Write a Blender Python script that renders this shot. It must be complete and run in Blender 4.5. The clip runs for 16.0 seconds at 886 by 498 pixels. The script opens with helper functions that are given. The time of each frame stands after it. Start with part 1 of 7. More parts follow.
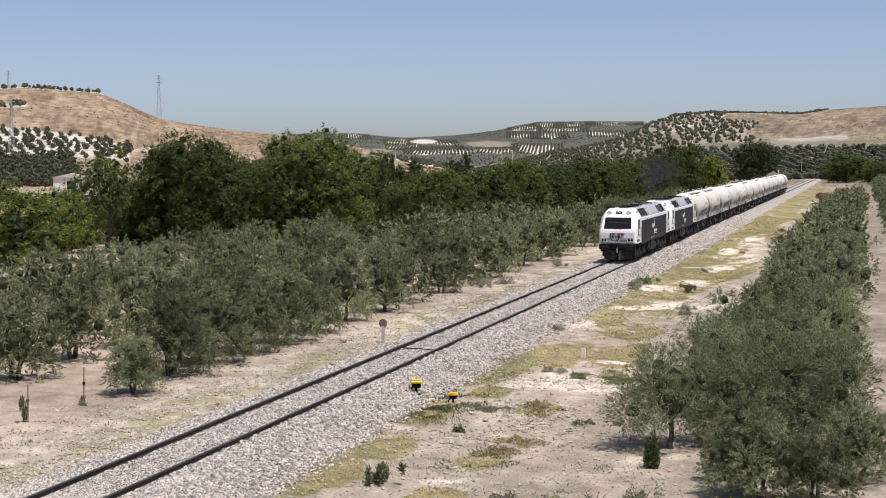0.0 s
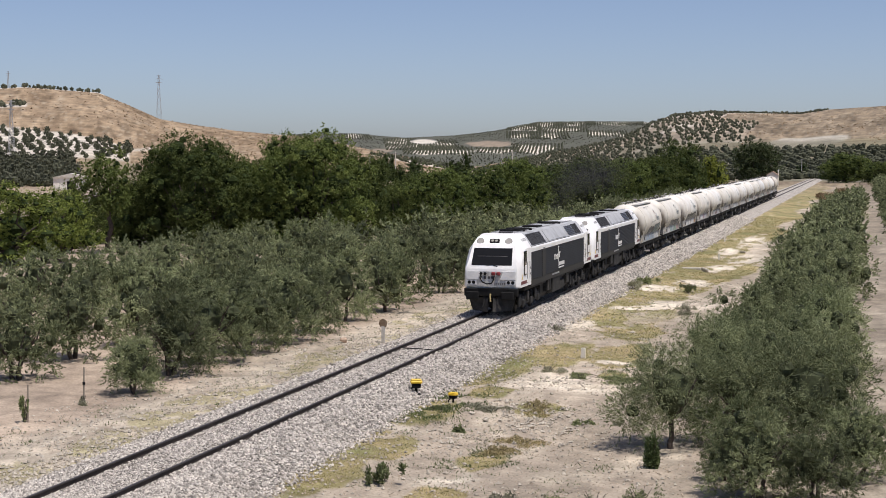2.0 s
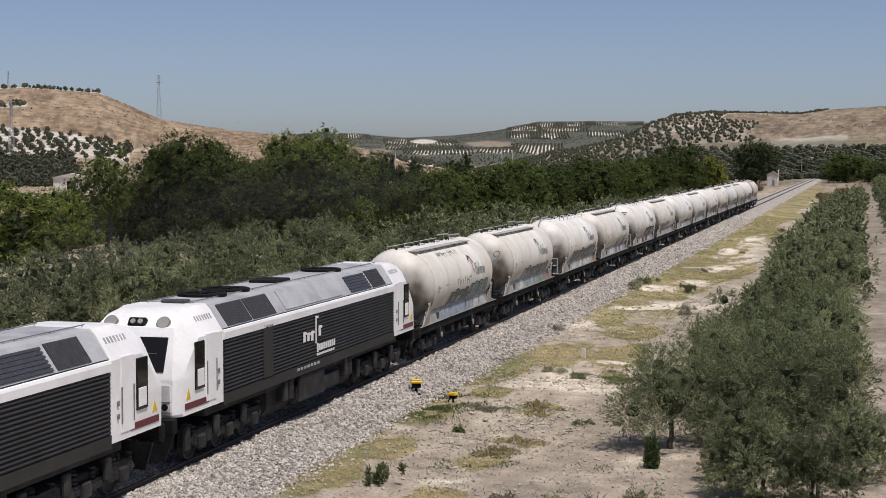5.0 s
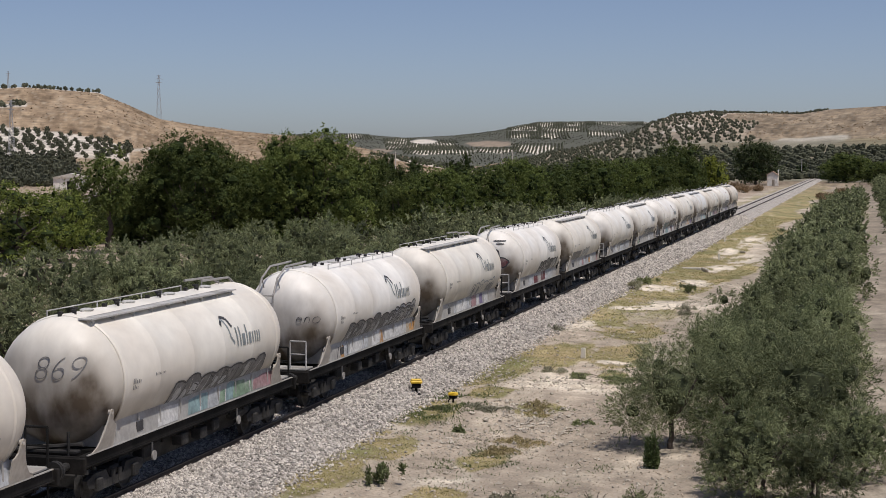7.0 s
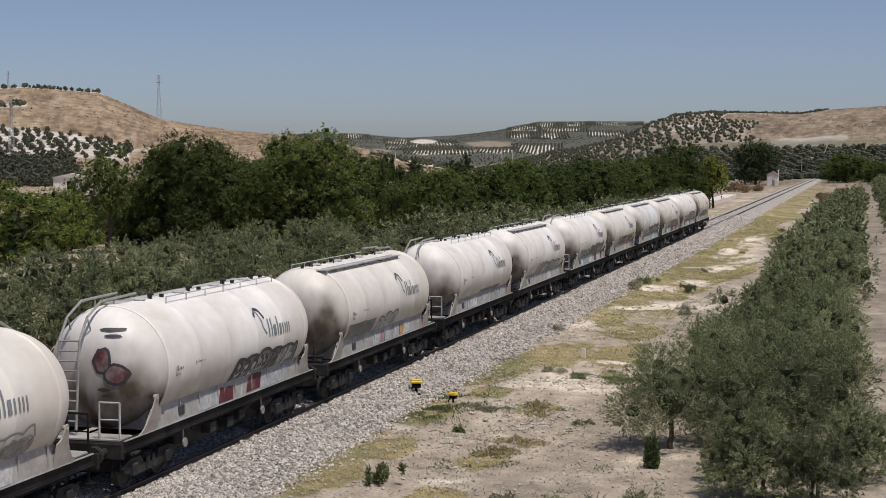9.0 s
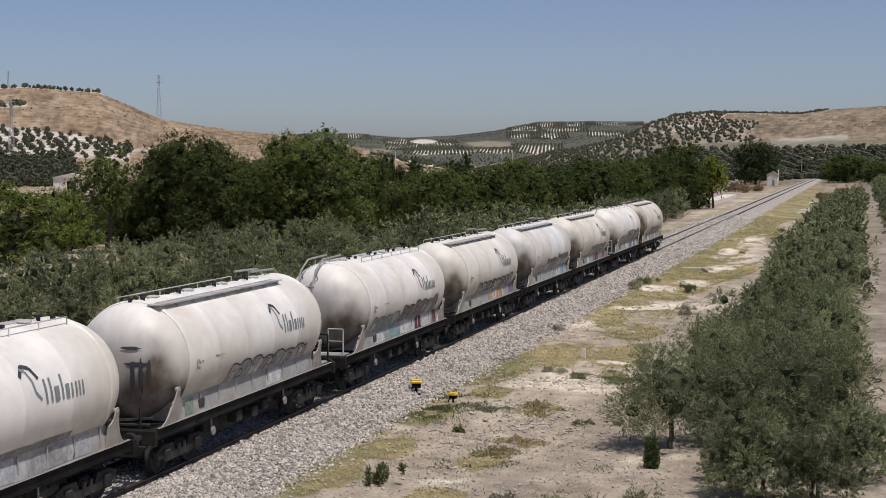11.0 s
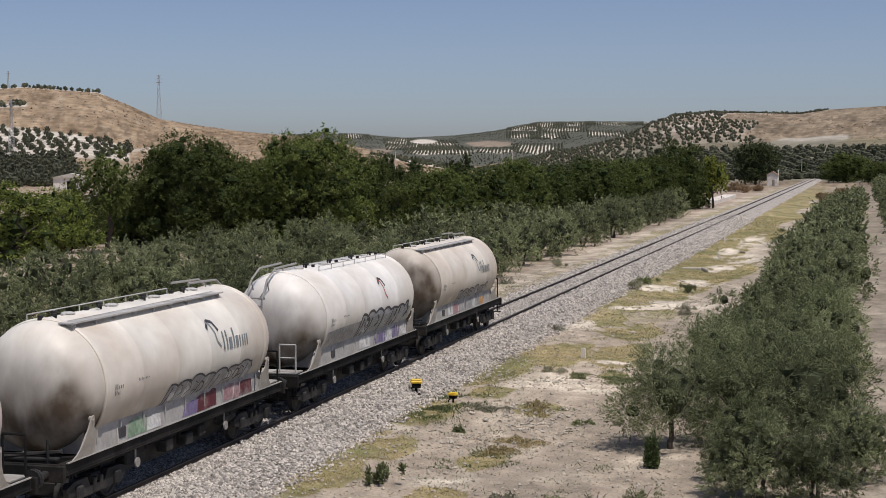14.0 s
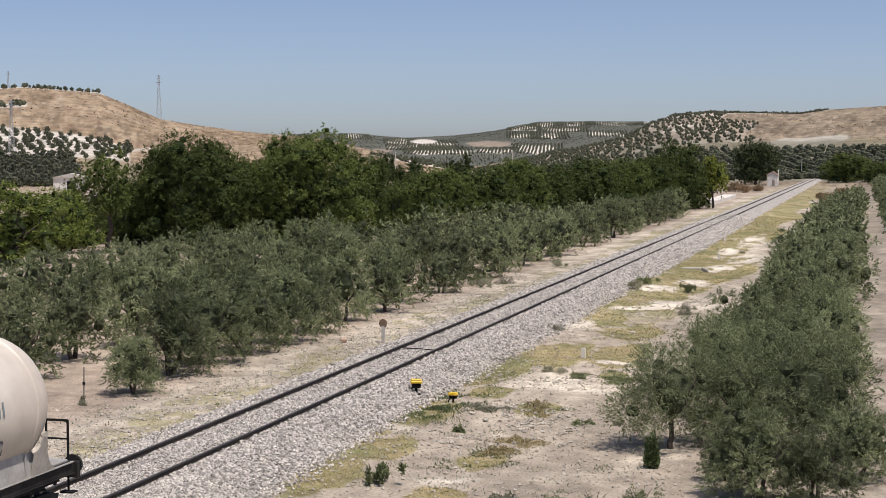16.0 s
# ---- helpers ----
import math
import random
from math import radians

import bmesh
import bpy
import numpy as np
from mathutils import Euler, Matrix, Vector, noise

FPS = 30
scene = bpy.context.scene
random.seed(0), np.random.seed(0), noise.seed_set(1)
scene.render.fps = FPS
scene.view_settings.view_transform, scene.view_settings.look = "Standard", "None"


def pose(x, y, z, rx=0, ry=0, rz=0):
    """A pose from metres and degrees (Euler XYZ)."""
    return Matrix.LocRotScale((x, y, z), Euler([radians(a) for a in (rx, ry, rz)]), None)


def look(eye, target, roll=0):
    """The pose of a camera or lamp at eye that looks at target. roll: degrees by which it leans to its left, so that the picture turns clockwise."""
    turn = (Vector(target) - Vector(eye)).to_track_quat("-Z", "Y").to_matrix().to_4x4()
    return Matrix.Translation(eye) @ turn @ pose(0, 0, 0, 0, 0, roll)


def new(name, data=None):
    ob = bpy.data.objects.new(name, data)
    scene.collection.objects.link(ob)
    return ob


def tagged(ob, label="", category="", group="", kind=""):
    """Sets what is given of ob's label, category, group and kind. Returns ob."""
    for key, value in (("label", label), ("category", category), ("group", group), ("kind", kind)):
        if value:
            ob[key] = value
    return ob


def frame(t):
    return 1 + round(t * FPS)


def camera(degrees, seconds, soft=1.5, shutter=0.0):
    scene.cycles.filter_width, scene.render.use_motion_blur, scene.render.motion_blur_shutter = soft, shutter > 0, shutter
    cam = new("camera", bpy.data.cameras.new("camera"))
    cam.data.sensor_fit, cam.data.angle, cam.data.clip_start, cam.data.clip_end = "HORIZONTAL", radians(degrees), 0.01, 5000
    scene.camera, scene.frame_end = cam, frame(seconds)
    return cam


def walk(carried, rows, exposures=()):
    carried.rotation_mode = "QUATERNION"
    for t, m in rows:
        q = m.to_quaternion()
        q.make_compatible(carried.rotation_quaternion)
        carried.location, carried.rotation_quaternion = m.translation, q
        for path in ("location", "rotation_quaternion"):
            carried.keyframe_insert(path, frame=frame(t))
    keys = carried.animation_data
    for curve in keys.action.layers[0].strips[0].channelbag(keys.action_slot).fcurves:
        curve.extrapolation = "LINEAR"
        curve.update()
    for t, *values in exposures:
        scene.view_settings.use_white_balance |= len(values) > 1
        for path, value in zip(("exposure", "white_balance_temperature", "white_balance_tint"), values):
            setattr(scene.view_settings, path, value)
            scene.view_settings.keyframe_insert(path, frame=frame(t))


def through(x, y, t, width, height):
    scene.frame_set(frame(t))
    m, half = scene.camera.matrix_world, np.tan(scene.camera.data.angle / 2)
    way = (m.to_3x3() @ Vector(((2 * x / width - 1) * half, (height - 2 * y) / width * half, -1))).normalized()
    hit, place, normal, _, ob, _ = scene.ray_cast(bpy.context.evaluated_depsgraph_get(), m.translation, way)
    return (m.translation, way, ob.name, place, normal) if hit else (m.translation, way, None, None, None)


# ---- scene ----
SUN_AZ = math.atan2(-0.54, 0.84)         # direction towards the sun, seen from above
SUN_EL = radians(68)
EYE = Vector((17.646, 0.0, 7.803))
PITCH, YAW = radians(3.276), radians(14.728)
AIM = Vector((-math.sin(YAW) * math.cos(PITCH), math.cos(YAW) * math.cos(PITCH), -math.sin(PITCH)))

cam = camera(31.06, 16.0, soft=0.8)
EXPOSE = [(0.0, 0.08), (1.5, 0.0), (3.0, -0.14), (4.0, -0.24), (6.3, -0.34), (9.0, -0.38), (12.0, -0.36), (14.5, -0.34), (15.5, -0.21), (16.0, -0.02)]
walk(cam, [(0.0, look(EYE, EYE + AIM)), (16.0, look(EYE, EYE + AIM))], [(t, e - 0.04, 6230, 18) for t, e in EXPOSE])
SPEED = 20.932                            # metres a second, towards the camera

# ---- light ----
world = bpy.data.worlds.new("sky")
scene.world = world
world.use_nodes = True
wn, wl = world.node_tree.nodes, world.node_tree.links
sky = wn.new("ShaderNodeTexSky")
sky.sky_type = "NISHITA"
sky.sun_disc = False
sky.sun_elevation = SUN_EL
sky.sun_rotation = math.pi / 2 - SUN_AZ
sky.air_density, sky.dust_density, sky.ozone_density = 0.62, 0.9, 0.35
wl.new(sky.outputs[0], wn["Background"].inputs["Color"])
wn["Background"].inputs["Strength"].default_value = 0.109
sun = new("sun", bpy.data.lights.new("sun", "SUN"))
sun.data.energy, sun.data.angle, sun.data.color = 4.4, radians(0.53), (1.0, 0.94, 0.80)
to_sun = Vector((math.cos(SUN_AZ) * math.cos(SUN_EL), math.sin(SUN_AZ) * math.cos(SUN_EL), math.sin(SUN_EL)))
sun.matrix_world = look(Vector((30, 0, 60)) , Vector((30, 0, 60)) - to_sun)


# ---- materials ----
def surface(name, base, rough=0.8, metal=0.0, var=0.15, scale=6.0, fine=60.0, bump=0.15, attr="", stain=None, stain_scale=1.2, spot=0.0, island=0.0, random_ob=0.0, stretch=(1, 1, 1), huge=0.0, soot_dark="", spec=0.5):
    """A procedural surface: base colour varied at two scales, optional stains, relief."""
    m = bpy.data.materials.new(name)
    m.use_nodes = True
    n, l = m.node_tree.nodes, m.node_tree.links
    b = n["Principled BSDF"]
    b.inputs["Roughness"].default_value = rough
    b.inputs["Specular IOR Level"].default_value = min(spec, 0.15) if rough > 0.84 else spec
    b.inputs["Metallic"].default_value = metal
    co = n.new("ShaderNodeTexCoord")
    mp = n.new("ShaderNodeMapping")
    mp.inputs["Scale"].default_value = stretch
    l.new(co.outputs["Object"], mp.inputs["Vector"])

    def tex(s, detail=4.0):
        t = n.new("ShaderNodeTexNoise")
        t.inputs["Scale"].default_value = s
        t.inputs["Detail"].default_value = detail
        l.new(mp.outputs[0], t.inputs["Vector"])
        return t.outputs["Fac"]

    def ramp(fac, lo, hi, a, c):
        r = n.new("ShaderNodeMapRange")
        r.inputs["From Min"].default_value, r.inputs["From Max"].default_value = lo, hi
        r.inputs["To Min"].default_value, r.inputs["To Max"].default_value = a, c
        l.new(fac, r.inputs["Value"])
        return r.outputs["Result"]

    def times(colour, fac):
        x = n.new("ShaderNodeMix")
        x.data_type, x.blend_type = "RGBA", "MULTIPLY"
        x.inputs["Factor"].default_value = 1.0
        l.new(colour, x.inputs["A"])
        l.new(fac, x.inputs["B"])
        return x.outputs["Result"]

    if attr:
        a = n.new("ShaderNodeAttribute")
        a.attribute_name = attr
        colour = a.outputs["Color"]
    else:
        rgb = n.new("ShaderNodeRGB")
        rgb.outputs[0].default_value = (*base, 1)
        colour = rgb.outputs[0]
    big, small = tex(scale), tex(fine, 6.0)
    if stain:
        x = n.new("ShaderNodeMix")
        x.data_type = "RGBA"
        l.new(ramp(tex(stain_scale, 7.0), 0.46, 0.68, 0, 0.85), x.inputs["Factor"])
        l.new(colour, x.inputs["A"])
        x.inputs["B"].default_value = (*stain, 1)
        colour = x.outputs["Result"]
    if var:
        colour = times(colour, ramp(big, 0.3, 0.7, 1 - var, 1 + var))
        colour = times(colour, ramp(small, 0.3, 0.7, 1 - var * 0.8, 1 + var * 0.8))
    # dark brown mixed in by an attribute: real grime and painted shade
    if soot_dark:
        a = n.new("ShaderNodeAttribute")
        a.attribute_name = soot_dark
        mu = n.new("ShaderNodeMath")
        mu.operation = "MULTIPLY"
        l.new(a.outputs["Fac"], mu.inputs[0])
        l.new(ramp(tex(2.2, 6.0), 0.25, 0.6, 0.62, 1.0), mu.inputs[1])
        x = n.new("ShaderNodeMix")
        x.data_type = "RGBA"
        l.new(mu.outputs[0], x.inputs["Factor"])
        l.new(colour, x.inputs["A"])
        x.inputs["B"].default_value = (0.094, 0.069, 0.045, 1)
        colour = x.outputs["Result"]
    if huge:
        colour = times(colour, ramp(tex(huge, 6.0), 0.3, 0.7, 1 - var, 1 + var))
    if spot:
        v = n.new("ShaderNodeTexVoronoi")
        v.inputs["Scale"].default_value = spot
        l.new(mp.outputs[0], v.inputs["Vector"])
        colour = times(colour, ramp(v.outputs["Distance"], 0.0, 0.7, 1.2, 0.55))
    if island:
        g = n.new("ShaderNodeNewGeometry")
        colour = times(colour, ramp(g.outputs["Random Per Island"], 0, 1, 1 - island, 1 + island))
    if random_ob:
        g = n.new("ShaderNodeObjectInfo")
        colour = times(colour, ramp(g.outputs["Random"], 0, 1, 1 - random_ob, 1 + random_ob))
    l.new(colour, b.inputs["Base Color"])
    if bump:
        bn = n.new("ShaderNodeBump")
        bn.inputs["Strength"].default_value = bump
        bn.inputs["Distance"].default_value = 0.02
        l.new(small, bn.inputs["Height"])
        l.new(bn.outputs[0], b.inputs["Normal"])
    return m


def foliage(name, dark, light, rough=0.8, through=0.25, tufts=False, mix=0.62):
    """Leaves: a colour of its own for every leaf, a little light through the blade."""
    m = bpy.data.materials.new(name)
    m.use_nodes = True
    n, l = m.node_tree.nodes, m.node_tree.links
    b = n["Principled BSDF"]
    b.inputs["Roughness"].default_value = rough
    b.inputs["Specular IOR Level"].default_value = 0.25
    g, o = n.new("ShaderNodeNewGeometry"), n.new("ShaderNodeObjectInfo")
    x = n.new("ShaderNodeMix")
    x.data_type = "RGBA"
    if tufts:                                # sprigs differ more than the leaves on one sprig
        q, mx = n.new("ShaderNodeAttribute"), n.new("ShaderNodeMix")
        q.attribute_name = "tuft"
        mx.inputs["Factor"].default_value = mix
        l.new(g.outputs["Random Per Island"], mx.inputs["A"])
        l.new(q.outputs["Fac"], mx.inputs["B"])
        l.new(mx.outputs["Result"], x.inputs["Factor"])
    else:
        l.new(g.outputs["Random Per Island"], x.inputs["Factor"])
    x.inputs["A"].default_value, x.inputs["B"].default_value = (*dark, 1), (*light, 1)
    h = n.new("ShaderNodeHueSaturation")
    r = n.new("ShaderNodeMapRange")
    r.inputs["To Min"].default_value, r.inputs["To Max"].default_value = 0.68, 1.32
    l.new(o.outputs["Random"], r.inputs["Value"])
    l.new(r.outputs["Result"], h.inputs["Value"])
    l.new(x.outputs["Result"], h.inputs["Color"])
    l.new(h.outputs[0], b.inputs["Base Color"])
    t = n.new("ShaderNodeBsdfTranslucent")
    l.new(h.outputs[0], t.inputs["Color"])
    s = n.new("ShaderNodeMixShader")
    s.inputs[0].default_value = through
    l.new(b.outputs[0], s.inputs[1])
    l.new(t.outputs[0], s.inputs[2])
    l.new(s.outputs[0], n["Material Output"].inputs["Surface"])
    return m


GROUND = surface("dry_earth", (0.4, 0.34, 0.27), 0.95, var=0.24, scale=1.1, fine=11.0, bump=1.0, attr="soil", huge=0.09)
BALLAST = surface("ballast_bed", (0.52, 0.485, 0.44), 0.9, var=0.3, scale=3.0, fine=16.0, bump=1.0, spot=9.0)
STONE = surface("ballast_stone", (0.43, 0.40, 0.36), 0.9, var=0.12, scale=2.0, fine=14.0, bump=0.2, island=0.6)
ROCK = surface("pale_rock", (0.44, 0.40, 0.335), 0.9, var=0.12, scale=3.0, fine=20.0, bump=0.4, island=0.2)
RAIL = surface("rusty_rail", (0.045, 0.034, 0.029), 0.7, 0.3, var=0.25, scale=3.0, fine=40.0)
RAILTOP = surface("worn_rail_head", (0.075, 0.065, 0.06), 0.5, 0.5, var=0.15, scale=3.0, fine=40.0, bump=0.05)
OLIVE = foliage("olive_leaves", (0.072, 0.092, 0.038), (0.325, 0.36, 0.19), through=0.26, tufts=True, mix=0.72)
# insides of olive crowns: shade between the sprigs, put into the colour
OLIVECORE = surface("olive_crown_shade", (0.058, 0.068, 0.036), 0.9, var=0.3, scale=2.0, fine=9.0, bump=0.8)
SKIRT = surface("dusty_skirt_paint", (0.36, 0.352, 0.335), 0.6, var=0.16, scale=1.5, fine=9.0, bump=0.05, stain=(0.3, 0.27, 0.23), stain_scale=0.9)
WALNUT = foliage("broad_leaves", (0.044, 0.064, 0.016), (0.112, 0.142, 0.038), through=0.32, tufts=True, mix=0.85)
SPRING = foliage("mid_green_leaves", (0.06, 0.086, 0.02), (0.146, 0.18, 0.048), through=0.32, tufts=True, mix=0.85)
LIME = foliage("yellow_green_leaves", (0.078, 0.108, 0.022), (0.205, 0.245, 0.055), through=0.32, tufts=True, mix=0.75)
LIMEBRIGHT = foliage("young_leaves", (0.12, 0.15, 0.02), (0.27, 0.29, 0.05), tufts=True)
DARKOAK = foliage("evergreen_leaves", (0.03, 0.042, 0.018), (0.07, 0.088, 0.038), tufts=True)
# the same painted shade for the insides of broadleaf crowns
LEAFCORE = surface("leaf_crown_shade", (0.03, 0.045, 0.014), 0.9, var=0.3, scale=1.0, fine=6.0, bump=0.8)
FAROLIVE = foliage("far_olive_leaves", (0.052, 0.058, 0.036), (0.108, 0.113, 0.07), 0.7, 0.0)
BARK = surface("bark", (0.085, 0.07, 0.06), 0.95, var=0.3, scale=4.0, fine=25.0, bump=0.8, stretch=(1, 1, 0.3))
GRASS = foliage("dry_grass", (0.235, 0.215, 0.088), (0.345, 0.305, 0.142), 0.9, 0.45)
STRAW = foliage("straw_litter", (0.25, 0.225, 0.12), (0.45, 0.40, 0.26), 0.9, 0.2)
WEED = foliage("green_weeds", (0.06, 0.09, 0.03), (0.18, 0.22, 0.09), 0.7, 0.3)
WHITE = surface("white_paint", (0.93, 0.93, 0.915), 0.35, var=0.04, scale=1.2, fine=9.0, bump=0.03, stain=(0.82, 0.80, 0.77), stain_scale=0.7)
CHARCOAL = surface("charcoal_paint", (0.040, 0.0385, 0.0365), 0.6, var=0.12, scale=1.2, fine=20.0, bump=0.05, spec=0.2)
ROOFGREY = surface("light_grey_roof", (0.46, 0.47, 0.48), 0.5, var=0.1, scale=1.0, fine=12.0, bump=0.05, stain=(0.3, 0.3, 0.3), stain_scale=0.9)
GRILLE = surface("dark_grille", (0.05, 0.05, 0.053), 0.6, var=0.2, scale=5.0, fine=40.0)
BLACK = surface("grimy_black", (0.012, 0.012, 0.012), 0.8, var=0.3, scale=3.0, fine=20.0, bump=0.2, spec=0.15)
UNDER = surface("dusty_running_gear", (0.026, 0.0255, 0.025), 0.8, var=0.35, scale=2.5, fine=18.0, bump=0.3, stain=(0.058, 0.055, 0.05), stain_scale=1.5, spec=0.3)
GLASS = surface("dark_cab_glass", (0.014, 0.014, 0.014), 0.05, var=0.0, bump=0.0, spec=0.3)
MAROON = surface("maroon_stripe", (0.14, 0.025, 0.035), 0.45, var=0.08)
RED = surface("red_hose_head", (0.2, 0.022, 0.027), 0.5, var=0.1)
YELLOW = surface("yellow_paint", (0.75, 0.5, 0.03), 0.5, var=0.1, scale=6.0, fine=40.0, bump=0.05)
LENS = surface("lamp_lens", (0.36, 0.35, 0.32), 0.12, var=0.05, bump=0.0)
PYLON = surface("galvanised_steel", (0.36, 0.36, 0.36), 0.6, 0.0, var=0.1)
STEEL = surface("bare_steel", (0.3, 0.29, 0.28), 0.5, 0.7, var=0.2, scale=4.0)
CONCRETE = surface("weathered_concrete", (0.55, 0.52, 0.47), 0.9, var=0.12, scale=5.0, fine=40.0, bump=0.3, stain=(0.35, 0.3, 0.25), stain_scale=2.0)
RENDERED = surface("whitewashed_wall", (0.75, 0.72, 0.66), 0.9, var=0.1, scale=1.0, fine=12.0, bump=0.2, stain=(0.5, 0.44, 0.38), stain_scale=0.8)
WOOD = surface("grey_weathered_wood", (0.3, 0.26, 0.21), 0.9, var=0.25, scale=4.0, fine=30.0, bump=0.4, stretch=(1, 1, 0.2))


# ---- building blocks ----
class Geo:
    """Collects vertices and faces for one mesh."""

    def __init__(self):
        self.v, self.f = [], []

    def add(self, verts, faces):
        k = len(self.v)
        self.v += [tuple(p) for p in verts]
        self.f += [tuple(i + k for i in q) for q in faces]
        return self

    def box(self, x, y, z, sx, sy, sz, c=0.0, m=None):
        """A box by centre and size with chamfered edges."""
        hx, hy, hz = sx / 2, sy / 2, sz / 2
        c = min(c, hx * 0.9, hy * 0.9, hz * 0.9)
        if c <= 0:
            v = [(i * hx, j * hy, k * hz) for i in (-1, 1) for j in (-1, 1) for k in (-1, 1)]
            f = [(0, 1, 3, 2), (4, 6, 7, 5), (0, 4, 5, 1), (2, 3, 7, 6), (0, 2, 6, 4), (1, 5, 7, 3)]
        else:
            b = bmesh.new()
            bmesh.ops.create_cube(b, size=1)
            bmesh.ops.scale(b, vec=(sx, sy, sz), verts=b.verts)
            bmesh.ops.bevel(b, geom=b.edges[:], offset=c, segments=1, affect="EDGES")
            b.verts.index_update()
            v = [p.co.copy() for p in b.verts]
            f = [[p.index for p in q.verts] for q in b.faces]
            b.free()
        o = Vector((x, y, z))
        v = [Vector(p) for p in v]
        if m is not None:
            v = [m @ p for p in v]
        return self.add([p + o for p in v], f)

    def tube(self, p, q, r, n=8, r2=None, cap=True):
        p, q = Vector(p), Vector(q)
        d = (q - p).normalized()
        a = d.orthogonal().normalized()
        b = d.cross(a)
        r2 = r if r2 is None else r2
        v = [o + s * (math.cos(t) * a + math.sin(t) * b) for o, s in ((p, r), (q, r2)) for t in [2 * math.pi * i / n for i in range(n)]]
        f = [(i, (i + 1) % n, n + (i + 1) % n, n + i) for i in range(n)]
        if cap:
            f += [tuple(range(n))[::-1], tuple(range(n, 2 * n))]
        return self.add(v, f)

    def path(self, pts, r, n=6):
        for a, b in zip(pts, pts[1:]):
            self.tube(a, b, r, n)
        return self

    def lathe(self, prof, centre, axis="y", n=40, a0=0.0, a1=2 * math.pi):
        """prof: (along, radius) pairs turned about an axis through centre."""
        full = abs(a1 - a0 - 2 * math.pi) < 1e-6
        k = n if full else n + 1
        v = []
        for s, r in prof:
            for i in range(k):
                t = a0 + (a1 - a0) * i / n
                c, d = r * math.cos(t), r * math.sin(t)
                p = {"y": (c, s, d), "x": (s, c, d), "z": (c, d, s)}[axis]
                v.append(Vector(p) + Vector(centre))
        f = []
        for j in range(len(prof) - 1):
            for i in range(n):
                i2 = (i + 1) % k
                f.append((j * k + i, j * k + i2, (j + 1) * k + i2, (j + 1) * k + i))
        return self.add(v, f)

    def prism(self, outline, a, b, axis="y"):
        """An outline of pairs drawn out along an axis from a to b."""
        n = len(outline)
        put = {"y": lambda p, s: (p[0], s, p[1]), "x": lambda p, s: (s, p[0], p[1]), "z": lambda p, s: (p[0], p[1], s)}[axis]
        v = [put(p, s) for s in (a, b) for p in outline]
        f = [(i, (i + 1) % n, n + (i + 1) % n, n + i) for i in range(n)] + [tuple(range(n))[::-1], tuple(range(n, 2 * n))]
        return self.add(v, f)

    def mesh(self, name, material, smooth=False):
        me = bpy.data.meshes.new(name)
        me.from_pydata(self.v, [], self.f)
        b = bmesh.new()
        b.from_mesh(me)
        bmesh.ops.recalc_face_normals(b, faces=b.faces)
        b.to_mesh(me)
        b.free()
        me.materials.append(material)
        if smooth:
            me.polygons.foreach_set("use_smooth", [True] * len(me.polygons))
            me.set_sharp_from_angle(angle=radians(smooth if smooth is not True else 40))
        return me


def quad_mesh(name, verts, faces, materials, index=None, smooth=False):
    """A mesh from numpy arrays of corners (all faces with the same number)."""
    me = bpy.data.meshes.new(name)
    k = faces.shape[1]
    me.vertices.add(len(verts))
    me.vertices.foreach_set("co", np.ascontiguousarray(verts, dtype=np.float32).ravel())
    me.loops.add(faces.size)
    me.loops.foreach_set("vertex_index", np.ascontiguousarray(faces, dtype=np.int32).ravel())
    me.polygons.add(len(faces))
    me.polygons.foreach_set("loop_start", np.arange(0, faces.size, k, dtype=np.int32))
    if index is not None:
        me.polygons.foreach_set("material_index", np.asarray(index, dtype=np.int32))
    me.polygons.foreach_set("use_smooth", np.full(len(faces), smooth))
    for m in materials:
        me.materials.append(m)
    me.update(calc_edges=True)
    me.validate()
    return me


def part(name, mesh, parent, label="", at=None):
    ob = new(name, mesh)
    ob.parent = parent
    if at is not None:
        ob.matrix_basis = at
    if label:
        tagged(ob, label)
    return ob


def thing(name, label, category, at=None, data=None, group="", kind=""):
    ob = tagged(new(name, data), label, category, group, kind)
    if at is not None:
        ob.matrix_basis = at
    return ob


# ---- ground ----
FOCAL = 784 / math.tan(radians(31.06) / 2)


def fbm(x, y, seed=0, octaves=4):
    """Smooth value noise in numpy."""
    rs = np.random.RandomState(seed)
    table = rs.rand(256, 256)
    out, amp, tot = 0.0, 1.0, 0.0
    for o in range(octaves):
        xi, yi = np.floor(x).astype(int), np.floor(y).astype(int)
        fx, fy = x - xi, y - yi
        fx, fy = fx * fx * (3 - 2 * fx), fy * fy * (3 - 2 * fy)
        g = lambda i, j: table[(xi + i) % 256, (yi + j) % 256]
        out = out + amp * ((g(0, 0) * (1 - fx) + g(1, 0) * fx) * (1 - fy) + (g(0, 1) * (1 - fx) + g(1, 1) * fx) * fy)
        tot += amp
        amp *= 0.5
        x, y = x * 2.03 + 17.3, y * 2.03 + 9.1
    return out / tot


def smooth01(t):
    t = np.clip(t, 0, 1)
    return t * t * (3 - 2 * t)


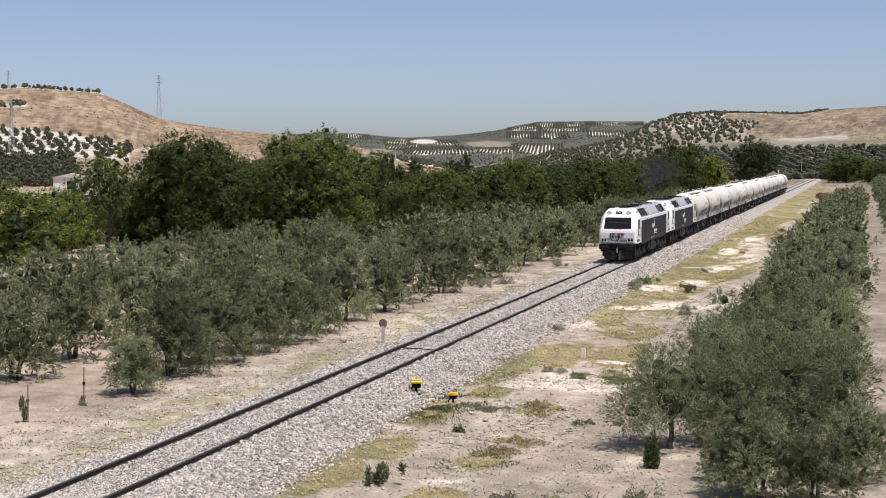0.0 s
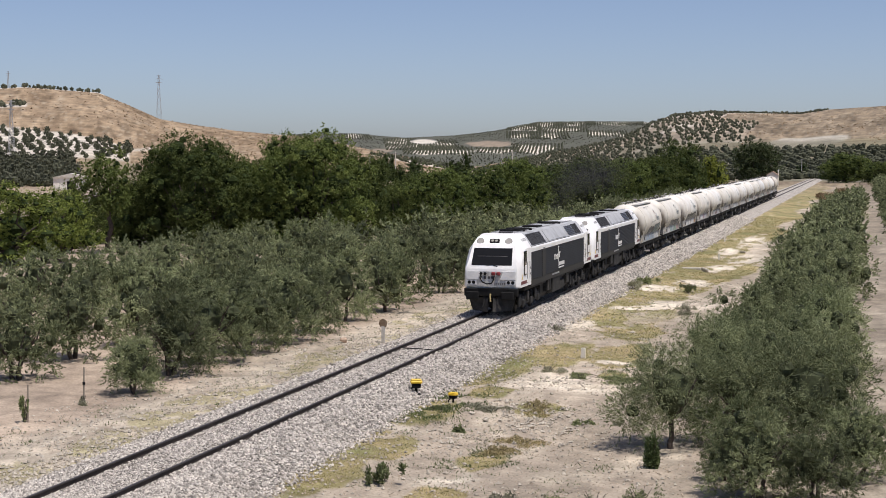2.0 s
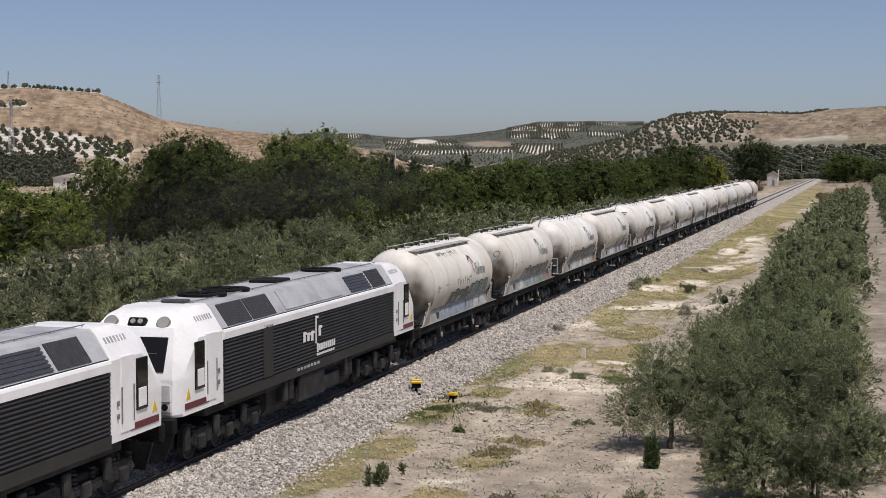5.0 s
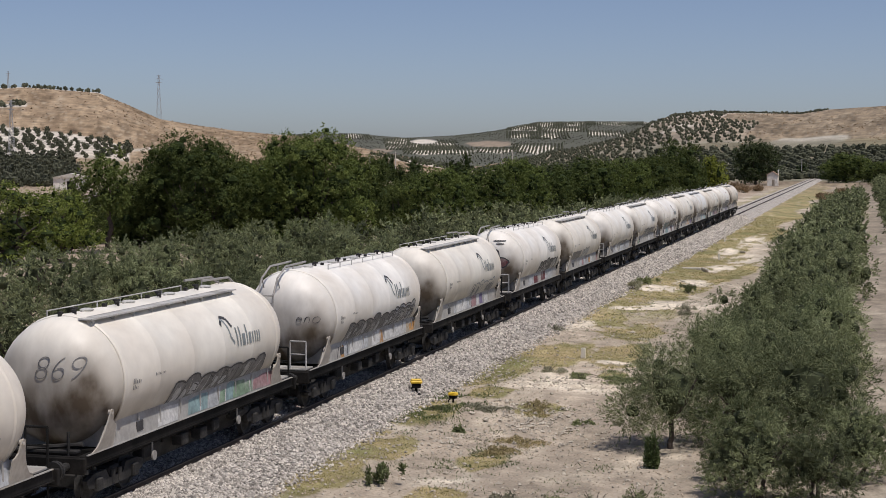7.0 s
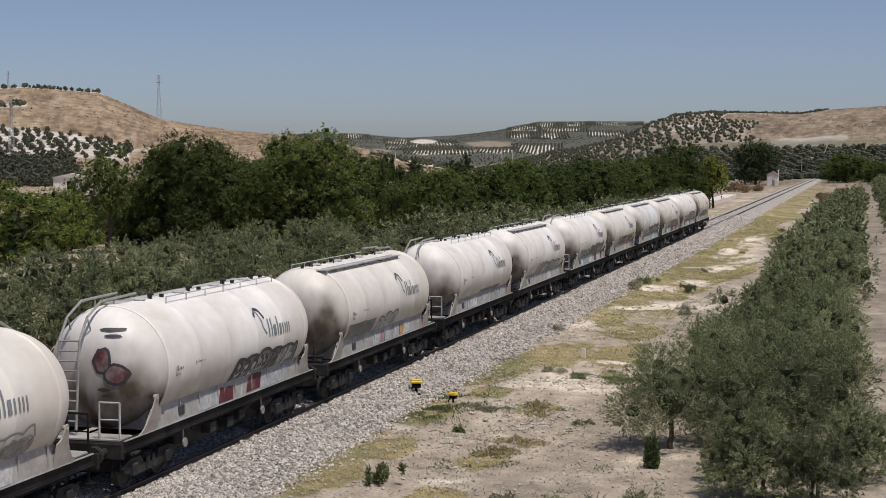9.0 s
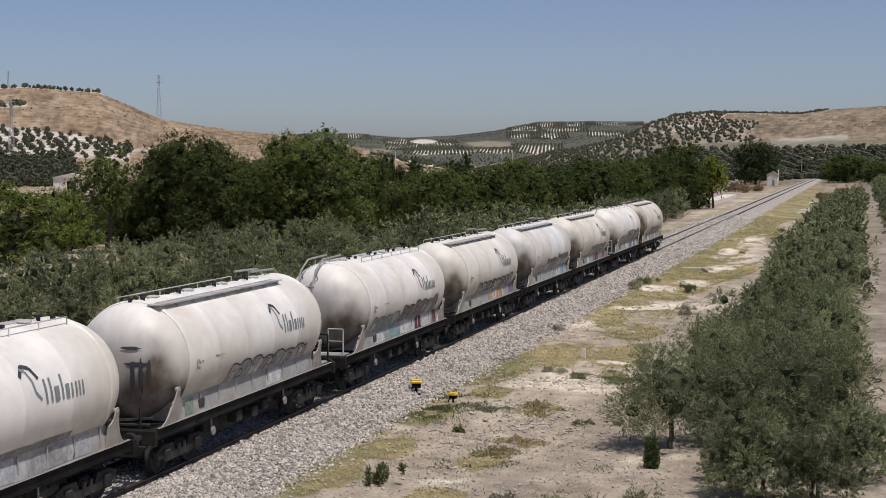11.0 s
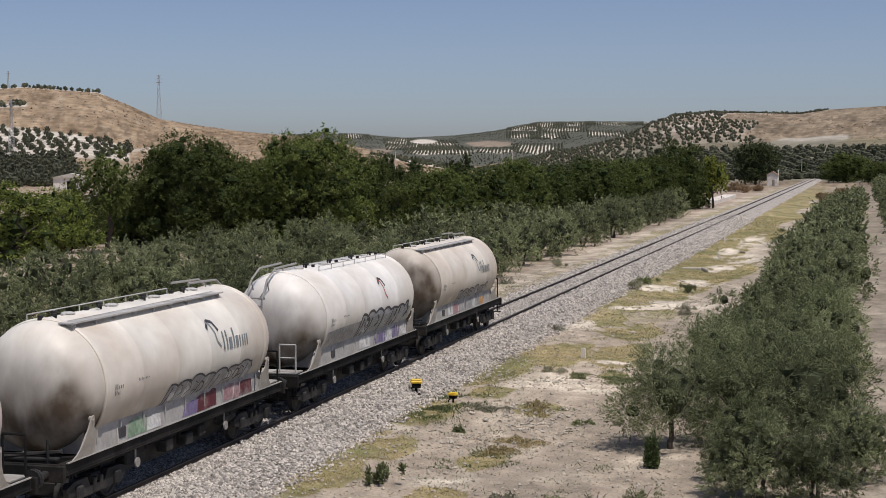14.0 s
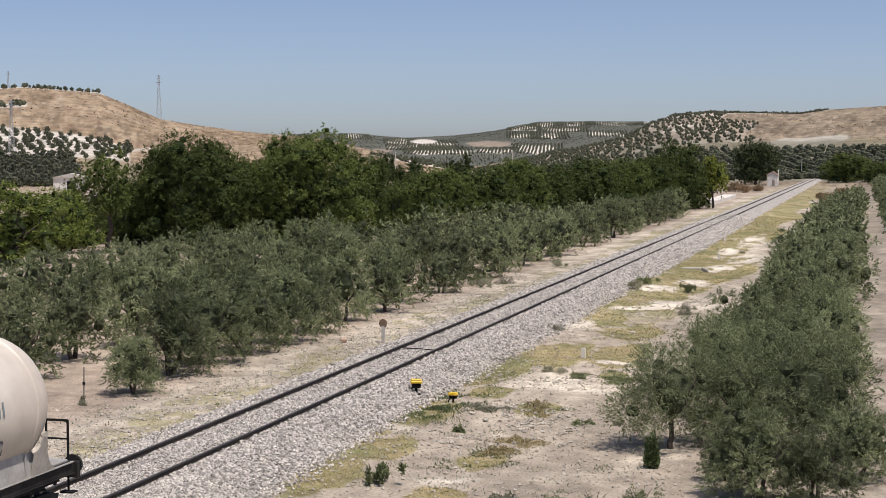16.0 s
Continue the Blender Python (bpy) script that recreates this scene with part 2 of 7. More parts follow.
# ridges: bearing (tangent from the view's middle, times 1000), height of the crest over the eye's level (per mille), foot and crest distance
RIDGES = [
    ([-420, -278, -256, -212, -193, -175, -154, -129, -108, -80, -40, 20], [26, 41.5, 43, 40, 32, 24, 20.5, 17, 15, 13, 4, -8], 470, 1250),
    ([-200, -80, -47, -23, 6, 30, 59, 95, 130, 170], [6, 15.5, 14.5, 12.6, 14, 16.6, 22, 22.3, 22, 18], 1500, 3300),
    ([20, 77, 112, 128, 142, 165, 220, 236, 278, 420], [-6, 5, 13, 21.5, 26.5, 28.3, 27, 29.5, 32, 34], 640, 1500),
]


# striped groves on the far ridge: bearings, heights over the eye's level (per mille), lean of the rows
FAR_ROWS = [(-62, -47, 12.0, 15.5, -0.006), (-34, -20, 8.2, 11.4, 0.008), (-33, -4, 5.2, 7.6, 0.01), (-18, 6, 6.2, 10.2, -0.008), (-22, 16, 2.4, 5.2, 0.01), (-12, 10, 4.0, 6.4, -0.01), (24, 44, 3.2, 5.6, 0.012), (42, 58, 12.5, 15.5, -0.008), (58, 76, 11.8, 15.6, -0.006), (46, 72, 3.0, 8.0, 0.012),
            (42, 58, 17.5, 20.0, 0.008), (56, 72, 19.6, 22.3, 0.008), (72, 92, 20.4, 22.4, 0.01), (92, 122, 20.6, 22.2, -0.01), (62, 88, 16.4, 18.4, 0.008), (92, 112, 13.5, 16.0, -0.01)]


def bearing(x, y):
    dx, dy = x - EYE.x, y - EYE.y
    ahead = -math.sin(YAW) * dx + math.cos(YAW) * dy
    side = math.cos(YAW) * dx + math.sin(YAW) * dy
    return side, ahead


def ground_z(x, y):
    x, y = np.asarray(x, float), np.asarray(y, float)
    side, ahead = bearing(x, y)
    r = np.hypot(side, ahead)
    u = 1000 * np.arctan2(side, ahead)
    u = np.clip(u, -400, 400)
    z = np.where(x < 0, -0.62 - 0.08 * smooth01((-x - 4) / 5), -0.75 - 0.25 * smooth01((x - 3.2) / 4))
    z = z + 0.10 * (fbm(x * 0.35, y * 0.35, 3) - 0.5) * smooth01((np.abs(x) - 2.8) / 2)
    near = smooth01((150 - r) / 60) * smooth01((np.abs(x) - 2.8) / 0.8)
    z = z + near * (0.16 * (fbm(x * 1.1, y * 0.7, 4, 3) - 0.5) + 0.07 * (fbm(x * 4.0, y * 3.0, 6, 3) - 0.5))
    # low mounds of spoil beside the line, and the lane's two wheel tracks
    for mx, my, mr, mh in ((6.6, 57.5, 1.7, 0.26), (5.0, 52.0, 1.5, 0.16), (7.5, 88.0, 2.2, 0.3), (6.3, 75.0, 1.6, 0.2)):
        z = z + mh * np.exp(-((x - mx) ** 2 + ((y - my) / 1.5) ** 2) / mr ** 2)
    z = np.where(np.abs(x) < 2.7, np.minimum(z, -0.72), z)
    hill = np.full_like(z, -2.0)
    for us, es, r0, r1 in RIDGES:
        e = np.interp(u, us, es)
        crest = 7.8 + r1 * e / 1000
        up = (r - r0) / (r1 - r0)
        prof = np.where(up < 1, smooth01(up) * 0.45 + np.clip(up, 0, 1) ** 1.25 * 0.55, 1.0 - 0.35 * smooth01((up - 1) / 1.2))
        rough = 1 + 0.10 * (fbm(x / 130 + 7, y / 130, 5) - 0.5) * smooth01(up * 2) * smooth01((1.0 - up) * 4)
        hill = np.maximum(hill, (crest + 1) * prof * rough - 1)
    return np.maximum(z, hill - 0.3 + 0.0 * z)


def sandy(x, y):
    """Bare sandy patches beside the line."""
    out = 0.0
    for cx, cy, rx, ry in ((6.3, 59.6, 1.8, 1.7), (7.4, 58.8, 0.9, 0.9), (6.2, 62.6, 0.7, 0.9), (7.4, 67.8, 0.9, 0.6), (3.5, 47.9, 0.6, 0.9), (6.7, 41.8, 0.8, 0.9), (3.8, 80.5, 0.7, 2.4), (5.1, 90.5, 1.4, 1.6), (7.2, 95.0, 2.0, 3.0), (4.6, 105.0, 1.4, 3.0), (6.4, 112.0, 1.3, 3.0), (6.6, 127.0, 1.2, 4.0), (7.9, 140.0, 1.3, 8.0), (6.6, 170.0, 1.2, 12.0), (5.6, 150.0, 0.8, 5.0)):
        out = out + np.exp(-(((x - cx) / rx) ** 2 + ((y - cy) / ry) ** 2))
    ragged = smooth01((fbm(x * 1.5, y * 0.8, 14, 5) - 0.30) / 0.2)
    return np.clip(out * 1.15 * ragged * (0.6 + 0.5 * fbm(x * 4.0, y * 2.5, 15, 3)), 0, 1)


def grass_mask(x, y):
    """How grassy the ground is, nought to one, by its own patches."""
    n = 0.55 * fbm(x * 0.33 + 3, y * 0.30, 11, 5) + 0.45 * fbm(x * 1.3, y * 1.1, 12, 4)
    right = smooth01((x - 2.7) / 0.8) * smooth01((8.9 + 1.2 * np.sin(y * 0.11) - x) / 1.3) * (0.62 + 0.36 * smooth01((y - 55) / 25))
    left = smooth01((-x - 2.6) / 0.6) * smooth01((x + 6.0) / 2.5) * 0.56
    lush = np.maximum(right, left)
    noisy = smooth01((n - 0.60 + 0.32 * lush) / 0.06) * (lush > 0.02)
    turf = 0.0                               # the swards nearest the bridge, one by one
    for cx, cy, rx, ry in ((3.6, 41.6, 1.2, 5.4), (4.1, 44.2, 1.0, 2.8), (7.0, 39.6, 0.9, 1.4), (3.5, 51.6, 1.1, 2.8), (4.6, 56.4, 1.0, 1.8), (3.6, 62.5, 1.3, 6.0), (4.8, 68.5, 1.8, 4.6), (7.3, 69.5, 1.5, 4.6), (8.1, 63.8, 0.9, 1.4), (6.6, 79.5, 1.9, 5.0), (4.6, 84.0, 1.2, 4.5), (6.9, 54.2, 1.0, 1.8), (7.1, 44.8, 0.8, 2.2)):
        turf = np.maximum(turf, np.exp(-(((x - cx) / rx) ** 2 + ((y - cy) / ry) ** 2)))
    turf = smooth01((turf + 1.2 * (n - 0.5) - 0.40) / 0.14) * (x > 2.85)
    g = np.where((x > 0) & (y < 92), turf + (noisy - turf) * smooth01((y - 82) / 8), noisy)
    return g * (1 - smooth01((sandy(x, y) - 0.25) / 0.2))


def soil_colour(x, y):
    side, ahead = bearing(x, y)
    r = np.hypot(side, ahead)
    u = 1000 * np.arctan2(side, ahead)
    n1, n2 = fbm(x * 0.5, y * 0.3, 21), fbm(x * 0.09, y * 0.09, 22)
    earth = np.array([0.385, 0.33, 0.262])
    pale = np.array([0.57, 0.505, 0.40])
    c = earth + (pale - earth) * smooth01((n1 - 0.52) / 0.2)[..., None] * 0.55
    c = c * (0.9 + 0.2 * n2)[..., None]
    n5 = fbm(x * 2.2, y * 1.3, 25, 4)
    c = c * (0.80 + 0.40 * n5)[..., None]
    verge = smooth01((-x - 2.9) / 0.5) * smooth01((x + 6.8) / 1.6) * smooth01((fbm(x * 1.2 + 5, y * 0.5, 26, 4) - 0.47) / 0.05)
    c = c + (np.array([0.52, 0.46, 0.37]) * (0.75 + 0.5 * n5)[..., None] - c) * (0.7 * verge)[..., None]
    field = smooth01((-x - 6.2 - 1.5 * (n1 - 0.5)) / 1.2)
    c = c + (np.array([0.37, 0.298, 0.232]) * (0.85 + 0.3 * n1)[..., None] - c) * (field * 0.85)[..., None]
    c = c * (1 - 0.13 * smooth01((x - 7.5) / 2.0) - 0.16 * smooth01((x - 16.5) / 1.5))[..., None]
    # sandy bare patches by the line
    sand = sandy(x, y)
    c = c + (np.array([0.72, 0.655, 0.54]) - c) * np.clip(sand, 0, 0.85)[..., None]
    g = grass_mask(x, y)
    gcol = np.array([0.285, 0.25, 0.122]) + np.array([0.34, 0.2, 0.14]) * (fbm(x * 0.8, y * 0.5, 31) - 0.5)[..., None]
    gcol = np.where((x < 0)[..., None], np.array([0.34, 0.305, 0.19]) * (0.8 + 0.4 * n1)[..., None], gcol)
    c = c + (gcol - c) * (g * 0.95)[..., None]
    # the hills: dry straw, pale ploughed soil between the groves, dark scrub further off
    straw = np.where((u > 100)[..., None], np.array([0.245, 0.195, 0.135]), np.array([0.305, 0.228, 0.148])) + np.array([0.22, 0.18, 0.13]) * (fbm(u * 0.06, r / 130, 41, 5) - 0.5)[..., None] + np.array([0.34, 0.27, 0.18]) * (fbm(u * 0.35, r / 32, 42, 5) - 0.5)[..., None]
    rib = np.abs(fbm(u * 0.11 + 3, r / 55, 40, 4) - 0.5)      # pale worn lines and gullies
    straw = straw + (np.array([0.42, 0.36, 0.27]) - straw) * (0.55 * smooth01((0.022 - rib) / 0.015))[..., None]
    straw = straw * (1 - 0.28 * smooth01((fbm(u * 0.22, r / 26, 39, 4) - 0.58) / 0.06))[..., None]
    chalk = np.array([0.58, 0.54, 0.47])
    scrub = np.array([0.10, 0.103, 0.082])
    n3 = fbm(x / 120, y / 120, 43, 4)
    far = straw + (chalk - straw) * (0.8 * smooth01((n3 - 0.9) / 0.03))[..., None]
    edge = 0.5 * (fbm(x / 35, y / 35, 46, 4) - 0.5)
    quarry = smooth01((1.0 + edge - np.maximum(np.abs(u - 224 - (r - 1008) * 0.12) / 24, np.abs(r - 1008) / 58)) / 0.12)
    spoil = smooth01((1.0 + 2 * edge - np.hypot((u - 264) / 22, (r - 985) / 45)) / 0.2)
    far = far + (np.array([0.36, 0.28, 0.165]) - far) * (0.8 * spoil)[..., None]
    far = far + (np.array([0.49, 0.46, 0.39]) * (0.9 + 0.3 * edge)[..., None] - far) * (0.9 * quarry)[..., None]
    grove = grove_mask(x, y) * (r < 1500)
    bare = np.where(u < -150, 0.92 * smooth01((r - 640) / 25), 0.2 + 0.6 * smooth01((fbm(x / 40, y / 40, 45) - 0.5) / 0.1))
    far = far + (chalk * (0.85 + 0.25 * fbm(x / 9, y / 9, 44))[..., None] - far) * (grove * bare)[..., None]
    up = 1000 * (ground_z(x, y) - 7.8) / np.maximum(r, 1)
    mid = smooth01((r - 1500) / 100) * ((u > -130) & (u < 140))
    far = far + (scrub * (0.8 + 0.4 * fbm(x / 60, y / 160, 47))[..., None] - far) * mid[..., None]
    bald = smooth01((1.0 + edge - np.hypot((u - 29) / 16, (up - 8.6) / 2.0)) / 0.2) + 0.7 * smooth01((1.0 + edge - np.hypot((u + 39) / 8, (up - 4.5) / 1.3)) / 0.2)
    far = far + (np.array([0.31, 0.25, 0.19]) - far) * np.clip(mid * bald, 0, 0.9)[..., None]
    hump = smooth01((1.0 + 0.5 * edge - np.hypot((u + 12) / 8, (up - 10.2) / 1.3)) / 0.1)
    far = far + (chalk * 1.05 - far) * (mid * hump)[..., None]
    for u0, u1, e0, e1, skew in FAR_ROWS:
        inside = smooth01((1.0 + 2.2 * (fbm(u * 0.12 + e0, up * 0.4, 53, 3) - 0.5) - np.hypot((2 * u - u0 - u1) / (u1 - u0), (2 * up - e0 - e1) / (e1 - e0))) / 0.15)
        far = far + (chalk * 1.08 - far) * (mid * inside)[..., None]
    wood = smooth01((150 - u + 40 * (n3 - 0.5)) / 30) * smooth01((u - 0) / 30) * smooth01((r - 650) / 100) * smooth01((1500 - r) / 40)
    far = far + (np.array([0.17, 0.155, 0.105]) - far) * (wood * 0.75 * (1 - smooth01((fbm(x / 60, y / 60, 48) - 0.56) / 0.05)))[..., None]
    low = smooth01((1050 - r) / 60) * smooth01((r - 560) / 60) * (u > 40)
    far = far + (np.array([0.17, 0.16, 0.11]) - far) * (low * 0.8)[..., None]
    mix = smooth01((r - 330) / 60) * smooth01((700 - r) / 100) * smooth01((150 - np.abs(u + 100)) / 50)
    far = far + (np.array([0.20, 0.18, 0.12]) - far) * (mix * 0.7)[..., None]
    # a pale track across the foot of the slope
    track = (np.abs(up - np.interp(u, [-222, -178], [1.6, 5.9])) < 0.8) & (u > -224) & (u < -178) & (r > 480) & (r < 1150)
    far = far + (np.array([0.52, 0.47, 0.39]) - far) * (0.85 * track)[..., None]
    k = smooth01((r - 330) / 260)
    return c + (far - c) * k[..., None]


def grove_mask(x, y):
    """Where olives stand on the slopes."""
    side, ahead = bearing(x, y)
    r = np.hypot(side, ahead)
    u = 1000 * np.arctan2(side, ahead)
    n = fbm(x / 210 + 3, y / 210 + 8, 51, 3)
    up = 1000 * (ground_z(x, y) - 7.8) / np.maximum(r, 1)
    dense = (u < -226 + 10 * (n - 0.5)) & (r > 480) & (r < 645)
    left = dense | ((u < -192 + 8 * (n - 0.5)) & (r >= 645) & (r < 950) & (up < np.interp(u, [-285, -225, -196], [21.0, 14.0, 7.5])))
    patch = (u < -255) & (r > 950) & (r < 1010)
    top = (u < -208) & (r > 1215) & (r < 1250)
    right = (u > 40) & (r > 600) & ((r < 930) | ((u < 178 + 70 * (n - 0.5)) & (r < 1440) & (r > 960 + (u - 100) * 0.6)))
    crest = (u > 142) & (r > 1470) & (r < 1500) & (np.abs(u - 188) < 48)
    valley = (u > -60) & (u < 70) & (r > 700) & (r < 1400) & (n > 0.45)
    back = (u > -110) & (u < 145) & (r > 1650) & (r < 3290) & (fbm(x / 260, y / 260, 52, 3) > 0.40)
    return (left | patch | top | right | crest | valley | back).astype(float)


def build_ground():
    inner = np.radians(np.arange(-18.2, 18.21, 0.085))
    outer = np.radians(np.concatenate([np.arange(22, 338.1, 4.0)]))
    ang = np.concatenate([inner, outer])
    rad = np.concatenate([[0.0, 4, 10, 18, 26, 32], 36 * 1.0045 ** np.arange(0, 300), 138.4 * 1.013 ** np.arange(1, 280)])
    rad = rad[rad < 4600]
    A, Rr = np.meshgrid(ang, rad)
    side, ahead = Rr * np.sin(A), Rr * np.cos(A)
    X = EYE.x + math.cos(YAW) * side - math.sin(YAW) * ahead
    Y = EYE.y + math.sin(YAW) * side + math.cos(YAW) * ahead
    Z = ground_z(X, Y)
    na, nr = len(ang), len(rad)
    idx = np.arange(na * nr).reshape(nr, na)
    nxt = np.roll(idx, -1, axis=1)
    f = np.stack([idx[:-1], nxt[:-1], nxt[1:], idx[1:]], -1).reshape(-1, 4)
    v = np.stack([X, Y, Z], -1).reshape(-1, 3)
    me = quad_mesh("ground", v, f[:, ::1], [GROUND], smooth=True)
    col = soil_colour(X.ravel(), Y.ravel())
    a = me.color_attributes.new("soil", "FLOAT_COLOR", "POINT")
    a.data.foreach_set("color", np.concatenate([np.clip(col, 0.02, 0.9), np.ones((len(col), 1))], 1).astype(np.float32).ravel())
    me.flip_normals() if me.polygons[len(me.polygons) // 2].normal.z < 0 else None
    thing("ground", "dry stony earth with straw-coloured grass and hills", "ground", data=me, kind="structure")


build_ground()


# ---- the railway line ----
RAILS_END = 620.0
HALF_GAUGE = 0.868


def bed_z(x):
    """Height of the ballast across the line."""
    a = np.abs(x)
    return np.where(a < 1.95, -0.16, -0.16 - (a - 1.95) * 0.62)


def build_track():
    track = thing("railway_track", "single railway track on a grey ballast bed", "railway", kind="structure")
    # ballast bed
    xs = np.linspace(-3.15, 3.15, 43)
    ys = np.concatenate([np.arange(-40, 24, 4.0), 24 * 1.006 ** np.arange(0, 545)])
    X, Y = np.meshgrid(xs, ys)
    Z = bed_z(X) + 0.05 * (fbm(X * 5, Y * 5, 61, 3) - 0.5) + 0.05 * (fbm(X * 0.9, Y * 0.5, 62, 3) - 0.5)
    k = len(xs)
    idx = np.arange(X.size).reshape(X.shape)
    f = np.stack([idx[:-1, :-1], idx[:-1, 1:], idx[1:, 1:], idx[1:, :-1]], -1).reshape(-1, 4)
    part("ballast_bed", quad_mesh("ballast_bed", np.stack([X, Y, Z], -1).reshape(-1, 3), f, [BALLAST], smooth=True), track, "grey crushed-stone ballast")
    # rails: foot, web and worn head
    head = [(-0.036, -0.03), (-0.036, -0.006), (-0.028, 0.0), (0.028, 0.0), (0.036, -0.006), (0.036, -0.03)]
    foot = [(-0.075, -0.172), (0.075, -0.172), (0.075, -0.160), (0.012, -0.135), (0.012, -0.045), (0.034, -0.031), (-0.034, -0.031), (-0.012, -0.045), (-0.012, -0.135), (-0.075, -0.160)]
    rail_body = Geo().prism(foot, -40, RAILS_END).mesh("rail", RAIL)
    rail_head = Geo().prism(head, -40, RAILS_END).mesh("rail_head", RAILTOP)
    clip = Geo()
    for y in np.arange(30, 110, 0.6):
        for s in (-1, 1):
            clip.box(s * 0.10, y, -0.15, 0.06, 0.09, 0.03)
    for s in (-1, 1):
        r = part("rail", rail_body, track, "rust-brown steel rail", pose(s * HALF_GAUGE, 0, 0))
        part("rail_head", rail_head, r, "worn running surface")
        part("rail_clips", tagged_mesh(clip, "rail_clips", RAIL), r)
    # loose stones on the bed
    rs = np.random.RandomState(5)
    n = 90000
    yy = 33 + 190 * rs.rand(n) ** 2.3
    xx = rs.uniform(-3.0, 3.2, n) + rs.normal(size=n) * 0.22
    keep = (np.abs(np.abs(xx) - HALF_GAUGE) > 0.07)
    xx, yy = xx[keep], yy[keep]
    zz = np.maximum(bed_z(xx), ground_z(xx, yy)) + 0.012 + rs.rand(len(xx)) * 0.02
    sz = rs.uniform(0.028, 0.062, len(xx)) * (1 + (yy - 33) / 90) * np.where(np.abs(xx) < HALF_GAUGE, 0.8, 1.0)
    part("ballast_stones", rubble("ballast_stones", xx, yy, zz, sz, STONE, rs), track, "loose angular grey and buff stones")["kind"] = "stuff"


def tagged_mesh(geo, name, material):
    me = bpy.data.meshes.get(name)
    return me or geo.mesh(name, material)


def rubble(name, xx, yy, zz, sz, material, rs):
    """Angular stones: squashed and skewed octahedra."""
    base = np.array([(1, 0, 0), (-1, 0, 0), (0, 1, 0), (0, -1, 0), (0, 0, 1), (0, 0, -1)], float)
    tri = np.array([(0, 2, 4), (2, 1, 4), (1, 3, 4), (3, 0, 4), (2, 0, 5), (1, 2, 5), (3, 1, 5), (0, 3, 5)])
    n = len(xx)
    v = base[None] * rs.uniform(0.55, 1.25, (n, 6, 1)) + rs.uniform(-0.25, 0.25, (n, 6, 3))
    v[:, :, 2] *= 0.75
    t = rs.uniform(0, 6.283, n)
    c, s = np.cos(t)[:, None], np.sin(t)[:, None]
    x = v[:, :, 0] * c - v[:, :, 1] * s
    y = v[:, :, 0] * s + v[:, :, 1] * c
    z = v[:, :, 2] + 0.4 * x * rs.uniform(-1, 1, (n, 1))
    p = np.stack([x * sz[:, None] + xx[:, None], y * sz[:, None] + yy[:, None], z * sz[:, None] + zz[:, None]], -1).reshape(-1, 3)
    f = (tri[None] + 6 * np.arange(n)[:, None, None]).reshape(-1, 3)
    return quad_mesh(name, p, f, [material])


build_track()


# ---- vegetation ----
def leaf_quads(rs, lobes, n, length, width, droop=0.0, upright=0.3, shell=(0.72, 1.08), face=0.0):
    """Blades scattered over the skins of ellipsoid lobes (x, y, z, rx, ry, rz)."""
    lobes = np.asarray(lobes, float)
    w = lobes[:, 3] * lobes[:, 4] + lobes[:, 4] * lobes[:, 5]
    k = rs.choice(len(lobes), n, p=w / w.sum())
    d = rs.normal(size=(n, 3))
    d /= np.linalg.norm(d, axis=1)[:, None]
    c = lobes[k, :3] + d * lobes[k, 3:] * rs.uniform(*shell, (n, 1))
    a = d + rs.normal(size=(n, 3)) * 0.55 + np.array([0, 0, upright - droop])
    a /= np.linalg.norm(a, axis=1)[:, None]
    b = np.cross(a, rs.normal(size=(n, 3)))
    b /= np.linalg.norm(b, axis=1)[:, None] + 1e-9
    if face:
        q = rs.rand(n) < face
        nn = d + rs.normal(size=(n, 3)) * 0.5 + np.array([0, 0, 0.2])
        nn /= np.linalg.norm(nn, axis=1)[:, None]
        a2 = np.cross(nn, rs.normal(size=(n, 3)))
        a2 /= np.linalg.norm(a2, axis=1)[:, None] + 1e-9
        a = np.where(q[:, None], a2, a)
        b = np.where(q[:, None], np.cross(nn, a2), b)
    le = (length * rs.uniform(0.6, 1.4, n))[:, None]
    wi = (width * rs.uniform(0.6, 1.4, n))[:, None]
    v = np.stack([c - a * le * 0.5, c + b * wi * 0.5 - a * le * 0.05, c + a * le * 0.5, c - b * wi * 0.5 - a * le * 0.05], 1)
    return v.reshape(-1, 3), np.arange(4 * n).reshape(n, 4)


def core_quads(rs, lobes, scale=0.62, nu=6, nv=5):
    """Lumpy insides of the lobes; leafy colours them dark to stand for shade."""
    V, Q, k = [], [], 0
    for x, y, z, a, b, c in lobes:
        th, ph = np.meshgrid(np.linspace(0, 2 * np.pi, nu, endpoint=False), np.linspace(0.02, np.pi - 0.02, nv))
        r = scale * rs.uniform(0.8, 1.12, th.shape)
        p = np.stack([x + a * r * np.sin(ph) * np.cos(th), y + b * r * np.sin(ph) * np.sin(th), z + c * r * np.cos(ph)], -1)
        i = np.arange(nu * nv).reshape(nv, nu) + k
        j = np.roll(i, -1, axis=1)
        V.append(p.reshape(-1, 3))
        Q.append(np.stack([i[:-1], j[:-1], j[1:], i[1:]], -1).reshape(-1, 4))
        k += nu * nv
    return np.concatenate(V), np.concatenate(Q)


def limb(g, p, q, r0, r1, rs, bend=0.12, n=4, sides=7):
    """A tapered, slightly crooked branch."""
    p, q = Vector(p), Vector(q)
    last, ll = p, (q - p).length
    for i in range(1, n + 1):
        t = i / n
        w = p.lerp(q, t) + Vector(rs.normal(size=3)) * bend * ll * 0.4 * (t < 1)
        g.tube(last, w, r0 + (r1 - r0) * (i - 1) / n, sides, r0 + (r1 - r0) * t, cap=True)
        last = w
    return last


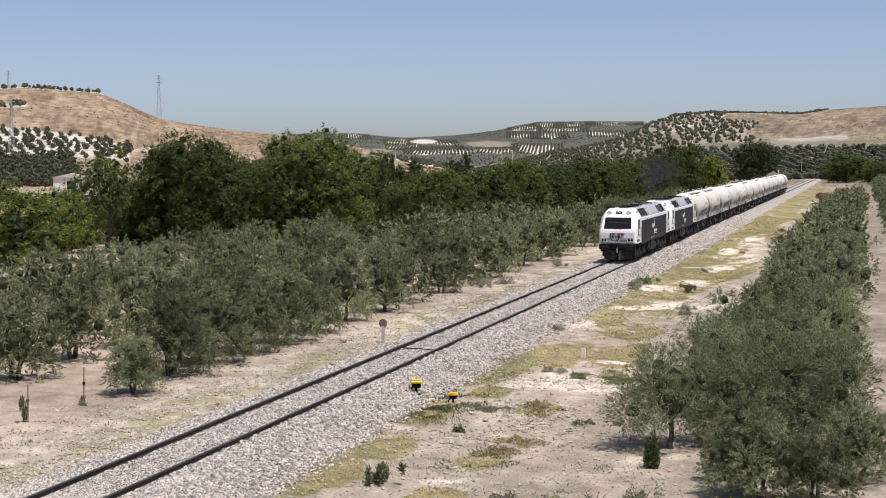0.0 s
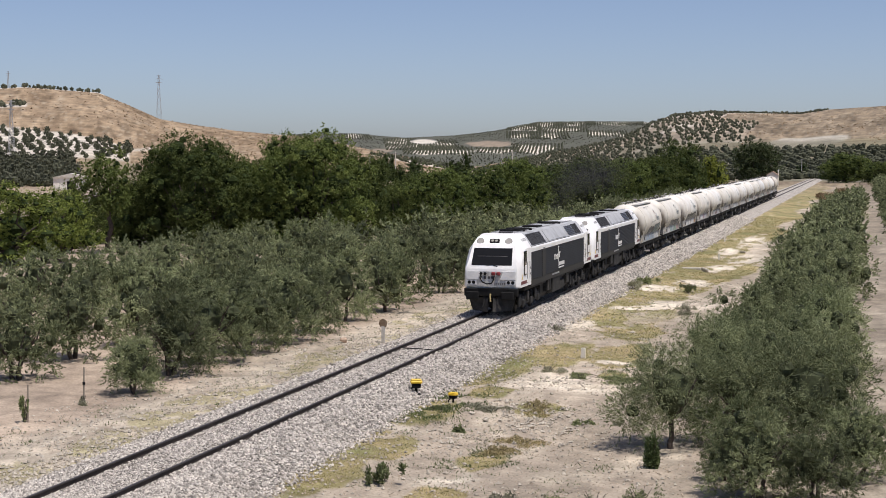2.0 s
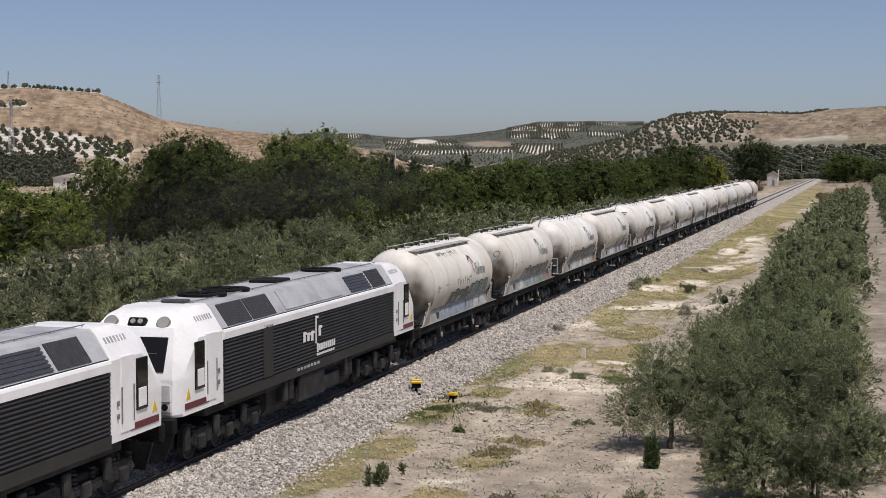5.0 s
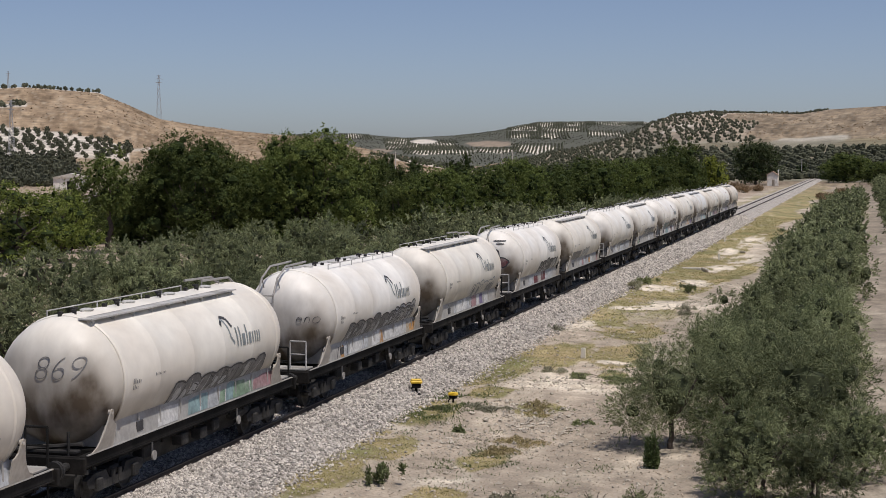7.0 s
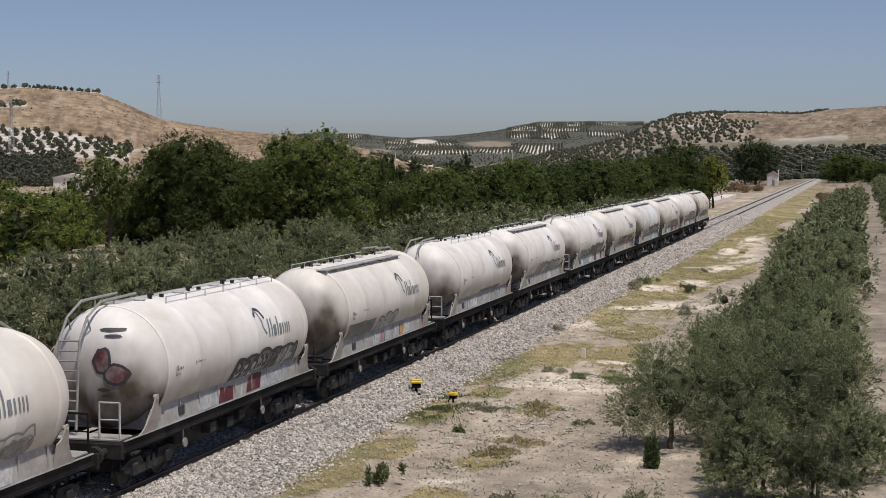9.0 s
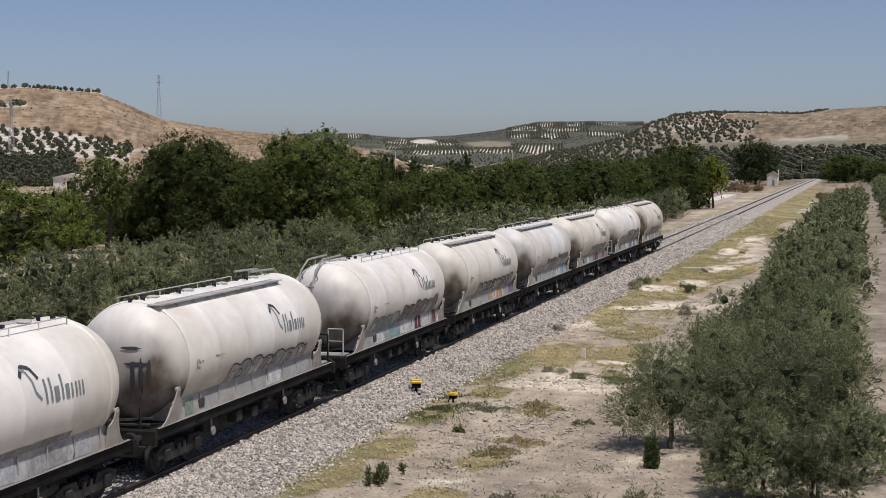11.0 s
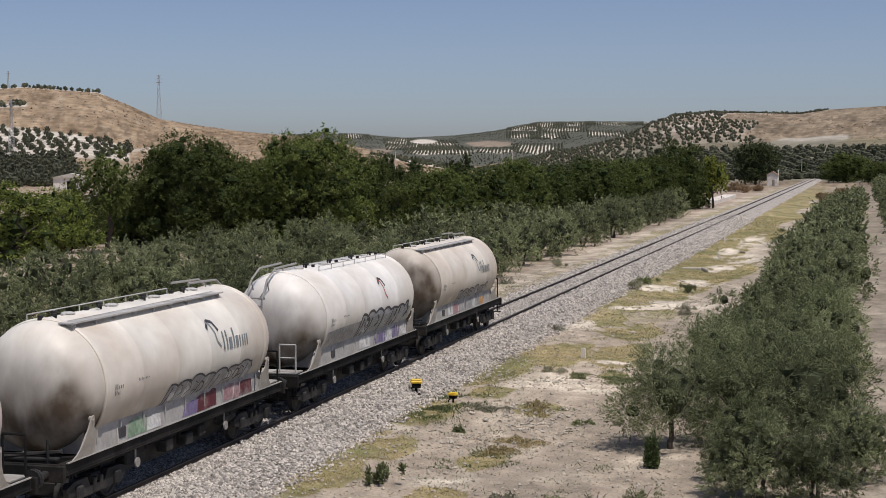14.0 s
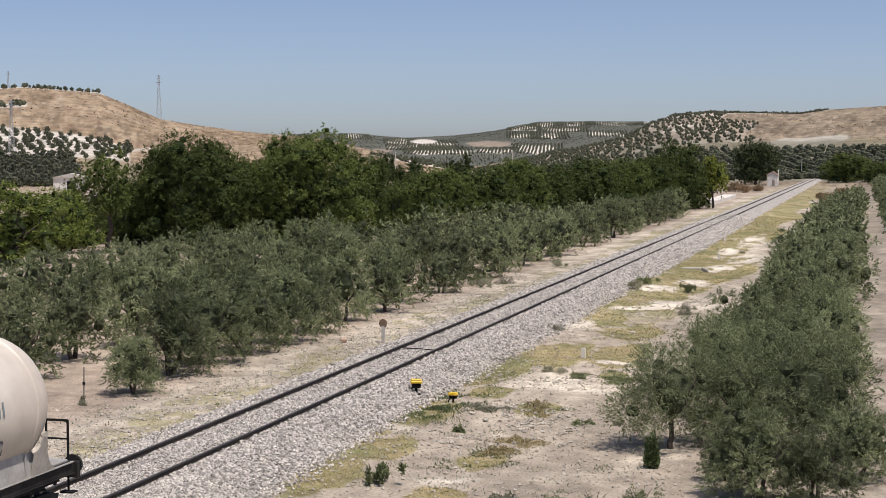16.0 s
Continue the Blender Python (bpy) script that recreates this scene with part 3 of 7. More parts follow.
def spray_quads(rs, lobes, twigs, per, reach, length, width, upright=0.3, loose=0.3, sun=0.0, wild=0.55, arch=0.0, spread=(0.22, 0.24)):
    """Sprigs of leaves that stand out of the skins of lobes (x, y, z, rx, ry, rz): corners, faces, a tone for each sprig."""
    lobes = np.asarray(lobes, float)
    w = lobes[:, 3] * lobes[:, 4] + lobes[:, 4] * lobes[:, 5]
    k = rs.choice(len(lobes), twigs, p=w / w.sum())
    d = rs.normal(size=(twigs, 3))
    d[:, 2] = np.where(d[:, 2] < 0, d[:, 2] * 0.7, d[:, 2])
    d /= np.linalg.norm(d, axis=1)[:, None]
    root = lobes[k, :3] + d * lobes[k, 3:] * rs.uniform(0.55, 0.95, (twigs, 1))
    ax = d + rs.normal(size=(twigs, 3)) * 0.4 + np.array([0, 0, upright])
    ax /= np.linalg.norm(ax, axis=1)[:, None]
    ln = reach * rs.uniform(0.5, 1.5, twigs)
    tone = np.clip(rs.normal(0.5, spread[0], twigs) + rs.normal(0, spread[1], len(lobes))[k], 0, 1)
    i = np.repeat(np.arange(twigs), per)
    n = len(i)
    s = rs.uniform(0.05, 1.0, n)
    c = root[i] + ax[i] * (s * ln[i])[:, None] + rs.normal(size=(n, 3)) * (loose * ln[i] * (1.05 - 0.75 * s))[:, None] * 0.6
    c[:, 2] -= arch * ln[i] * s ** 2
    a = ax[i] * 0.9 + rs.normal(size=(n, 3)) * wild
    a[:, 2] -= 1.4 * arch * s
    a /= np.linalg.norm(a, axis=1)[:, None]
    nn = rs.normal(size=(n, 3)) + sun * (d[i] * 0.7 + np.array([0, 0, 0.8]))
    b = np.cross(a, nn)
    b /= np.linalg.norm(b, axis=1)[:, None] + 1e-9
    le = (length * rs.uniform(0.6, 1.4, n))[:, None]
    wi = (width * rs.uniform(0.6, 1.4, n))[:, None]
    v = np.stack([c - a * le * 0.5, c + b * wi * 0.5, c + a * le * 0.5, c - b * wi * 0.5], 1)
    return v.reshape(-1, 3), np.arange(4 * n).reshape(n, 4), tone[i]


def leafy(name, rs, lobes, cores, twigs, per, reach, length, width, leaf, core, scale=0.62, fine=(6, 5), **kw):
    """A crown: sprigs round lumpy insides whose dark colour stands for inner shade."""
    v1, f1, tone = spray_quads(rs, lobes, twigs, per, reach, length, width, **kw)
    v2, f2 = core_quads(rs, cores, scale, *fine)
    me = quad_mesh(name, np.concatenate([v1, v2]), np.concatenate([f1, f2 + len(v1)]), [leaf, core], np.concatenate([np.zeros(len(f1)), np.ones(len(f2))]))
    at = me.attributes.new("tuft", "FLOAT", "FACE")
    at.data.foreach_set("value", np.concatenate([tone, np.zeros(len(f2))]).astype(np.float32))
    return me


def olive_meshes(seed, h=3.9, spread=2.0, twigs=220, per=14, stems=3, low=0.3, skirt=5, length=0.2, width=0.06, reach=0.55, fine=(6, 5), heart=0.54):
    rs = np.random.RandomState(seed)
    lobes = []
    m = rs.randint(9, 13)
    for i in range(m):
        t = 2 * math.pi * i * 0.618 + rs.uniform(-0.5, 0.5)
        k = (i + rs.uniform(0, 1)) / m
        z = low + 0.55 + (h - low - 1.1) * k
        d = spread * 0.76 * math.sqrt(max(0.03, 1 - (1.3 * (k - 0.30)) ** 2)) * rs.uniform(0.55, 1.1)
        a = spread * rs.uniform(0.19, 0.4)
        lobes.append((d * math.cos(t), d * math.sin(t), z, a, a * rs.uniform(0.85, 1.1), a * rs.uniform(0.85, 1.2)))
    for i in range(skirt):                   # boughs that hang down to the ground
        t = 2 * math.pi * (i + rs.uniform(-0.3, 0.3)) / max(1, skirt)
        a = spread * rs.uniform(0.2, 0.28)
        lobes.append((0.72 * spread * math.cos(t), 0.72 * spread * math.sin(t), low + rs.uniform(0.25, 0.7), a, a, a * 1.3))
    inner = [(0, 0, low + (h - low) * 0.46, spread * 0.46, spread * 0.46, (h - low) * 0.34)]
    g = Geo()
    for i in range(stems):
        t = 2 * math.pi * i / stems + rs.uniform(-0.5, 0.5)
        b = 0.16 if stems > 1 else 0.0
        p = limb(g, (b * math.cos(t), b * math.sin(t), -0.12), (b * 2.4 * math.cos(t), b * 2.4 * math.sin(t), 1.05), 0.12, 0.08, rs)
        for j in range(3):
            s = t + rs.uniform(-1.0, 1.0)
            limb(g, p, (p.x + 0.9 * math.cos(s), p.y + 0.9 * math.sin(s), p.z + rs.uniform(0.8, 1.6)), 0.07, 0.025, rs, n=3, sides=5)
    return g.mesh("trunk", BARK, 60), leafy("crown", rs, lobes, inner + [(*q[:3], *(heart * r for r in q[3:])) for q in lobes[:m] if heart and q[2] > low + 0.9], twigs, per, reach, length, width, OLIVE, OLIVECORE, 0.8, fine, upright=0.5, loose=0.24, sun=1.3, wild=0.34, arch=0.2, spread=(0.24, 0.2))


OLIVES_NEAR = [olive_meshes(100 + i, h=3.7 + 0.25 * (i % 3), spread=1.95 + 0.1 * (i % 4), twigs=850, per=24, stems=(2, 3, 2, 2)[i % 4], length=0.15, width=0.03, low=(0.35, 0.25, 0.45, 0.3)[i % 4], skirt=6, reach=0.46) for i in range(4)]
OLIVES_LANE = [olive_meshes(150 + i, h=3.8 + 0.2 * (i % 2), spread=2.0 + 0.1 * (i % 3), twigs=950, per=27, stems=(1, 2, 1)[i], length=0.13, width=0.025, low=(0.5, 0.5, 0.5)[i], skirt=(4, 4, 6)[i], reach=0.62, heart=0.42) for i in range(3)]
OLIVES = [olive_meshes(200 + i, h=3.8 + 0.3 * (i % 3), spread=1.95 + 0.12 * (i % 4), twigs=460, per=17, stems=(3, 2, 3, 2)[i % 4], length=0.2, width=0.048, low=(0.3, 0.4, 0.25)[i % 3], skirt=6, reach=0.5) for i in range(6)]
OLIVES_FAR = [olive_meshes(300 + i, h=3.8 + 0.3 * (i % 2), spread=2.3, twigs=120, per=9, stems=2, length=0.38, width=0.13, reach=0.7, fine=(5, 4)) for i in range(4)]


def olive(x, y, meshes, rz, s, label, group):
    z = float(ground_z(x, y))
    ob = thing("olive_tree", label, "tree", pose(x, y, z, 0, 0, rz) @ Matrix.Scale(s, 4), group=group)
    part("trunk", meshes[0], ob)
    part("crown", meshes[1], ob)
    return ob


def plant_groves():
    rs = np.random.RandomState(8)
    # beside the line, on its far side: rows that run with the track
    front = [52.3, 57.0, 60.6, 64.6, 68.6, 73.0, 78.6, 84.2, 89.9, 96.8, 103.0, 109.0, 116.0, 122.5, 128.6, 135.4, 143.0, 151.0, 159.0, 168.0, 176, 184, 192, 200, 208, 216, 224, 232]
    for i, y in enumerate(front):
        x = -8.0 + rs.uniform(-0.5, 0.5)
        s = rs.uniform(0.86, 1.05) * (0.55 if i == 0 else 0.78 if i == 9 else 1.0)
        olive(x - (0.3 if i else 0), y, OLIVES_NEAR[i % 4] if y < 80 else OLIVES[i % 6], rs.uniform(0, 360), s, "grey-green olive tree at the edge of the grove", "olive grove by the line")
    for row in range(1, 3):
        x0 = -8.2 - row * 6.0
        lo, hi = 43 + row * 10.2, 235 - row * 8
        y = lo + rs.uniform(0, 3)
        while y < hi:
            far = y > 118
            big = 0.92 if row > 1 else 0.88
            if rs.rand() < 0.07:
                y += 5.0
                continue
            olive(x0 + rs.uniform(-0.9, 0.9), y, (OLIVES_FAR[rs.randint(4)] if far or row > 3 else OLIVES[rs.randint(6)]), rs.uniform(0, 360), big * rs.uniform(0.85, 1.12), "grey-green olive tree in dry earth", "olive grove by the line")
            y += rs.uniform(5.4, 6.6)
    for i in range(11):
        olive(-26.4 + rs.uniform(-0.6, 0.6), 62 + 5.8 * i + rs.uniform(-0.6, 0.6), OLIVES[rs.randint(6)], rs.uniform(0, 360), rs.uniform(0.8, 0.95), "grey-green olive tree in dry earth", "olive grove by the line")
    # between the line and the dirt lane
    lane = "dense olive tree with several stems beside the dirt lane"
    for i, (x, y, k, sc, bushy) in enumerate(((12.15, 48.2, 0, 0.84, 0), (16.2, 47.2, 2, 0.96, 0), (15.4, 51.6, 1, 0.92, 0), (15.1, 41.4, 1, 0.68, 1), (16.6, 41.4, 3, 0.55, 1), (17.6, 44.6, 3, 0.62, 1), (14.2, 43.4, 0, 0.46, 1), (13.2, 54.6, 1, 0.82, 0), (16.0, 56.4, 2, 0.88, 1), (12.6, 60.2, 2, 0.8, 0), (15.6, 60.8, 0, 0.84, 1), (14.0, 50.0, 1, 0.74, 0))):
        olive(x, y, (OLIVES_NEAR if bushy else OLIVES_LANE)[k], 70 * i, sc * (0.94 if bushy else 1.0), lane, "olive row by the lane")
    for k, x0 in enumerate((13.2, 16.0)):
        y = 64.0 - k * 3.0
        while y < 300:
            s = rs.uniform(0.66, 1.04) * (0.9 if k == 0 else 1.0)
            if rs.rand() < 0.1:
                y += 2.5
            olive(x0 + rs.uniform(-0.5, 0.5), y, (OLIVES_NEAR[rs.randint(4)] if y < 80 else OLIVES[rs.randint(6)] if y < 130 else OLIVES_FAR[rs.randint(4)]), rs.uniform(0, 360), s, lane, "olive row by the lane")
            y += rs.uniform(4.8, 5.8)
    y = 185
    while y < 460:
        olive(22.6 + rs.uniform(-0.4, 0.4), y, OLIVES_FAR[rs.randint(4)], rs.uniform(0, 360), rs.uniform(0.9, 1.1), "olive tree across the dirt lane", "olive row across the lane")
        y += 6.2


plant_groves()


def broadleaf(seed, h, spread, leaf, n=7000, clear=1.6, lobes_n=26, length=0.42, width=0.26, trunk=0.28, flat=1.0, core=True):
    """A round-headed tree: large boughs on a dome, smaller lumps over them, leaves turned to the light."""
    rs = np.random.RandomState(seed)

    def dome(k):
        return math.sqrt(max(0.02, 1 - ((k - 0.36) / 0.66) ** 2)) if k > 0.36 else 0.80 + 0.2 * k / 0.36

    boughs, lobes = [], []
    m = max(7, lobes_n // 3)
    lean = rs.uniform(0, 6.283)
    for i in range(m):
        t = lean + i * 2.39996 + rs.uniform(-0.3, 0.3)
        k = 0.12 + 0.76 * (i + rs.uniform(0, 1)) / m
        a = spread * rs.uniform(0.30, 0.42)
        d = max(0.0, spread * dome(k) - a * 0.85) * rs.uniform(0.8, 1.08)
        boughs.append((d * math.cos(t), d * math.sin(t), min(clear + (h - clear) * k, h - a * 0.75 * flat), a, a, a * rs.uniform(0.72, 0.95) * flat))
    for i in range(lobes_n * 2):
        x, y, z, a, _, c = boughs[rs.randint(m)]
        d = rs.normal(size=3) * np.array([1, 1, 0.8]) + np.array([0, 0, 0.25])
        d /= np.linalg.norm(d)
        r = a * rs.uniform(0.28, 0.5)
        lobes.append((x + d[0] * a * 0.8, y + d[1] * a * 0.8, z + d[2] * c * 0.8, r, r, r * 0.85))
    if core:
        boughs.append((0, 0, clear + (h - clear) * 0.45, spread * 0.62, spread * 0.62, (h - clear) * 0.38))
    g = Geo()
    p = limb(g, (0, 0, -0.2), (rs.uniform(-0.3, 0.3), rs.uniform(-0.3, 0.3), clear + 0.8), trunk, trunk * 0.75, rs, bend=0.05)
    for x, y, z, a, _, c in boughs[:m]:
        limb(g, p, (x * 0.9, y * 0.9, z), trunk * 0.5, trunk * 0.12, rs, bend=0.12, n=4, sides=6)
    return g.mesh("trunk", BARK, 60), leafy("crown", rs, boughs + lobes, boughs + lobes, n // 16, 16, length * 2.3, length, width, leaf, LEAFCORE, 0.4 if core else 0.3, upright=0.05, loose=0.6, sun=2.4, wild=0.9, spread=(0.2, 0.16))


def tree(meshes, x, y, rz, s, label, group, sz=1.0, name="broadleaf_tree"):
    z = float(ground_z(x, y))
    ob = thing(name, label, "tree", pose(x, y, z, 0, 0, rz) @ Matrix.Diagonal((s, s, s * sz, 1)), group=group)
    part("trunk", meshes[0], ob)
    part("crown", meshes[1], ob)


def spot(px, ahead):
    """Ground point at a bearing (picture column) and a distance ahead."""
    side = (px - 784) / FOCAL * ahead
    return EYE.x + math.cos(YAW) * side - math.sin(YAW) * ahead, EYE.y + math.sin(YAW) * side + math.cos(YAW) * ahead


def plant_trees():
    rs = np.random.RandomState(17)
    big = [broadleaf(400 + i, 10.5, 5.6, (WALNUT, WALNUT, SPRING)[i], 64000, clear=-0.4, lobes_n=60, length=0.165, width=0.105) for i in range(3)]
    bigfar = [broadleaf(410 + i, 10.5, 5.6, (SPRING, WALNUT, SPRING)[i], 30000, clear=-0.4, lobes_n=60, length=0.235, width=0.145) for i in range(3)]
    mid = [broadleaf(420 + i, 7.5, 4.0, (WALNUT, SPRING, WALNUT)[i], 12000, clear=-0.2, lobes_n=26, length=0.23, width=0.145) for i in range(3)]
    lime = broadleaf(440, 7.0, 3.6, LIME, 18000, clear=-0.4, lobes_n=36, length=0.155, width=0.095)
    young = broadleaf(441, 7.0, 3.6, LIMEBRIGHT, 4000, clear=1.2, lobes_n=22, length=0.34, width=0.2)
    thin = broadleaf(450, 8.6, 3.6, SPRING, 4200, clear=3.6, lobes_n=15, trunk=0.25, length=0.32, width=0.18, core=False)
    oak = broadleaf(460, 13.0, 8.5, DARKOAK, 16000, clear=0.3, lobes_n=44, trunk=0.5, length=0.42, width=0.28)
    dark = "tall dark-green walnut tree behind the olive grove"
    # column, distance, height, half width, mesh
    for px, d, h, w, mset, lab in (
        (25, 126, 7.0, 4.6, lime, "yellow-green fruit tree at the grove's edge"), (-40, 130, 7.0, 4.6, lime, "yellow-green fruit tree at the grove's edge"),
        (105, 130, 6.4, 3.6, lime, "yellow-green fruit tree at the grove's edge"),
        (190, 142, 8.9, 3.2, thin, "slender open-crowned tree with a bare trunk"),
        (345, 146, 11.0, 5.9, big[0], dark), (295, 158, 9.0, 4.0, big[1], dark),
        (556, 150, 11.4, 6.3, big[2], dark), (640, 158, 9.6, 3.4, big[0], dark), (468, 162, 9.2, 4.2, big[1], dark), (415, 152, 9.4, 4.0, big[2], dark), (520, 156, 10.6, 4.4, big[1], dark),
        (780, 170, 7.4, 4.3, bigfar[0], dark), (730, 185, 7.6, 4.2, mid[0], dark), (850, 180, 7.6, 4.6, bigfar[2], dark), (912, 190, 8.3, 4.6, bigfar[0], dark),
        (970, 205, 7.6, 4.2, bigfar[1], dark), (1040, 215, 8.6, 5.4, bigfar[1], dark), (1100, 228, 8.4, 5.0, bigfar[2], dark),
        (1150, 245, 8.6, 4.8, bigfar[0], dark), (1200, 262, 11.5, 5.0, bigfar[1], dark), (1228, 268, 8.6, 3.2, mid[1], dark), (1175, 258, 8.0, 4.0, mid[2], dark),
        (1262, 268, 8.6, 2.9, young, "bright yellow-green young tree beside the line"),
        (1337, 505, 13.6, 8.7, oak, "large dark evergreen oak beside a small hut"),
        (1500, 560, 10.5, 9.0, bigfar[2], "rounded green tree beside the line"), (1478, 610, 8.0, 7.0, bigfar[1], "rounded green tree beside the line"),
        (1555, 520, 7.5, 6.0, bigfar[0], "rounded green tree beside the lane"),
    ):
        x, y = spot(px, d)
        hb = {id(lime): (7.0, 3.6), id(young): (7.0, 3.6), id(thin): (8.6, 3.6), id(oak): (13.0, 8.5)}.get(id(mset), (10.5, 5.6) if mset in big + bigfar else (7.5, 4.0))
        s = w / hb[1]
        tree(mset, x, y, rs.uniform(0, 360), s, lab, "trees behind the grove", sz=h / hb[0] / s)
    # undergrowth between the trunks
    for i, (px, d, h) in enumerate(((150, 150, 3.2), (235, 150, 5.2), (205, 158, 4.6), (268, 148, 6.5), (60, 138, 3.4), (110, 142, 3.2), (150, 168, 5.0), (215, 172, 5.5), (250, 165, 6.0), (120, 180, 5.0), (180, 190, 4.5), (235, 185, 6.0), (455, 170, 7.5), (700, 178, 6.0), (690, 192, 6.5))):
        x, y = spot(px, d)
        tree(mid[i % 3], x, y, rs.uniform(0, 360), h / 7.5, "bushy dark-green tree behind the grove", "trees behind the grove")
    for i in range(26):
        px = rs.uniform(640, 1190)
        d = 168 + (px - 640) * 0.16 + rs.uniform(4, 40)
        x, y = spot(px, d)
        tree(mid[i % 3], x, y, rs.uniform(0, 360), rs.uniform(0.55, 0.9), "bushy dark-green tree behind the grove", "trees behind the grove", sz=rs.uniform(0.8, 1.0))


plant_trees()


def hillside_olives():
    """Groves on the slopes, in rows; past counting."""
    rs = np.random.RandomState(23)
    V, Q, k = [], [], 0
    for lo, hi, step, size, leaves, skew in ((480, 645, 4.6, 1.9, 44, 0.2), (645, 950, 5.0, 1.65, 40, 1.1), (600, 940, 6.0, 1.9, 10, 0.3), (940, 1510, 7.2, 1.45, 8, 0.4), (1465, 1505, 3.0, 0.95, 0, 0.0), (1650, 3300, 12.5, 1.2, 0, 0.7)):
        w = int(hi * 0.42 / step)
        gy, gx = np.meshgrid(np.arange(lo * 0.85, hi, step * {645: 3.0, 1650: 1.7}.get(lo, 1.0)), np.arange(-w, w + 1) * step)
        jit = 0.42 if lo == 940 else 0.2
        gx = gx + rs.uniform(-jit, jit, gx.shape) * step
        gy = gy + rs.uniform(-jit, jit, gy.shape) * step
        side, ahead = gx + skew * (gy - lo) * 0.3, gy
        X = EYE.x + math.cos(YAW) * side - math.sin(YAW) * ahead
        Y = EYE.y + math.sin(YAW) * side + math.cos(YAW) * ahead
        r = np.hypot(side, ahead)
        u = side / ahead
        ok = (r > lo) & (r < hi) & (np.abs(u) < 0.31) & (grove_mask(X, Y) > 0.5) & (rs.rand(*r.shape) > 0.08)
        ok &= (u < -0.1) if lo in (480, 645) else ((u > -0.1) if lo == 600 else True)
        ok &= ~((np.abs(X) < 9) & (Y < 640)) & ~((X > 16) & (X < 27) & (Y < 640))
        if lo == 1465:
            ok &= u > 0.142
        if lo == 1650:                       # bare ground among the far groves
            rise = 1000 * (ground_z(X, Y) - 7.8) / r
            for uc, hu, ec, he in ((-0.012, 0.009, 10.2, 1.5), (0.029, 0.017, 8.6, 2.2), (-0.039, 0.009, 4.5, 1.5)):
                ok &= np.hypot((u - uc) / hu, (rise - ec) / he) > 1
        protos = []
        for i in range(6):
            lobes = [(rs.uniform(-0.35, 0.35), rs.uniform(-0.35, 0.35), 0.8 + rs.uniform(-0.15, 0.3), rs.uniform(0.7, 0.95), rs.uniform(0.7, 0.95), rs.uniform(0.7, 0.9)) for _ in range(2 if leaves > 8 else 1)]
            v2, f2 = core_quads(rs, lobes, 0.98 if leaves < 20 else 0.78, 6, 4)
            if leaves:
                v1, f1 = leaf_quads(rs, lobes, leaves, 0.6, 0.35, shell=(0.85, 1.1))
                v2, f2 = np.concatenate([v2, v1]), np.concatenate([f2, f1 + len(v2)])
            protos.append((v2, f2))
        xs, ys = X[ok], Y[ok]
        zs = ground_z(xs, ys)
        for x, y, z in zip(xs, ys, zs):
            v, f = protos[rs.randint(6)]
            V.append(v * (size * rs.uniform(0.7, 1.2) * (1.3 if lo == 940 and x < -400 else 1.0)) + np.array([x, y, z - 0.3]))
            Q.append(f + k)
            k += len(v)
    for u0, u1, e0, e1, skew in FAR_ROWS:    # striped groves on the far ridge, row by row
        mid, lane = (u0 + u1) / 2000, 4.8
        span = (u1 - u0) * 2.2
        a, b = np.meshgrid(np.arange(-span, span, lane), np.arange(1500, 3300, 7.0))
        a, b = a + rs.uniform(-0.4, 0.4, a.shape) + (b - 2600) * skew, b + rs.uniform(-2, 2, b.shape)
        side, ahead = a * math.cos(mid) + b * math.sin(mid), b * math.cos(mid) - a * math.sin(mid)
        X = EYE.x + math.cos(YAW) * side - math.sin(YAW) * ahead
        Y = EYE.y + math.sin(YAW) * side + math.cos(YAW) * ahead
        r, u, Z = np.hypot(side, ahead), 1000 * np.arctan2(side, ahead), ground_z(X, Y)
        up = 1000 * (Z - 7.8) / r
        ok = (u > u0 - 3) & (u < u1 + 3) & (up > e0 - 0.5) & (up < e1 + 0.5) & (rs.rand(*r.shape) > 0.06) & (np.hypot((u + 12) / 9, (up - 10) / 1.9) > 1)
        for x, y, z in zip(X[ok], Y[ok], Z[ok]):
            v, f = protos[rs.randint(6)]
            V.append(v * (1.5 * rs.uniform(0.8, 1.15)) + np.array([x, y, z - 0.3]))
            Q.append(f + k)
            k += len(v)
    me = quad_mesh("hillside_olives", np.concatenate(V), np.concatenate(Q), [FAROLIVE])
    thing("hillside_olives", "rows of small olive trees on pale hillsides", "trees", data=me, kind="stuff")


hillside_olives()


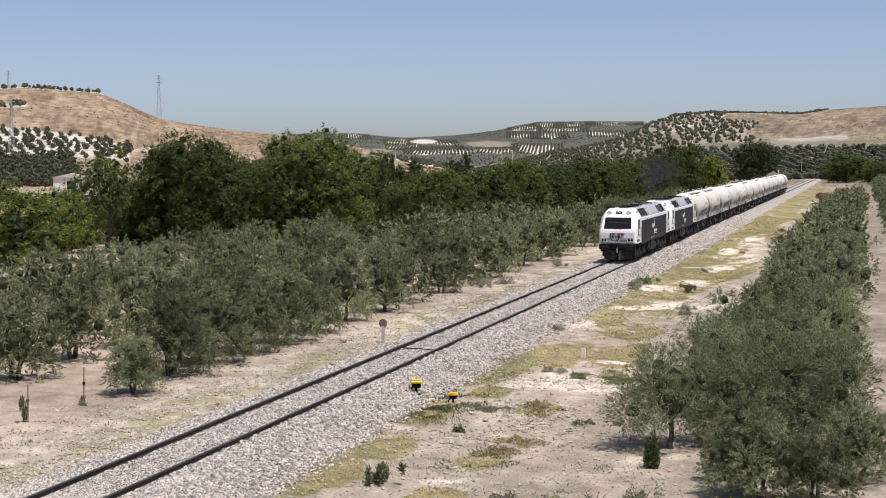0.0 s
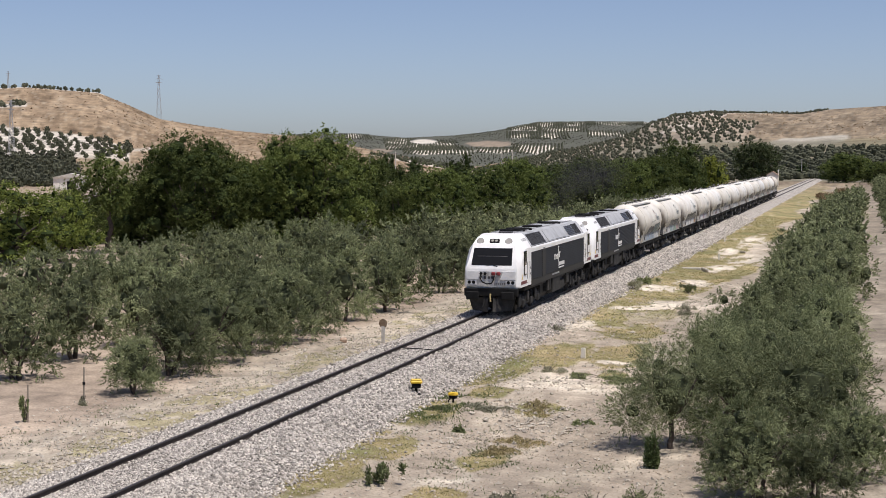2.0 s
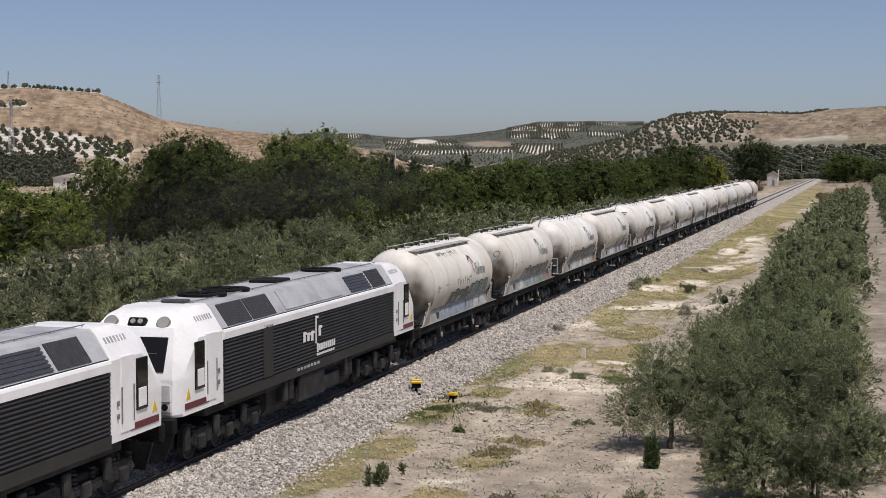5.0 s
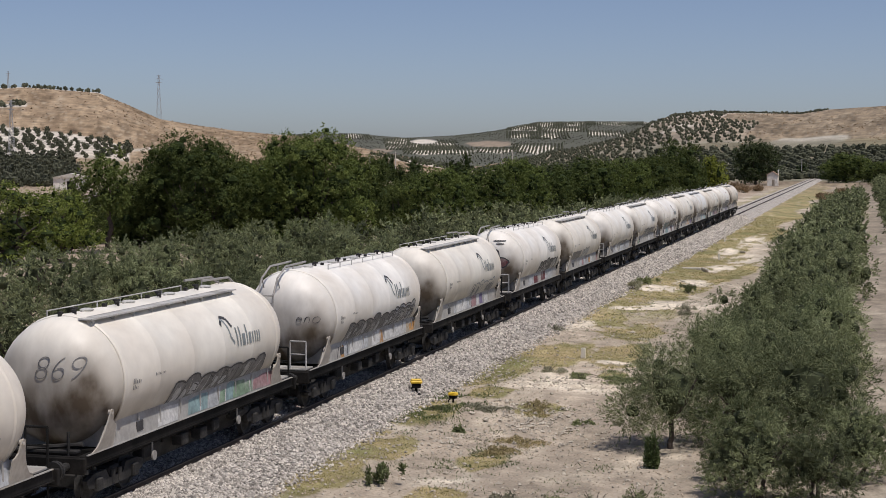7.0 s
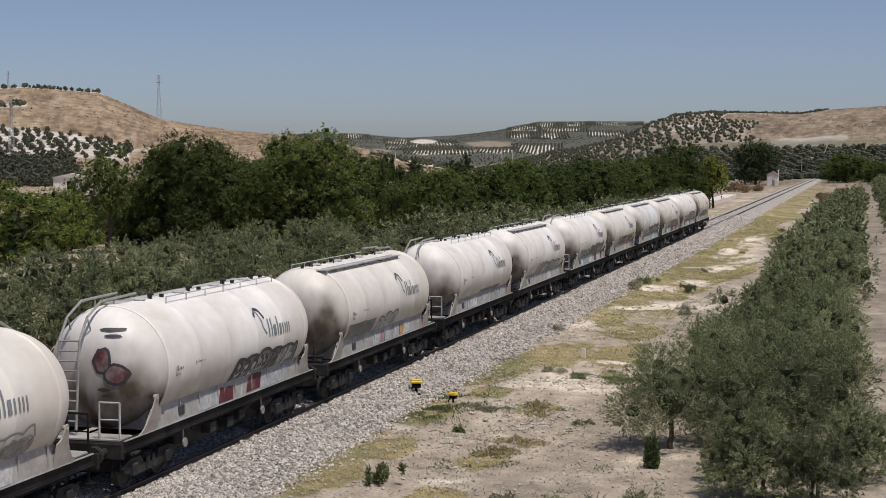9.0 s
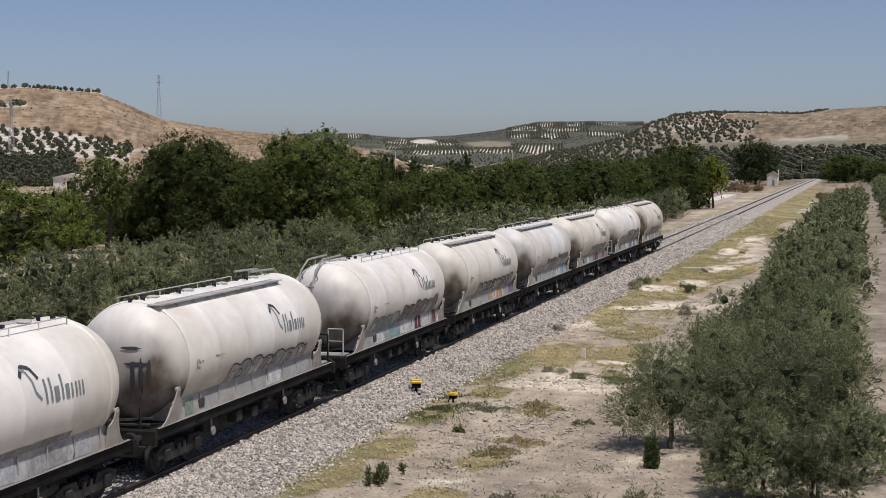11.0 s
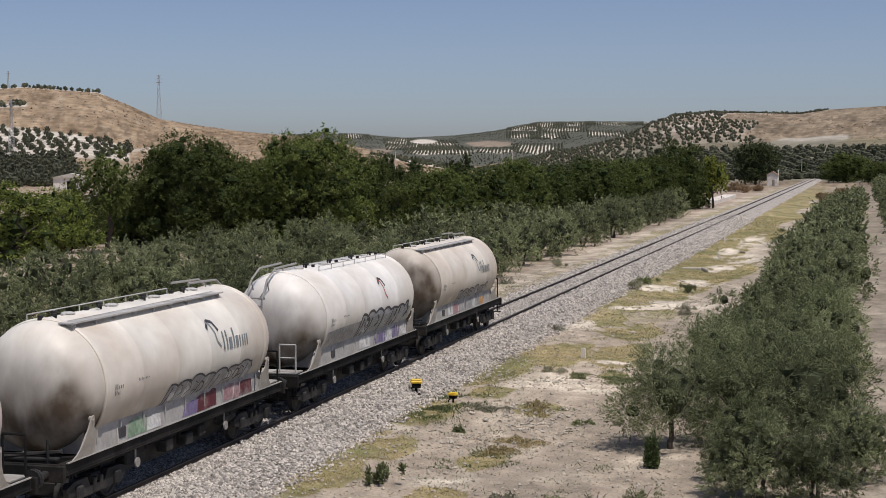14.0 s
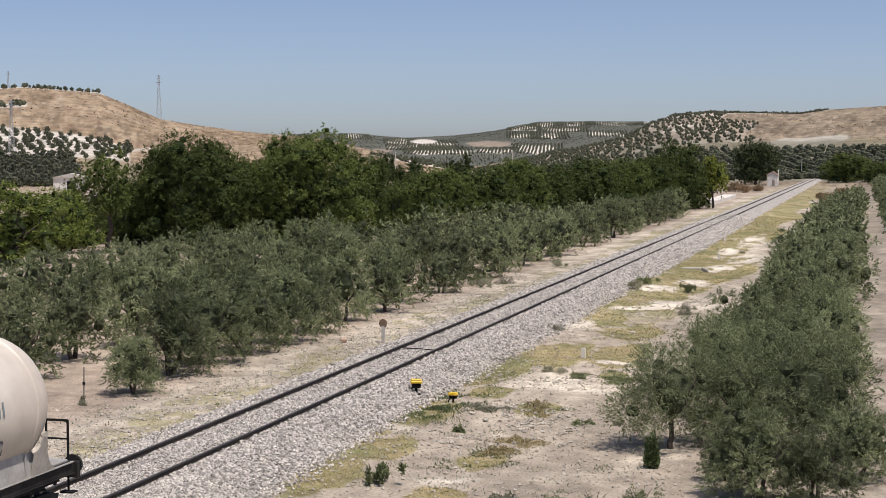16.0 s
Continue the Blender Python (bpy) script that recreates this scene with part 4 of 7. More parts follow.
# ---- the train ----
# local axes of every vehicle: y along the line, the leading end towards -y, z up from the rail head
def bogie_mesh_set():
    frame_g = Geo()
    for s in (-1, 1):
        frame_g.prism([(-1.45, 0.62), (-1.1, 0.72), (-0.5, 0.72), (-0.35, 0.5), (0.35, 0.5), (0.5, 0.72), (1.1, 0.72), (1.45, 0.62), (1.35, 0.42), (0.9, 0.36), (0.6, 0.3), (-0.6, 0.3), (-0.9, 0.36), (-1.35, 0.42)], s * 1.02 - 0.06, s * 1.02 + 0.06, "x")
        for a in (-0.92, 0.92):
            frame_g.box(s * 1.08, a, 0.46, 0.16, 0.3, 0.3, 0.03)
        for a in (-0.16, 0.16):
            frame_g.tube((s * 1.06, a, 0.36), (s * 1.06, a, 0.66), 0.075, 10)
    frame_g.box(0, 0, 0.62, 2.1, 0.5, 0.22, 0.04)
    for a in (-0.5, 0.5):
        frame_g.box(0, a, 0.45, 1.3, 0.3, 0.4, 0.04)
    wheel = Geo()
    prof = [(-0.07, 0.05), (-0.07, 0.16), (-0.03, 0.2), (-0.03, 0.37), (-0.066, 0.40), (-0.066, 0.46), (0.04, 0.455), (0.066, 0.48), (0.07, 0.40), (0.03, 0.37), (0.03, 0.18), (0.06, 0.14)]
    for s in (-1, 1):
        wheel.lathe([(s * 0.80 + (-p if s > 0 else p), r) for p, r in prof], (0, 0, 0), "x", 24)
    wheel.tube((-1.02, 0, 0), (1.02, 0, 0), 0.075, 10)
    return frame_g.mesh("bogie_frame", UNDER), wheel.mesh("wheelset", UNDER, 50)


BOGIE, WHEELS = bogie_mesh_set()
ROLLING = []                               # every wheelset, to be turned


def add_bogie(parent, y, axles=(-0.92, 0.92), frame_mesh=None):
    b = part("bogie", frame_mesh or BOGIE, parent, at=pose(0, y, 0))
    for a in axles:
        w = part("wheelset", WHEELS, b, at=pose(0, 0, 0.46))
        w.matrix_parent_inverse = Matrix.Translation((0, a, 0))
        ROLLING.append(w)
    return b


GALV = surface("dull_galvanised_steel", (0.50, 0.495, 0.475), 0.6, var=0.2, scale=3.0, fine=20.0, bump=0.05, stain=(0.26, 0.25, 0.23), stain_scale=1.5)
LADDER = surface("dirty_ladder_steel", (0.3, 0.29, 0.27), 0.6, var=0.2, scale=3.0, fine=20.0, bump=0.05)
SADDLE = surface("dusty_saddle_paint", (0.40, 0.37, 0.325), 0.65, var=0.14, scale=1.5, fine=9.0, bump=0.05, stain=(0.28, 0.25, 0.21), stain_scale=1.2)
SOLE = surface("grimy_frame_paint", (0.014, 0.0135, 0.013), 0.85, var=0.3, scale=2.0, fine=15.0, bump=0.15, stain=(0.035, 0.032, 0.029), stain_scale=0.8, random_ob=0.35)
TANK_R, TANK_Z = 1.50, 2.70
TANK_A, TANK_B = -4.85, 5.05               # the two rims
WAGON = 14.56
DISH = 1.05                                # depth of the dished ends
TONES = {}


def tank_paint(tone, grime):
    key = (tone, grime)
    if key not in TONES:
        TONES[key] = surface("tank_paint", tone, 0.5, var=0.06, scale=0.7, fine=5.0, bump=0.04, stain=grime, stain_scale=0.55, stretch=(1.0, 0.55, 0.5), soot_dark="soot_dark")
    return TONES[key]


def tank_profile():
    p = []
    for i in range(15):                     # dished ends
        t = i / 14 * math.pi / 2
        p.append((TANK_A - DISH * math.cos(t), max(0.001, TANK_R * 0.985 * math.sin(t) ** 0.66)))
    p += [(TANK_A, TANK_R), (TANK_A + 0.04, TANK_R + 0.028), (TANK_A + 0.16, TANK_R + 0.028), (TANK_A + 0.2, TANK_R)]
    for y in (-2.9, -0.9, 1.1, 3.1):
        p += [(y - 0.03, TANK_R), (y, TANK_R + 0.008), (y + 0.03, TANK_R)]
    p += [(TANK_B - 0.2, TANK_R), (TANK_B - 0.16, TANK_R + 0.028), (TANK_B - 0.04, TANK_R + 0.028), (TANK_B, TANK_R)]
    for i in range(14, -1, -1):
        t = i / 14 * math.pi / 2
        p.append((TANK_B + DISH * math.cos(t), max(0.001, TANK_R * 0.985 * math.sin(t) ** 0.66)))
    return p


def wagon_meshes():
    d = {}
    d["tank"] = Geo().lathe(tank_profile(), (0, 0, TANK_Z), "y", 56).mesh("tank", WHITE, 30)
    g = Geo()
    for s in (-1, 1):
        g.box(s * 1.15, 0, 1.13, 0.16, 13.2, 0.26, 0.02)
    for y in (-6.6, -5.6, -3.4, 0, 3.4, 5.6, 6.6):
        g.box(0, y, 1.12, 2.3, 0.2, 0.24, 0.02)
    g.box(0, -6.68, 1.06, 2.62, 0.12, 0.36, 0.02)
    g.box(0, 6.68, 1.06, 2.62, 0.12, 0.36, 0.02)
    g.tube((0, -7.25, 0.98), (0, 7.25, 0.98), 0.05, 8)
    for s in (-1, 1):                       # lower flange, brake pipe and its hangers
        g.box(s * 1.2, 0, 1.0, 0.1, 13.2, 0.025)
        g.tube((s * 1.08, -6.2, 0.9), (s * 1.08, 6.2, 0.9), 0.025, 6)
        for y in (-6.0, -2.3, -0.4, 2.0, 3.0, 6.0):
            g.box(s * 1.1, y, 0.93, 0.05, 0.06, 0.18)
    d["underframe"] = g.mesh("underframe", SOLE)
    g = Geo()
    g.box(1.262, 0, 1.262, 0.05, 13.0, 0.022)
    d["flange"] = g.mesh("sole_bar_flange", SKIRT)
    g = Geo()
    g.tube((0, 6.74, 1.05), (0, 7.2, 1.05), 0.09, 10)
    g.tube((0, 7.2, 1.05), (0, 7.27, 1.05), 0.22, 14)
    d["buffer"] = g.mesh("buffer", UNDER)
    # side skirts: a slanting plate from the frame up to the tank
    g = Geo()
    g.add([(1.26, -5.75, 1.27), (1.26, 5.75, 1.27), (1.19, 5.05, 1.84), (1.19, -5.05, 1.84), (1.22, -5.75, 1.27), (1.22, 5.75, 1.27), (1.15, 5.05, 1.84), (1.15, -5.05, 1.84)],
          [(0, 1, 2, 3), (7, 6, 5, 4), (0, 4, 5, 1), (3, 2, 6, 7), (0, 3, 7, 4), (1, 5, 6, 2)])
    for y in np.linspace(-4.8, 4.8, 9):
        g.box(1.245, y, 1.54, 0.02, 0.05, 0.5)
    d["skirt"] = g.mesh("skirt", SKIRT)
    # saddle plates under each end of the tank
    g = Geo()
    fin = [(5.0, 1.265), (6.0, 1.265), (5.8, 1.36), (5.64, 1.52), (5.52, 1.72), (5.44, 1.93), (5.4, 2.08), (5.37, 2.15), (5.32, 2.17), (5.27, 2.15), (5.24, 2.06), (5.2, 1.9), (5.1, 1.82), (5.0, 1.78)]
    for e in (-1, 1):                       # hollow-edged fins that lean out to the tank, each with a round boss
        v = [(e * (1.235 + o + 0.19 * (z - 1.265)), y, z) for o in (0.035, 0.0) for y, z in fin]
        k = len(fin)
        g.add(v, [tuple(range(k)), tuple(range(k, 2 * k))[::-1]] + [(i, (i + 1) % k, k + (i + 1) % k, k + i) for i in range(k)])
        g.tube((e * 1.34, 5.32, 2.09), (e * 1.43, 5.32, 2.10), 0.06, 12)
    g.box(0, 5.1, 1.5, 2.2, 0.06, 0.5)
    d["saddle"] = g.mesh("saddle", SADDLE)
    # hoppers and pipes beneath
    g = Geo()
    for y in (-1.9, 1.9):
        g.tube((0, y, 1.3), (0, y, 0.62), 0.75, 14, 0.16)
    g.tube((0.55, -4.2, 0.72), (0.55, 4.2, 0.72), 0.07, 8)
    g.tube((-0.55, -4.2, 0.72), (-0.55, 4.2, 0.72), 0.07, 8)
    g.prism([(-0.95, 1.2), (-0.62, 0.3), (0.62, 0.3), (0.95, 1.2)], -3.55, 3.55)
    for y in (-3.75, 3.75, -5.9, 5.9):      # brake beams and levers by the bogies
        g.box(0, y, 0.55, 1.9, 0.12, 0.3, 0.02)
    g.box(0.85, -2.9, 0.72, 0.4, 0.7, 0.36, 0.04)
    g.tube((0.9, 2.6, 0.75), (0.9, 3.5, 0.75), 0.17, 12)
    d["handwheel"] = Geo().tube((1.12, 0, 0.62), (1.12, 0, 1.05), 0.025, 6).lathe([(-0.02, 0.02), (-0.02, 0.12), (0.02, 0.12), (0.02, 0.02)], (1.17, 0, 0.62), "x", 14).mesh("handwheel", LADDER, 40)
    for y, zz in ((-1.0, 0.7), (0.2, 0.66), (1.0, 0.74)):
        g.box(1.0, y, zz, 0.3, 0.42, 0.3, 0.03)
    d["discharge"] = g.mesh("discharge_gear", UNDER)
    # roof walkway on one side of the crown: grating, brackets and rails
    g = Geo()
    g.box(-0.62, 1.0, 4.13, 0.30, 8.6, 0.025)
    g.box(-0.785, 1.0, 4.135, 0.03, 8.6, 0.04)
    g.box(-0.455, 1.0, 4.135, 0.03, 8.6, 0.04)
    for y in np.linspace(-3.1, 5.1, 9):
        g.box(-0.66, y, 4.06, 0.2, 0.03, 0.12)
    d["roof_walkway"] = g.mesh("roof_walkway", GALV)
    g = Geo()
    for y in np.linspace(-2.6, 4.9, 7):
        g.tube((0.55, y, 4.06), (0.55, y, 4.27), 0.016, 5)
    g.tube((0.55, -2.6, 4.27), (0.55, 4.9, 4.27), 0.016, 5)
    d["roof_handrail"] = g.mesh("roof_handrail", GALV)
    g = Geo()
    g.lathe([(4.10, 0.14), (4.21, 0.14), (4.22, 0.17), (4.24, 0.17), (4.265, 0.1), (4.27, 0.0001)], (0.0, 0, 0), "z", 18)
    g.box(0.0, 0.24, 4.22, 0.06, 0.12, 0.05)
    d["manhole"] = g.mesh("manhole", GALV, 40)
    # a small valve, a bent vent pipe and a cap between the covers
    d["valve"] = Geo().lathe([(4.08, 0.04), (4.28, 0.04), (4.285, 0.09), (4.33, 0.09), (4.335, 0.0001)], (0.05, 0.55, 0), "z", 10).mesh("valve", UNDER, 40)
    d["vent_pipe"] = Geo().path([(-0.12, 0.8, 4.1), (-0.12, 0.8, 4.28), (-0.12, 0.98, 4.3)], 0.03).mesh("vent_pipe", UNDER)
    d["valve_cap"] = Geo().box(0.1, 1.1, 4.18, 0.1, 0.1, 0.2, 0.01).mesh("valve_cap", UNDER)
    g = Geo()
    for x in (-0.75, 0.75):
        g.tube((x, 6.4, 1.2), (x, 6.4, 1.75), 0.035, 6)
    g.add(Geo().tube((-1.0, 6.2, 1.45), (1.0, 6.55, 1.3), 0.05, 6).v, Geo().tube((-1.0, 6.2, 1.45), (1.0, 6.55, 1.3), 0.05, 6).f)
    g.box(0, 6.3, 1.3, 1.9, 0.25, 0.08, 0.02)
    d["end_beam"] = g.mesh("end_beam", UNDER)
    # end platform, guard rails and foot steps
    d["end_platform"] = Geo().box(0, -6.2, 1.28, 2.3, 0.7, 0.05, 0.01).mesh("end_platform", SKIRT)
    g = Geo()
    x = 1.15
    g.path([(x, -6.5, 1.28), (x, -6.5, 2.15), (x * 0.55, -6.5, 2.15), (x * 0.55, -6.5, 1.28)], 0.028)
    g.tube((x, -6.5, 1.75), (x * 0.55, -6.5, 1.75), 0.02, 6)
    d["guard_rail"] = g.mesh("guard_rail", BLACK)
    d["pale_guard_rail"] = g.mesh("guard_rail", GALV)
    g = Geo().path([(x, -6.5, 0.6), (x, -6.5, 1.25)], 0.025).box(x, -6.5, 0.6, 0.3, 0.25, 0.03)
    d["foot_step"] = g.mesh("foot_step", BLACK)
    # ladder up the end of the tank
    g = Geo()
    for x in (-0.62, -0.1):
        g.path([(x, -6.25, 1.3), (x, -6.02, 3.5), (x, -5.62, 4.02), (x, -4.9, 4.34), (x, -3.0, 4.38)], 0.034)
    for i in range(10):
        t = i / 9
        g.tube((-0.62, -6.25 + 0.22 * t, 1.4 + 2.1 * t), (-0.1, -6.25 + 0.22 * t, 1.4 + 2.1 * t), 0.024, 5)
    for x in (-0.62, -0.1):
        g.tube((x, -5.62, 4.02), (x, -5.45, 3.7), 0.02, 5)
        g.tube((x, -4.2, 4.36), (x, -4.2, 4.1), 0.02, 5)
    d["ladder"] = g.mesh("ladder", LADDER)
    return d


WAGON_MESH = wagon_meshes()


def on_tank(t, y, lift=0.006):
    """A point on the tank's skin; t: degrees above the horizontal on the +x side."""
    r = TANK_R + lift
    return (r * math.cos(radians(t)), y, TANK_Z + r * math.sin(radians(t)))


def skin_patch(outline, lift=0.006):
    """A thin patch on the tank's side from strips (y, t_low, t_high)."""
    g = Geo()
    v, f = [], []
    n = 12
    for y, a, b in outline:
        for i in range(n):
            v.append(on_tank(a + (b - a) * i / (n - 1), y, lift))
    for j in range(len(outline) - 1):
        for i in range(n - 1):
            f.append((j * n + i, j * n + i + 1, (j + 1) * n + i + 1, (j + 1) * n + i))
    return g.add(v, f)


def stroke(points, width, lift=0.008):
    """A painted line on the tank's side through (y, t) points; width in metres."""
    g = Geo()
    pts = [(p[0], p[1]) for p in points]
    for (y0, t0), (y1, t1) in zip(pts, pts[1:]):
        dy, dt = y1 - y0, radians(t1 - t0) * TANK_R
        ll = math.hypot(dy, dt) + 1e-9
        ny, nt = -dt / ll * width / 2, math.degrees(dy / ll * width / 2 / TANK_R)
        k = max(1, int(abs(t1 - t0) / 8))
        for i in range(k):
            a, b = i / k, (i + 1) / k
            ya, ta, yb, tb = y0 + (y1 - y0) * a, t0 + (t1 - t0) * a, y0 + (y1 - y0) * b, t0 + (t1 - t0) * b
            g.add([on_tank(ta - nt, ya - ny, lift), on_tank(ta + nt, ya + ny, lift), on_tank(tb + nt, yb + ny, lift), on_tank(tb - nt, yb - ny, lift)], [(0, 1, 2, 3)])
    return g


INK = surface("dull_black_paint", (0.05, 0.05, 0.055), 0.6, var=0.15, scale=3.0)
INKGREY = surface("grey_spray_paint", (0.17, 0.17, 0.172), 0.6, var=0.3, scale=2.0, fine=8.0)
SPRAYS = [surface("spray_" + n, c, 0.6, var=0.25, scale=2.0, fine=8.0, stain=(0.34, 0.33, 0.31), stain_scale=1.0) for n, c in
          (("teal", (0.22, 0.32, 0.33)), ("silver", (0.4, 0.415, 0.43)), ("rose", (0.34, 0.2, 0.21)), ("ochre", (0.42, 0.34, 0.24)), ("blue", (0.26, 0.31, 0.37)), ("violet", (0.16, 0.13, 0.24)), ("green", (0.2, 0.29, 0.2)), ("grey", (0.3, 0.3, 0.3)), ("white", (0.55, 0.55, 0.54)), ("orange", (0.48, 0.26, 0.09)), ("dark_red", (0.11, 0.02, 0.026)), ("cyan", (0.3, 0.45, 0.5)))]
LOGOGREY = surface("logo_grey", (0.22, 0.25, 0.26), 0.5, var=0.1)
LOGORED = surface("logo_red", (0.42, 0.07, 0.06), 0.5, var=0.1)


def skin_blob(yc, tc, w, h, rs, lift):
    """A rounded, slanting patch on the tank's side; w in metres, h in degrees."""
    n, slant = 16, rs.uniform(-0.25, 0.35)
    rim = []
    for i in range(n):
        a = 2 * math.pi * i / n
        k = rs.uniform(0.82, 1.12)
        dt = h * math.copysign(abs(math.sin(a)) ** 0.7, math.sin(a)) * k
        rim.append((w * math.copysign(abs(math.cos(a)) ** 0.7, math.cos(a)) * k + slant * dt / 30, dt))
    v, f = [], []
    for k in (1.0, 0.66, 0.33):
        v += [on_tank(tc + t * k, yc + y * k, lift) for y, t in rim]
    v.append(on_tank(tc, yc, lift))
    f += [(j * n + i, j * n + (i + 1) % n, (j + 1) * n + (i + 1) % n, (j + 1) * n + i) for j in range(2) for i in range(n)]
    f += [(2 * n + i, 2 * n + (i + 1) % n, 3 * n) for i in range(n)]
    return Geo().add(v, f)


def bars_on_tank(y0, y1, t, h, n, rs):
    """A short line of unreadable lettering: upright bars."""
    out = []
    w = (y1 - y0) / n
    for i in range(n):
        a, b = y0 + i * w + 0.2 * w, y0 + (i + 1) * w - 0.38 * w
        hh = h * (1.6 if i in (0, n // 3) else 1.0)
        out.append(skin_patch([(a, t, t + hh), (b, t, t + hh)], 0.008))
    return out


def spray_piece(tank, rs, y0, y1, top, fill, line, style="letters"):
    """Overlapping sprayed letters too worn to read, from y0 to y1 along the tank, up to the angle top."""
    low = -56.0
    if style == "patch":                    # a plain rectangle rolled over older paint
        ys = np.linspace(y0, y1, 8)
        part("overpaint", skin_patch([(float(q), low, top + rs.uniform(-1, 1)) for q in ys], 0.005).mesh("overpaint", fill), tank, "flat patch of covering paint")
        return
    if style == "text":                     # loose thin strokes, too faint to read
        q = y0
        while q < y1:
            t1 = top + rs.uniform(-2, 2)
            part("spray_line", stroke([(q, t1 - rs.uniform(8, 12)), (q + rs.uniform(-0.05, 0.12), t1)], 0.04, 0.011).mesh("spray_line", line), tank)
            if rs.rand() < 0.7:
                part("spray_line", stroke([(q + 0.02, t1 - rs.uniform(2, 6)), (q + rs.uniform(0.14, 0.26), t1 - rs.uniform(0, 9))], 0.04, 0.012).mesh("spray_line", line), tank)
            q += rs.uniform(0.25, 0.48)
        return
    ys = np.arange(y0, y1, 0.07)
    pitch = rs.uniform(0.75, 1.0)
    ph = (ys - y0) / pitch
    hump = np.abs(np.sin(math.pi * ph)) ** 0.35
    lift = rs.uniform(-2.5, 2.5, 40)[np.floor(ph).astype(int)]
    crest = top - 7 * (1 - hump) + lift * hump
    ease = np.clip(np.minimum(ys - y0, y1 - ys) / 0.25, 0.05, 1)
    crest = low + (crest - low) * ease
    if style != "outline":
        part("graffiti", skin_patch([(float(q), low, float(c)) for q, c in zip(ys, crest)], 0.005).mesh("graffiti", fill), tank, "worn sprayed lettering")
    part("spray_line", stroke([(float(q), float(c)) for q, c in zip(ys[1:-1:2], crest[1:-1:2])], 0.05 if style != "bold" else 0.09, 0.011).mesh("spray_line", line), tank)
    q = y0 + 0.15
    while q < y1 - 0.7:                     # the strokes of each letter, all leaning one way
        t0, t1 = low + rs.uniform(6, 16), top - rs.uniform(3, 8)
        wd = rs.uniform(0.03, 0.06) if style != "bold" else rs.uniform(0.1, 0.2)
        lean = rs.uniform(0.25, 0.45)
        part("spray_line", stroke([(q, t0), (q + lean, t1)], wd, 0.012).mesh("spray_line", line if rs.rand() < 0.75 else SPRAYS[1]), tank)
        if rs.rand() < 0.6:
            part("spray_line", stroke([(q + lean, t1), (q + lean + 0.22, t1 - 3), (q + lean + 0.26, t1 - 10), (q + lean - 0.02, (t0 + t1) / 2)], wd * 0.8, 0.0135).mesh("spray_line", line), tank)
        if rs.rand() < 0.55:
            part("spray_fill", skin_blob(q + 0.42, (t0 + t1) / 2 + 3, rs.uniform(0.12, 0.24), rs.uniform(4, 9), rs, 0.009).mesh("spray_fill", fill if style == "outline" else SPRAYS[rs.choice([1, 1, 8, 7])]), tank)
        q += pitch * rs.uniform(0.42, 0.62)


def spray_skirt(skirt, spec, rs):
    """Worn patches of colour along the side skirt, each (y0, y1, colours)."""
    xx = lambda z: 1.262 - (z - 1.27) * 0.1228
    for y0, y1, colours in spec:
        y = y0
        while y < y1 - 0.1:
            a = rs.uniform(0.35, 1.25)
            z0, z1 = 1.285 + rs.uniform(0, 0.04), 1.70 + rs.uniform(-0.08, 0.11)
            k, m = rs.uniform(0.0, 0.28), rs.uniform(0.3, 0.7)
            if rs.rand() < 0.82:
                g = Geo().add([(xx(z0) + 0.007, y, z0), (xx(z0) + 0.007, y + a * m, z0), (xx(z0) + 0.007, y + a, z0), (xx(z1) + 0.007, y + a + k, z1 - 0.03), (xx(z1) + 0.007, y + a * m + k, z1), (xx(z1) + 0.007, y + k, z1 - 0.06)], [(0, 1, 4, 5), (1, 2, 3, 4)])
                part("spray_patch", g.mesh("spray_patch", SPRAYS[colours[rs.randint(len(colours))]]), skirt)
            if rs.rand() < 0.4:             # a pale or black outline stroke
                b = y + rs.uniform(0, a)
                g = Geo().add([(xx(z0) + 0.011, b, z0), (xx(z0) + 0.011, b + 0.06, z0), (xx(z1) + 0.011, b + k + 0.06, z1), (xx(z1) + 0.011, b + k, z1)], [(0, 1, 2, 3)])
                part("spray_line", g.mesh("spray_line", SPRAYS[8] if rs.rand() < 0.6 else INK), skirt)
            y += a
    part("inspection_hole", Geo().box(1.245, -3.55, 1.5, 0.045, 0.34, 0.26, 0.02).mesh("inspection_hole", INK), skirt)


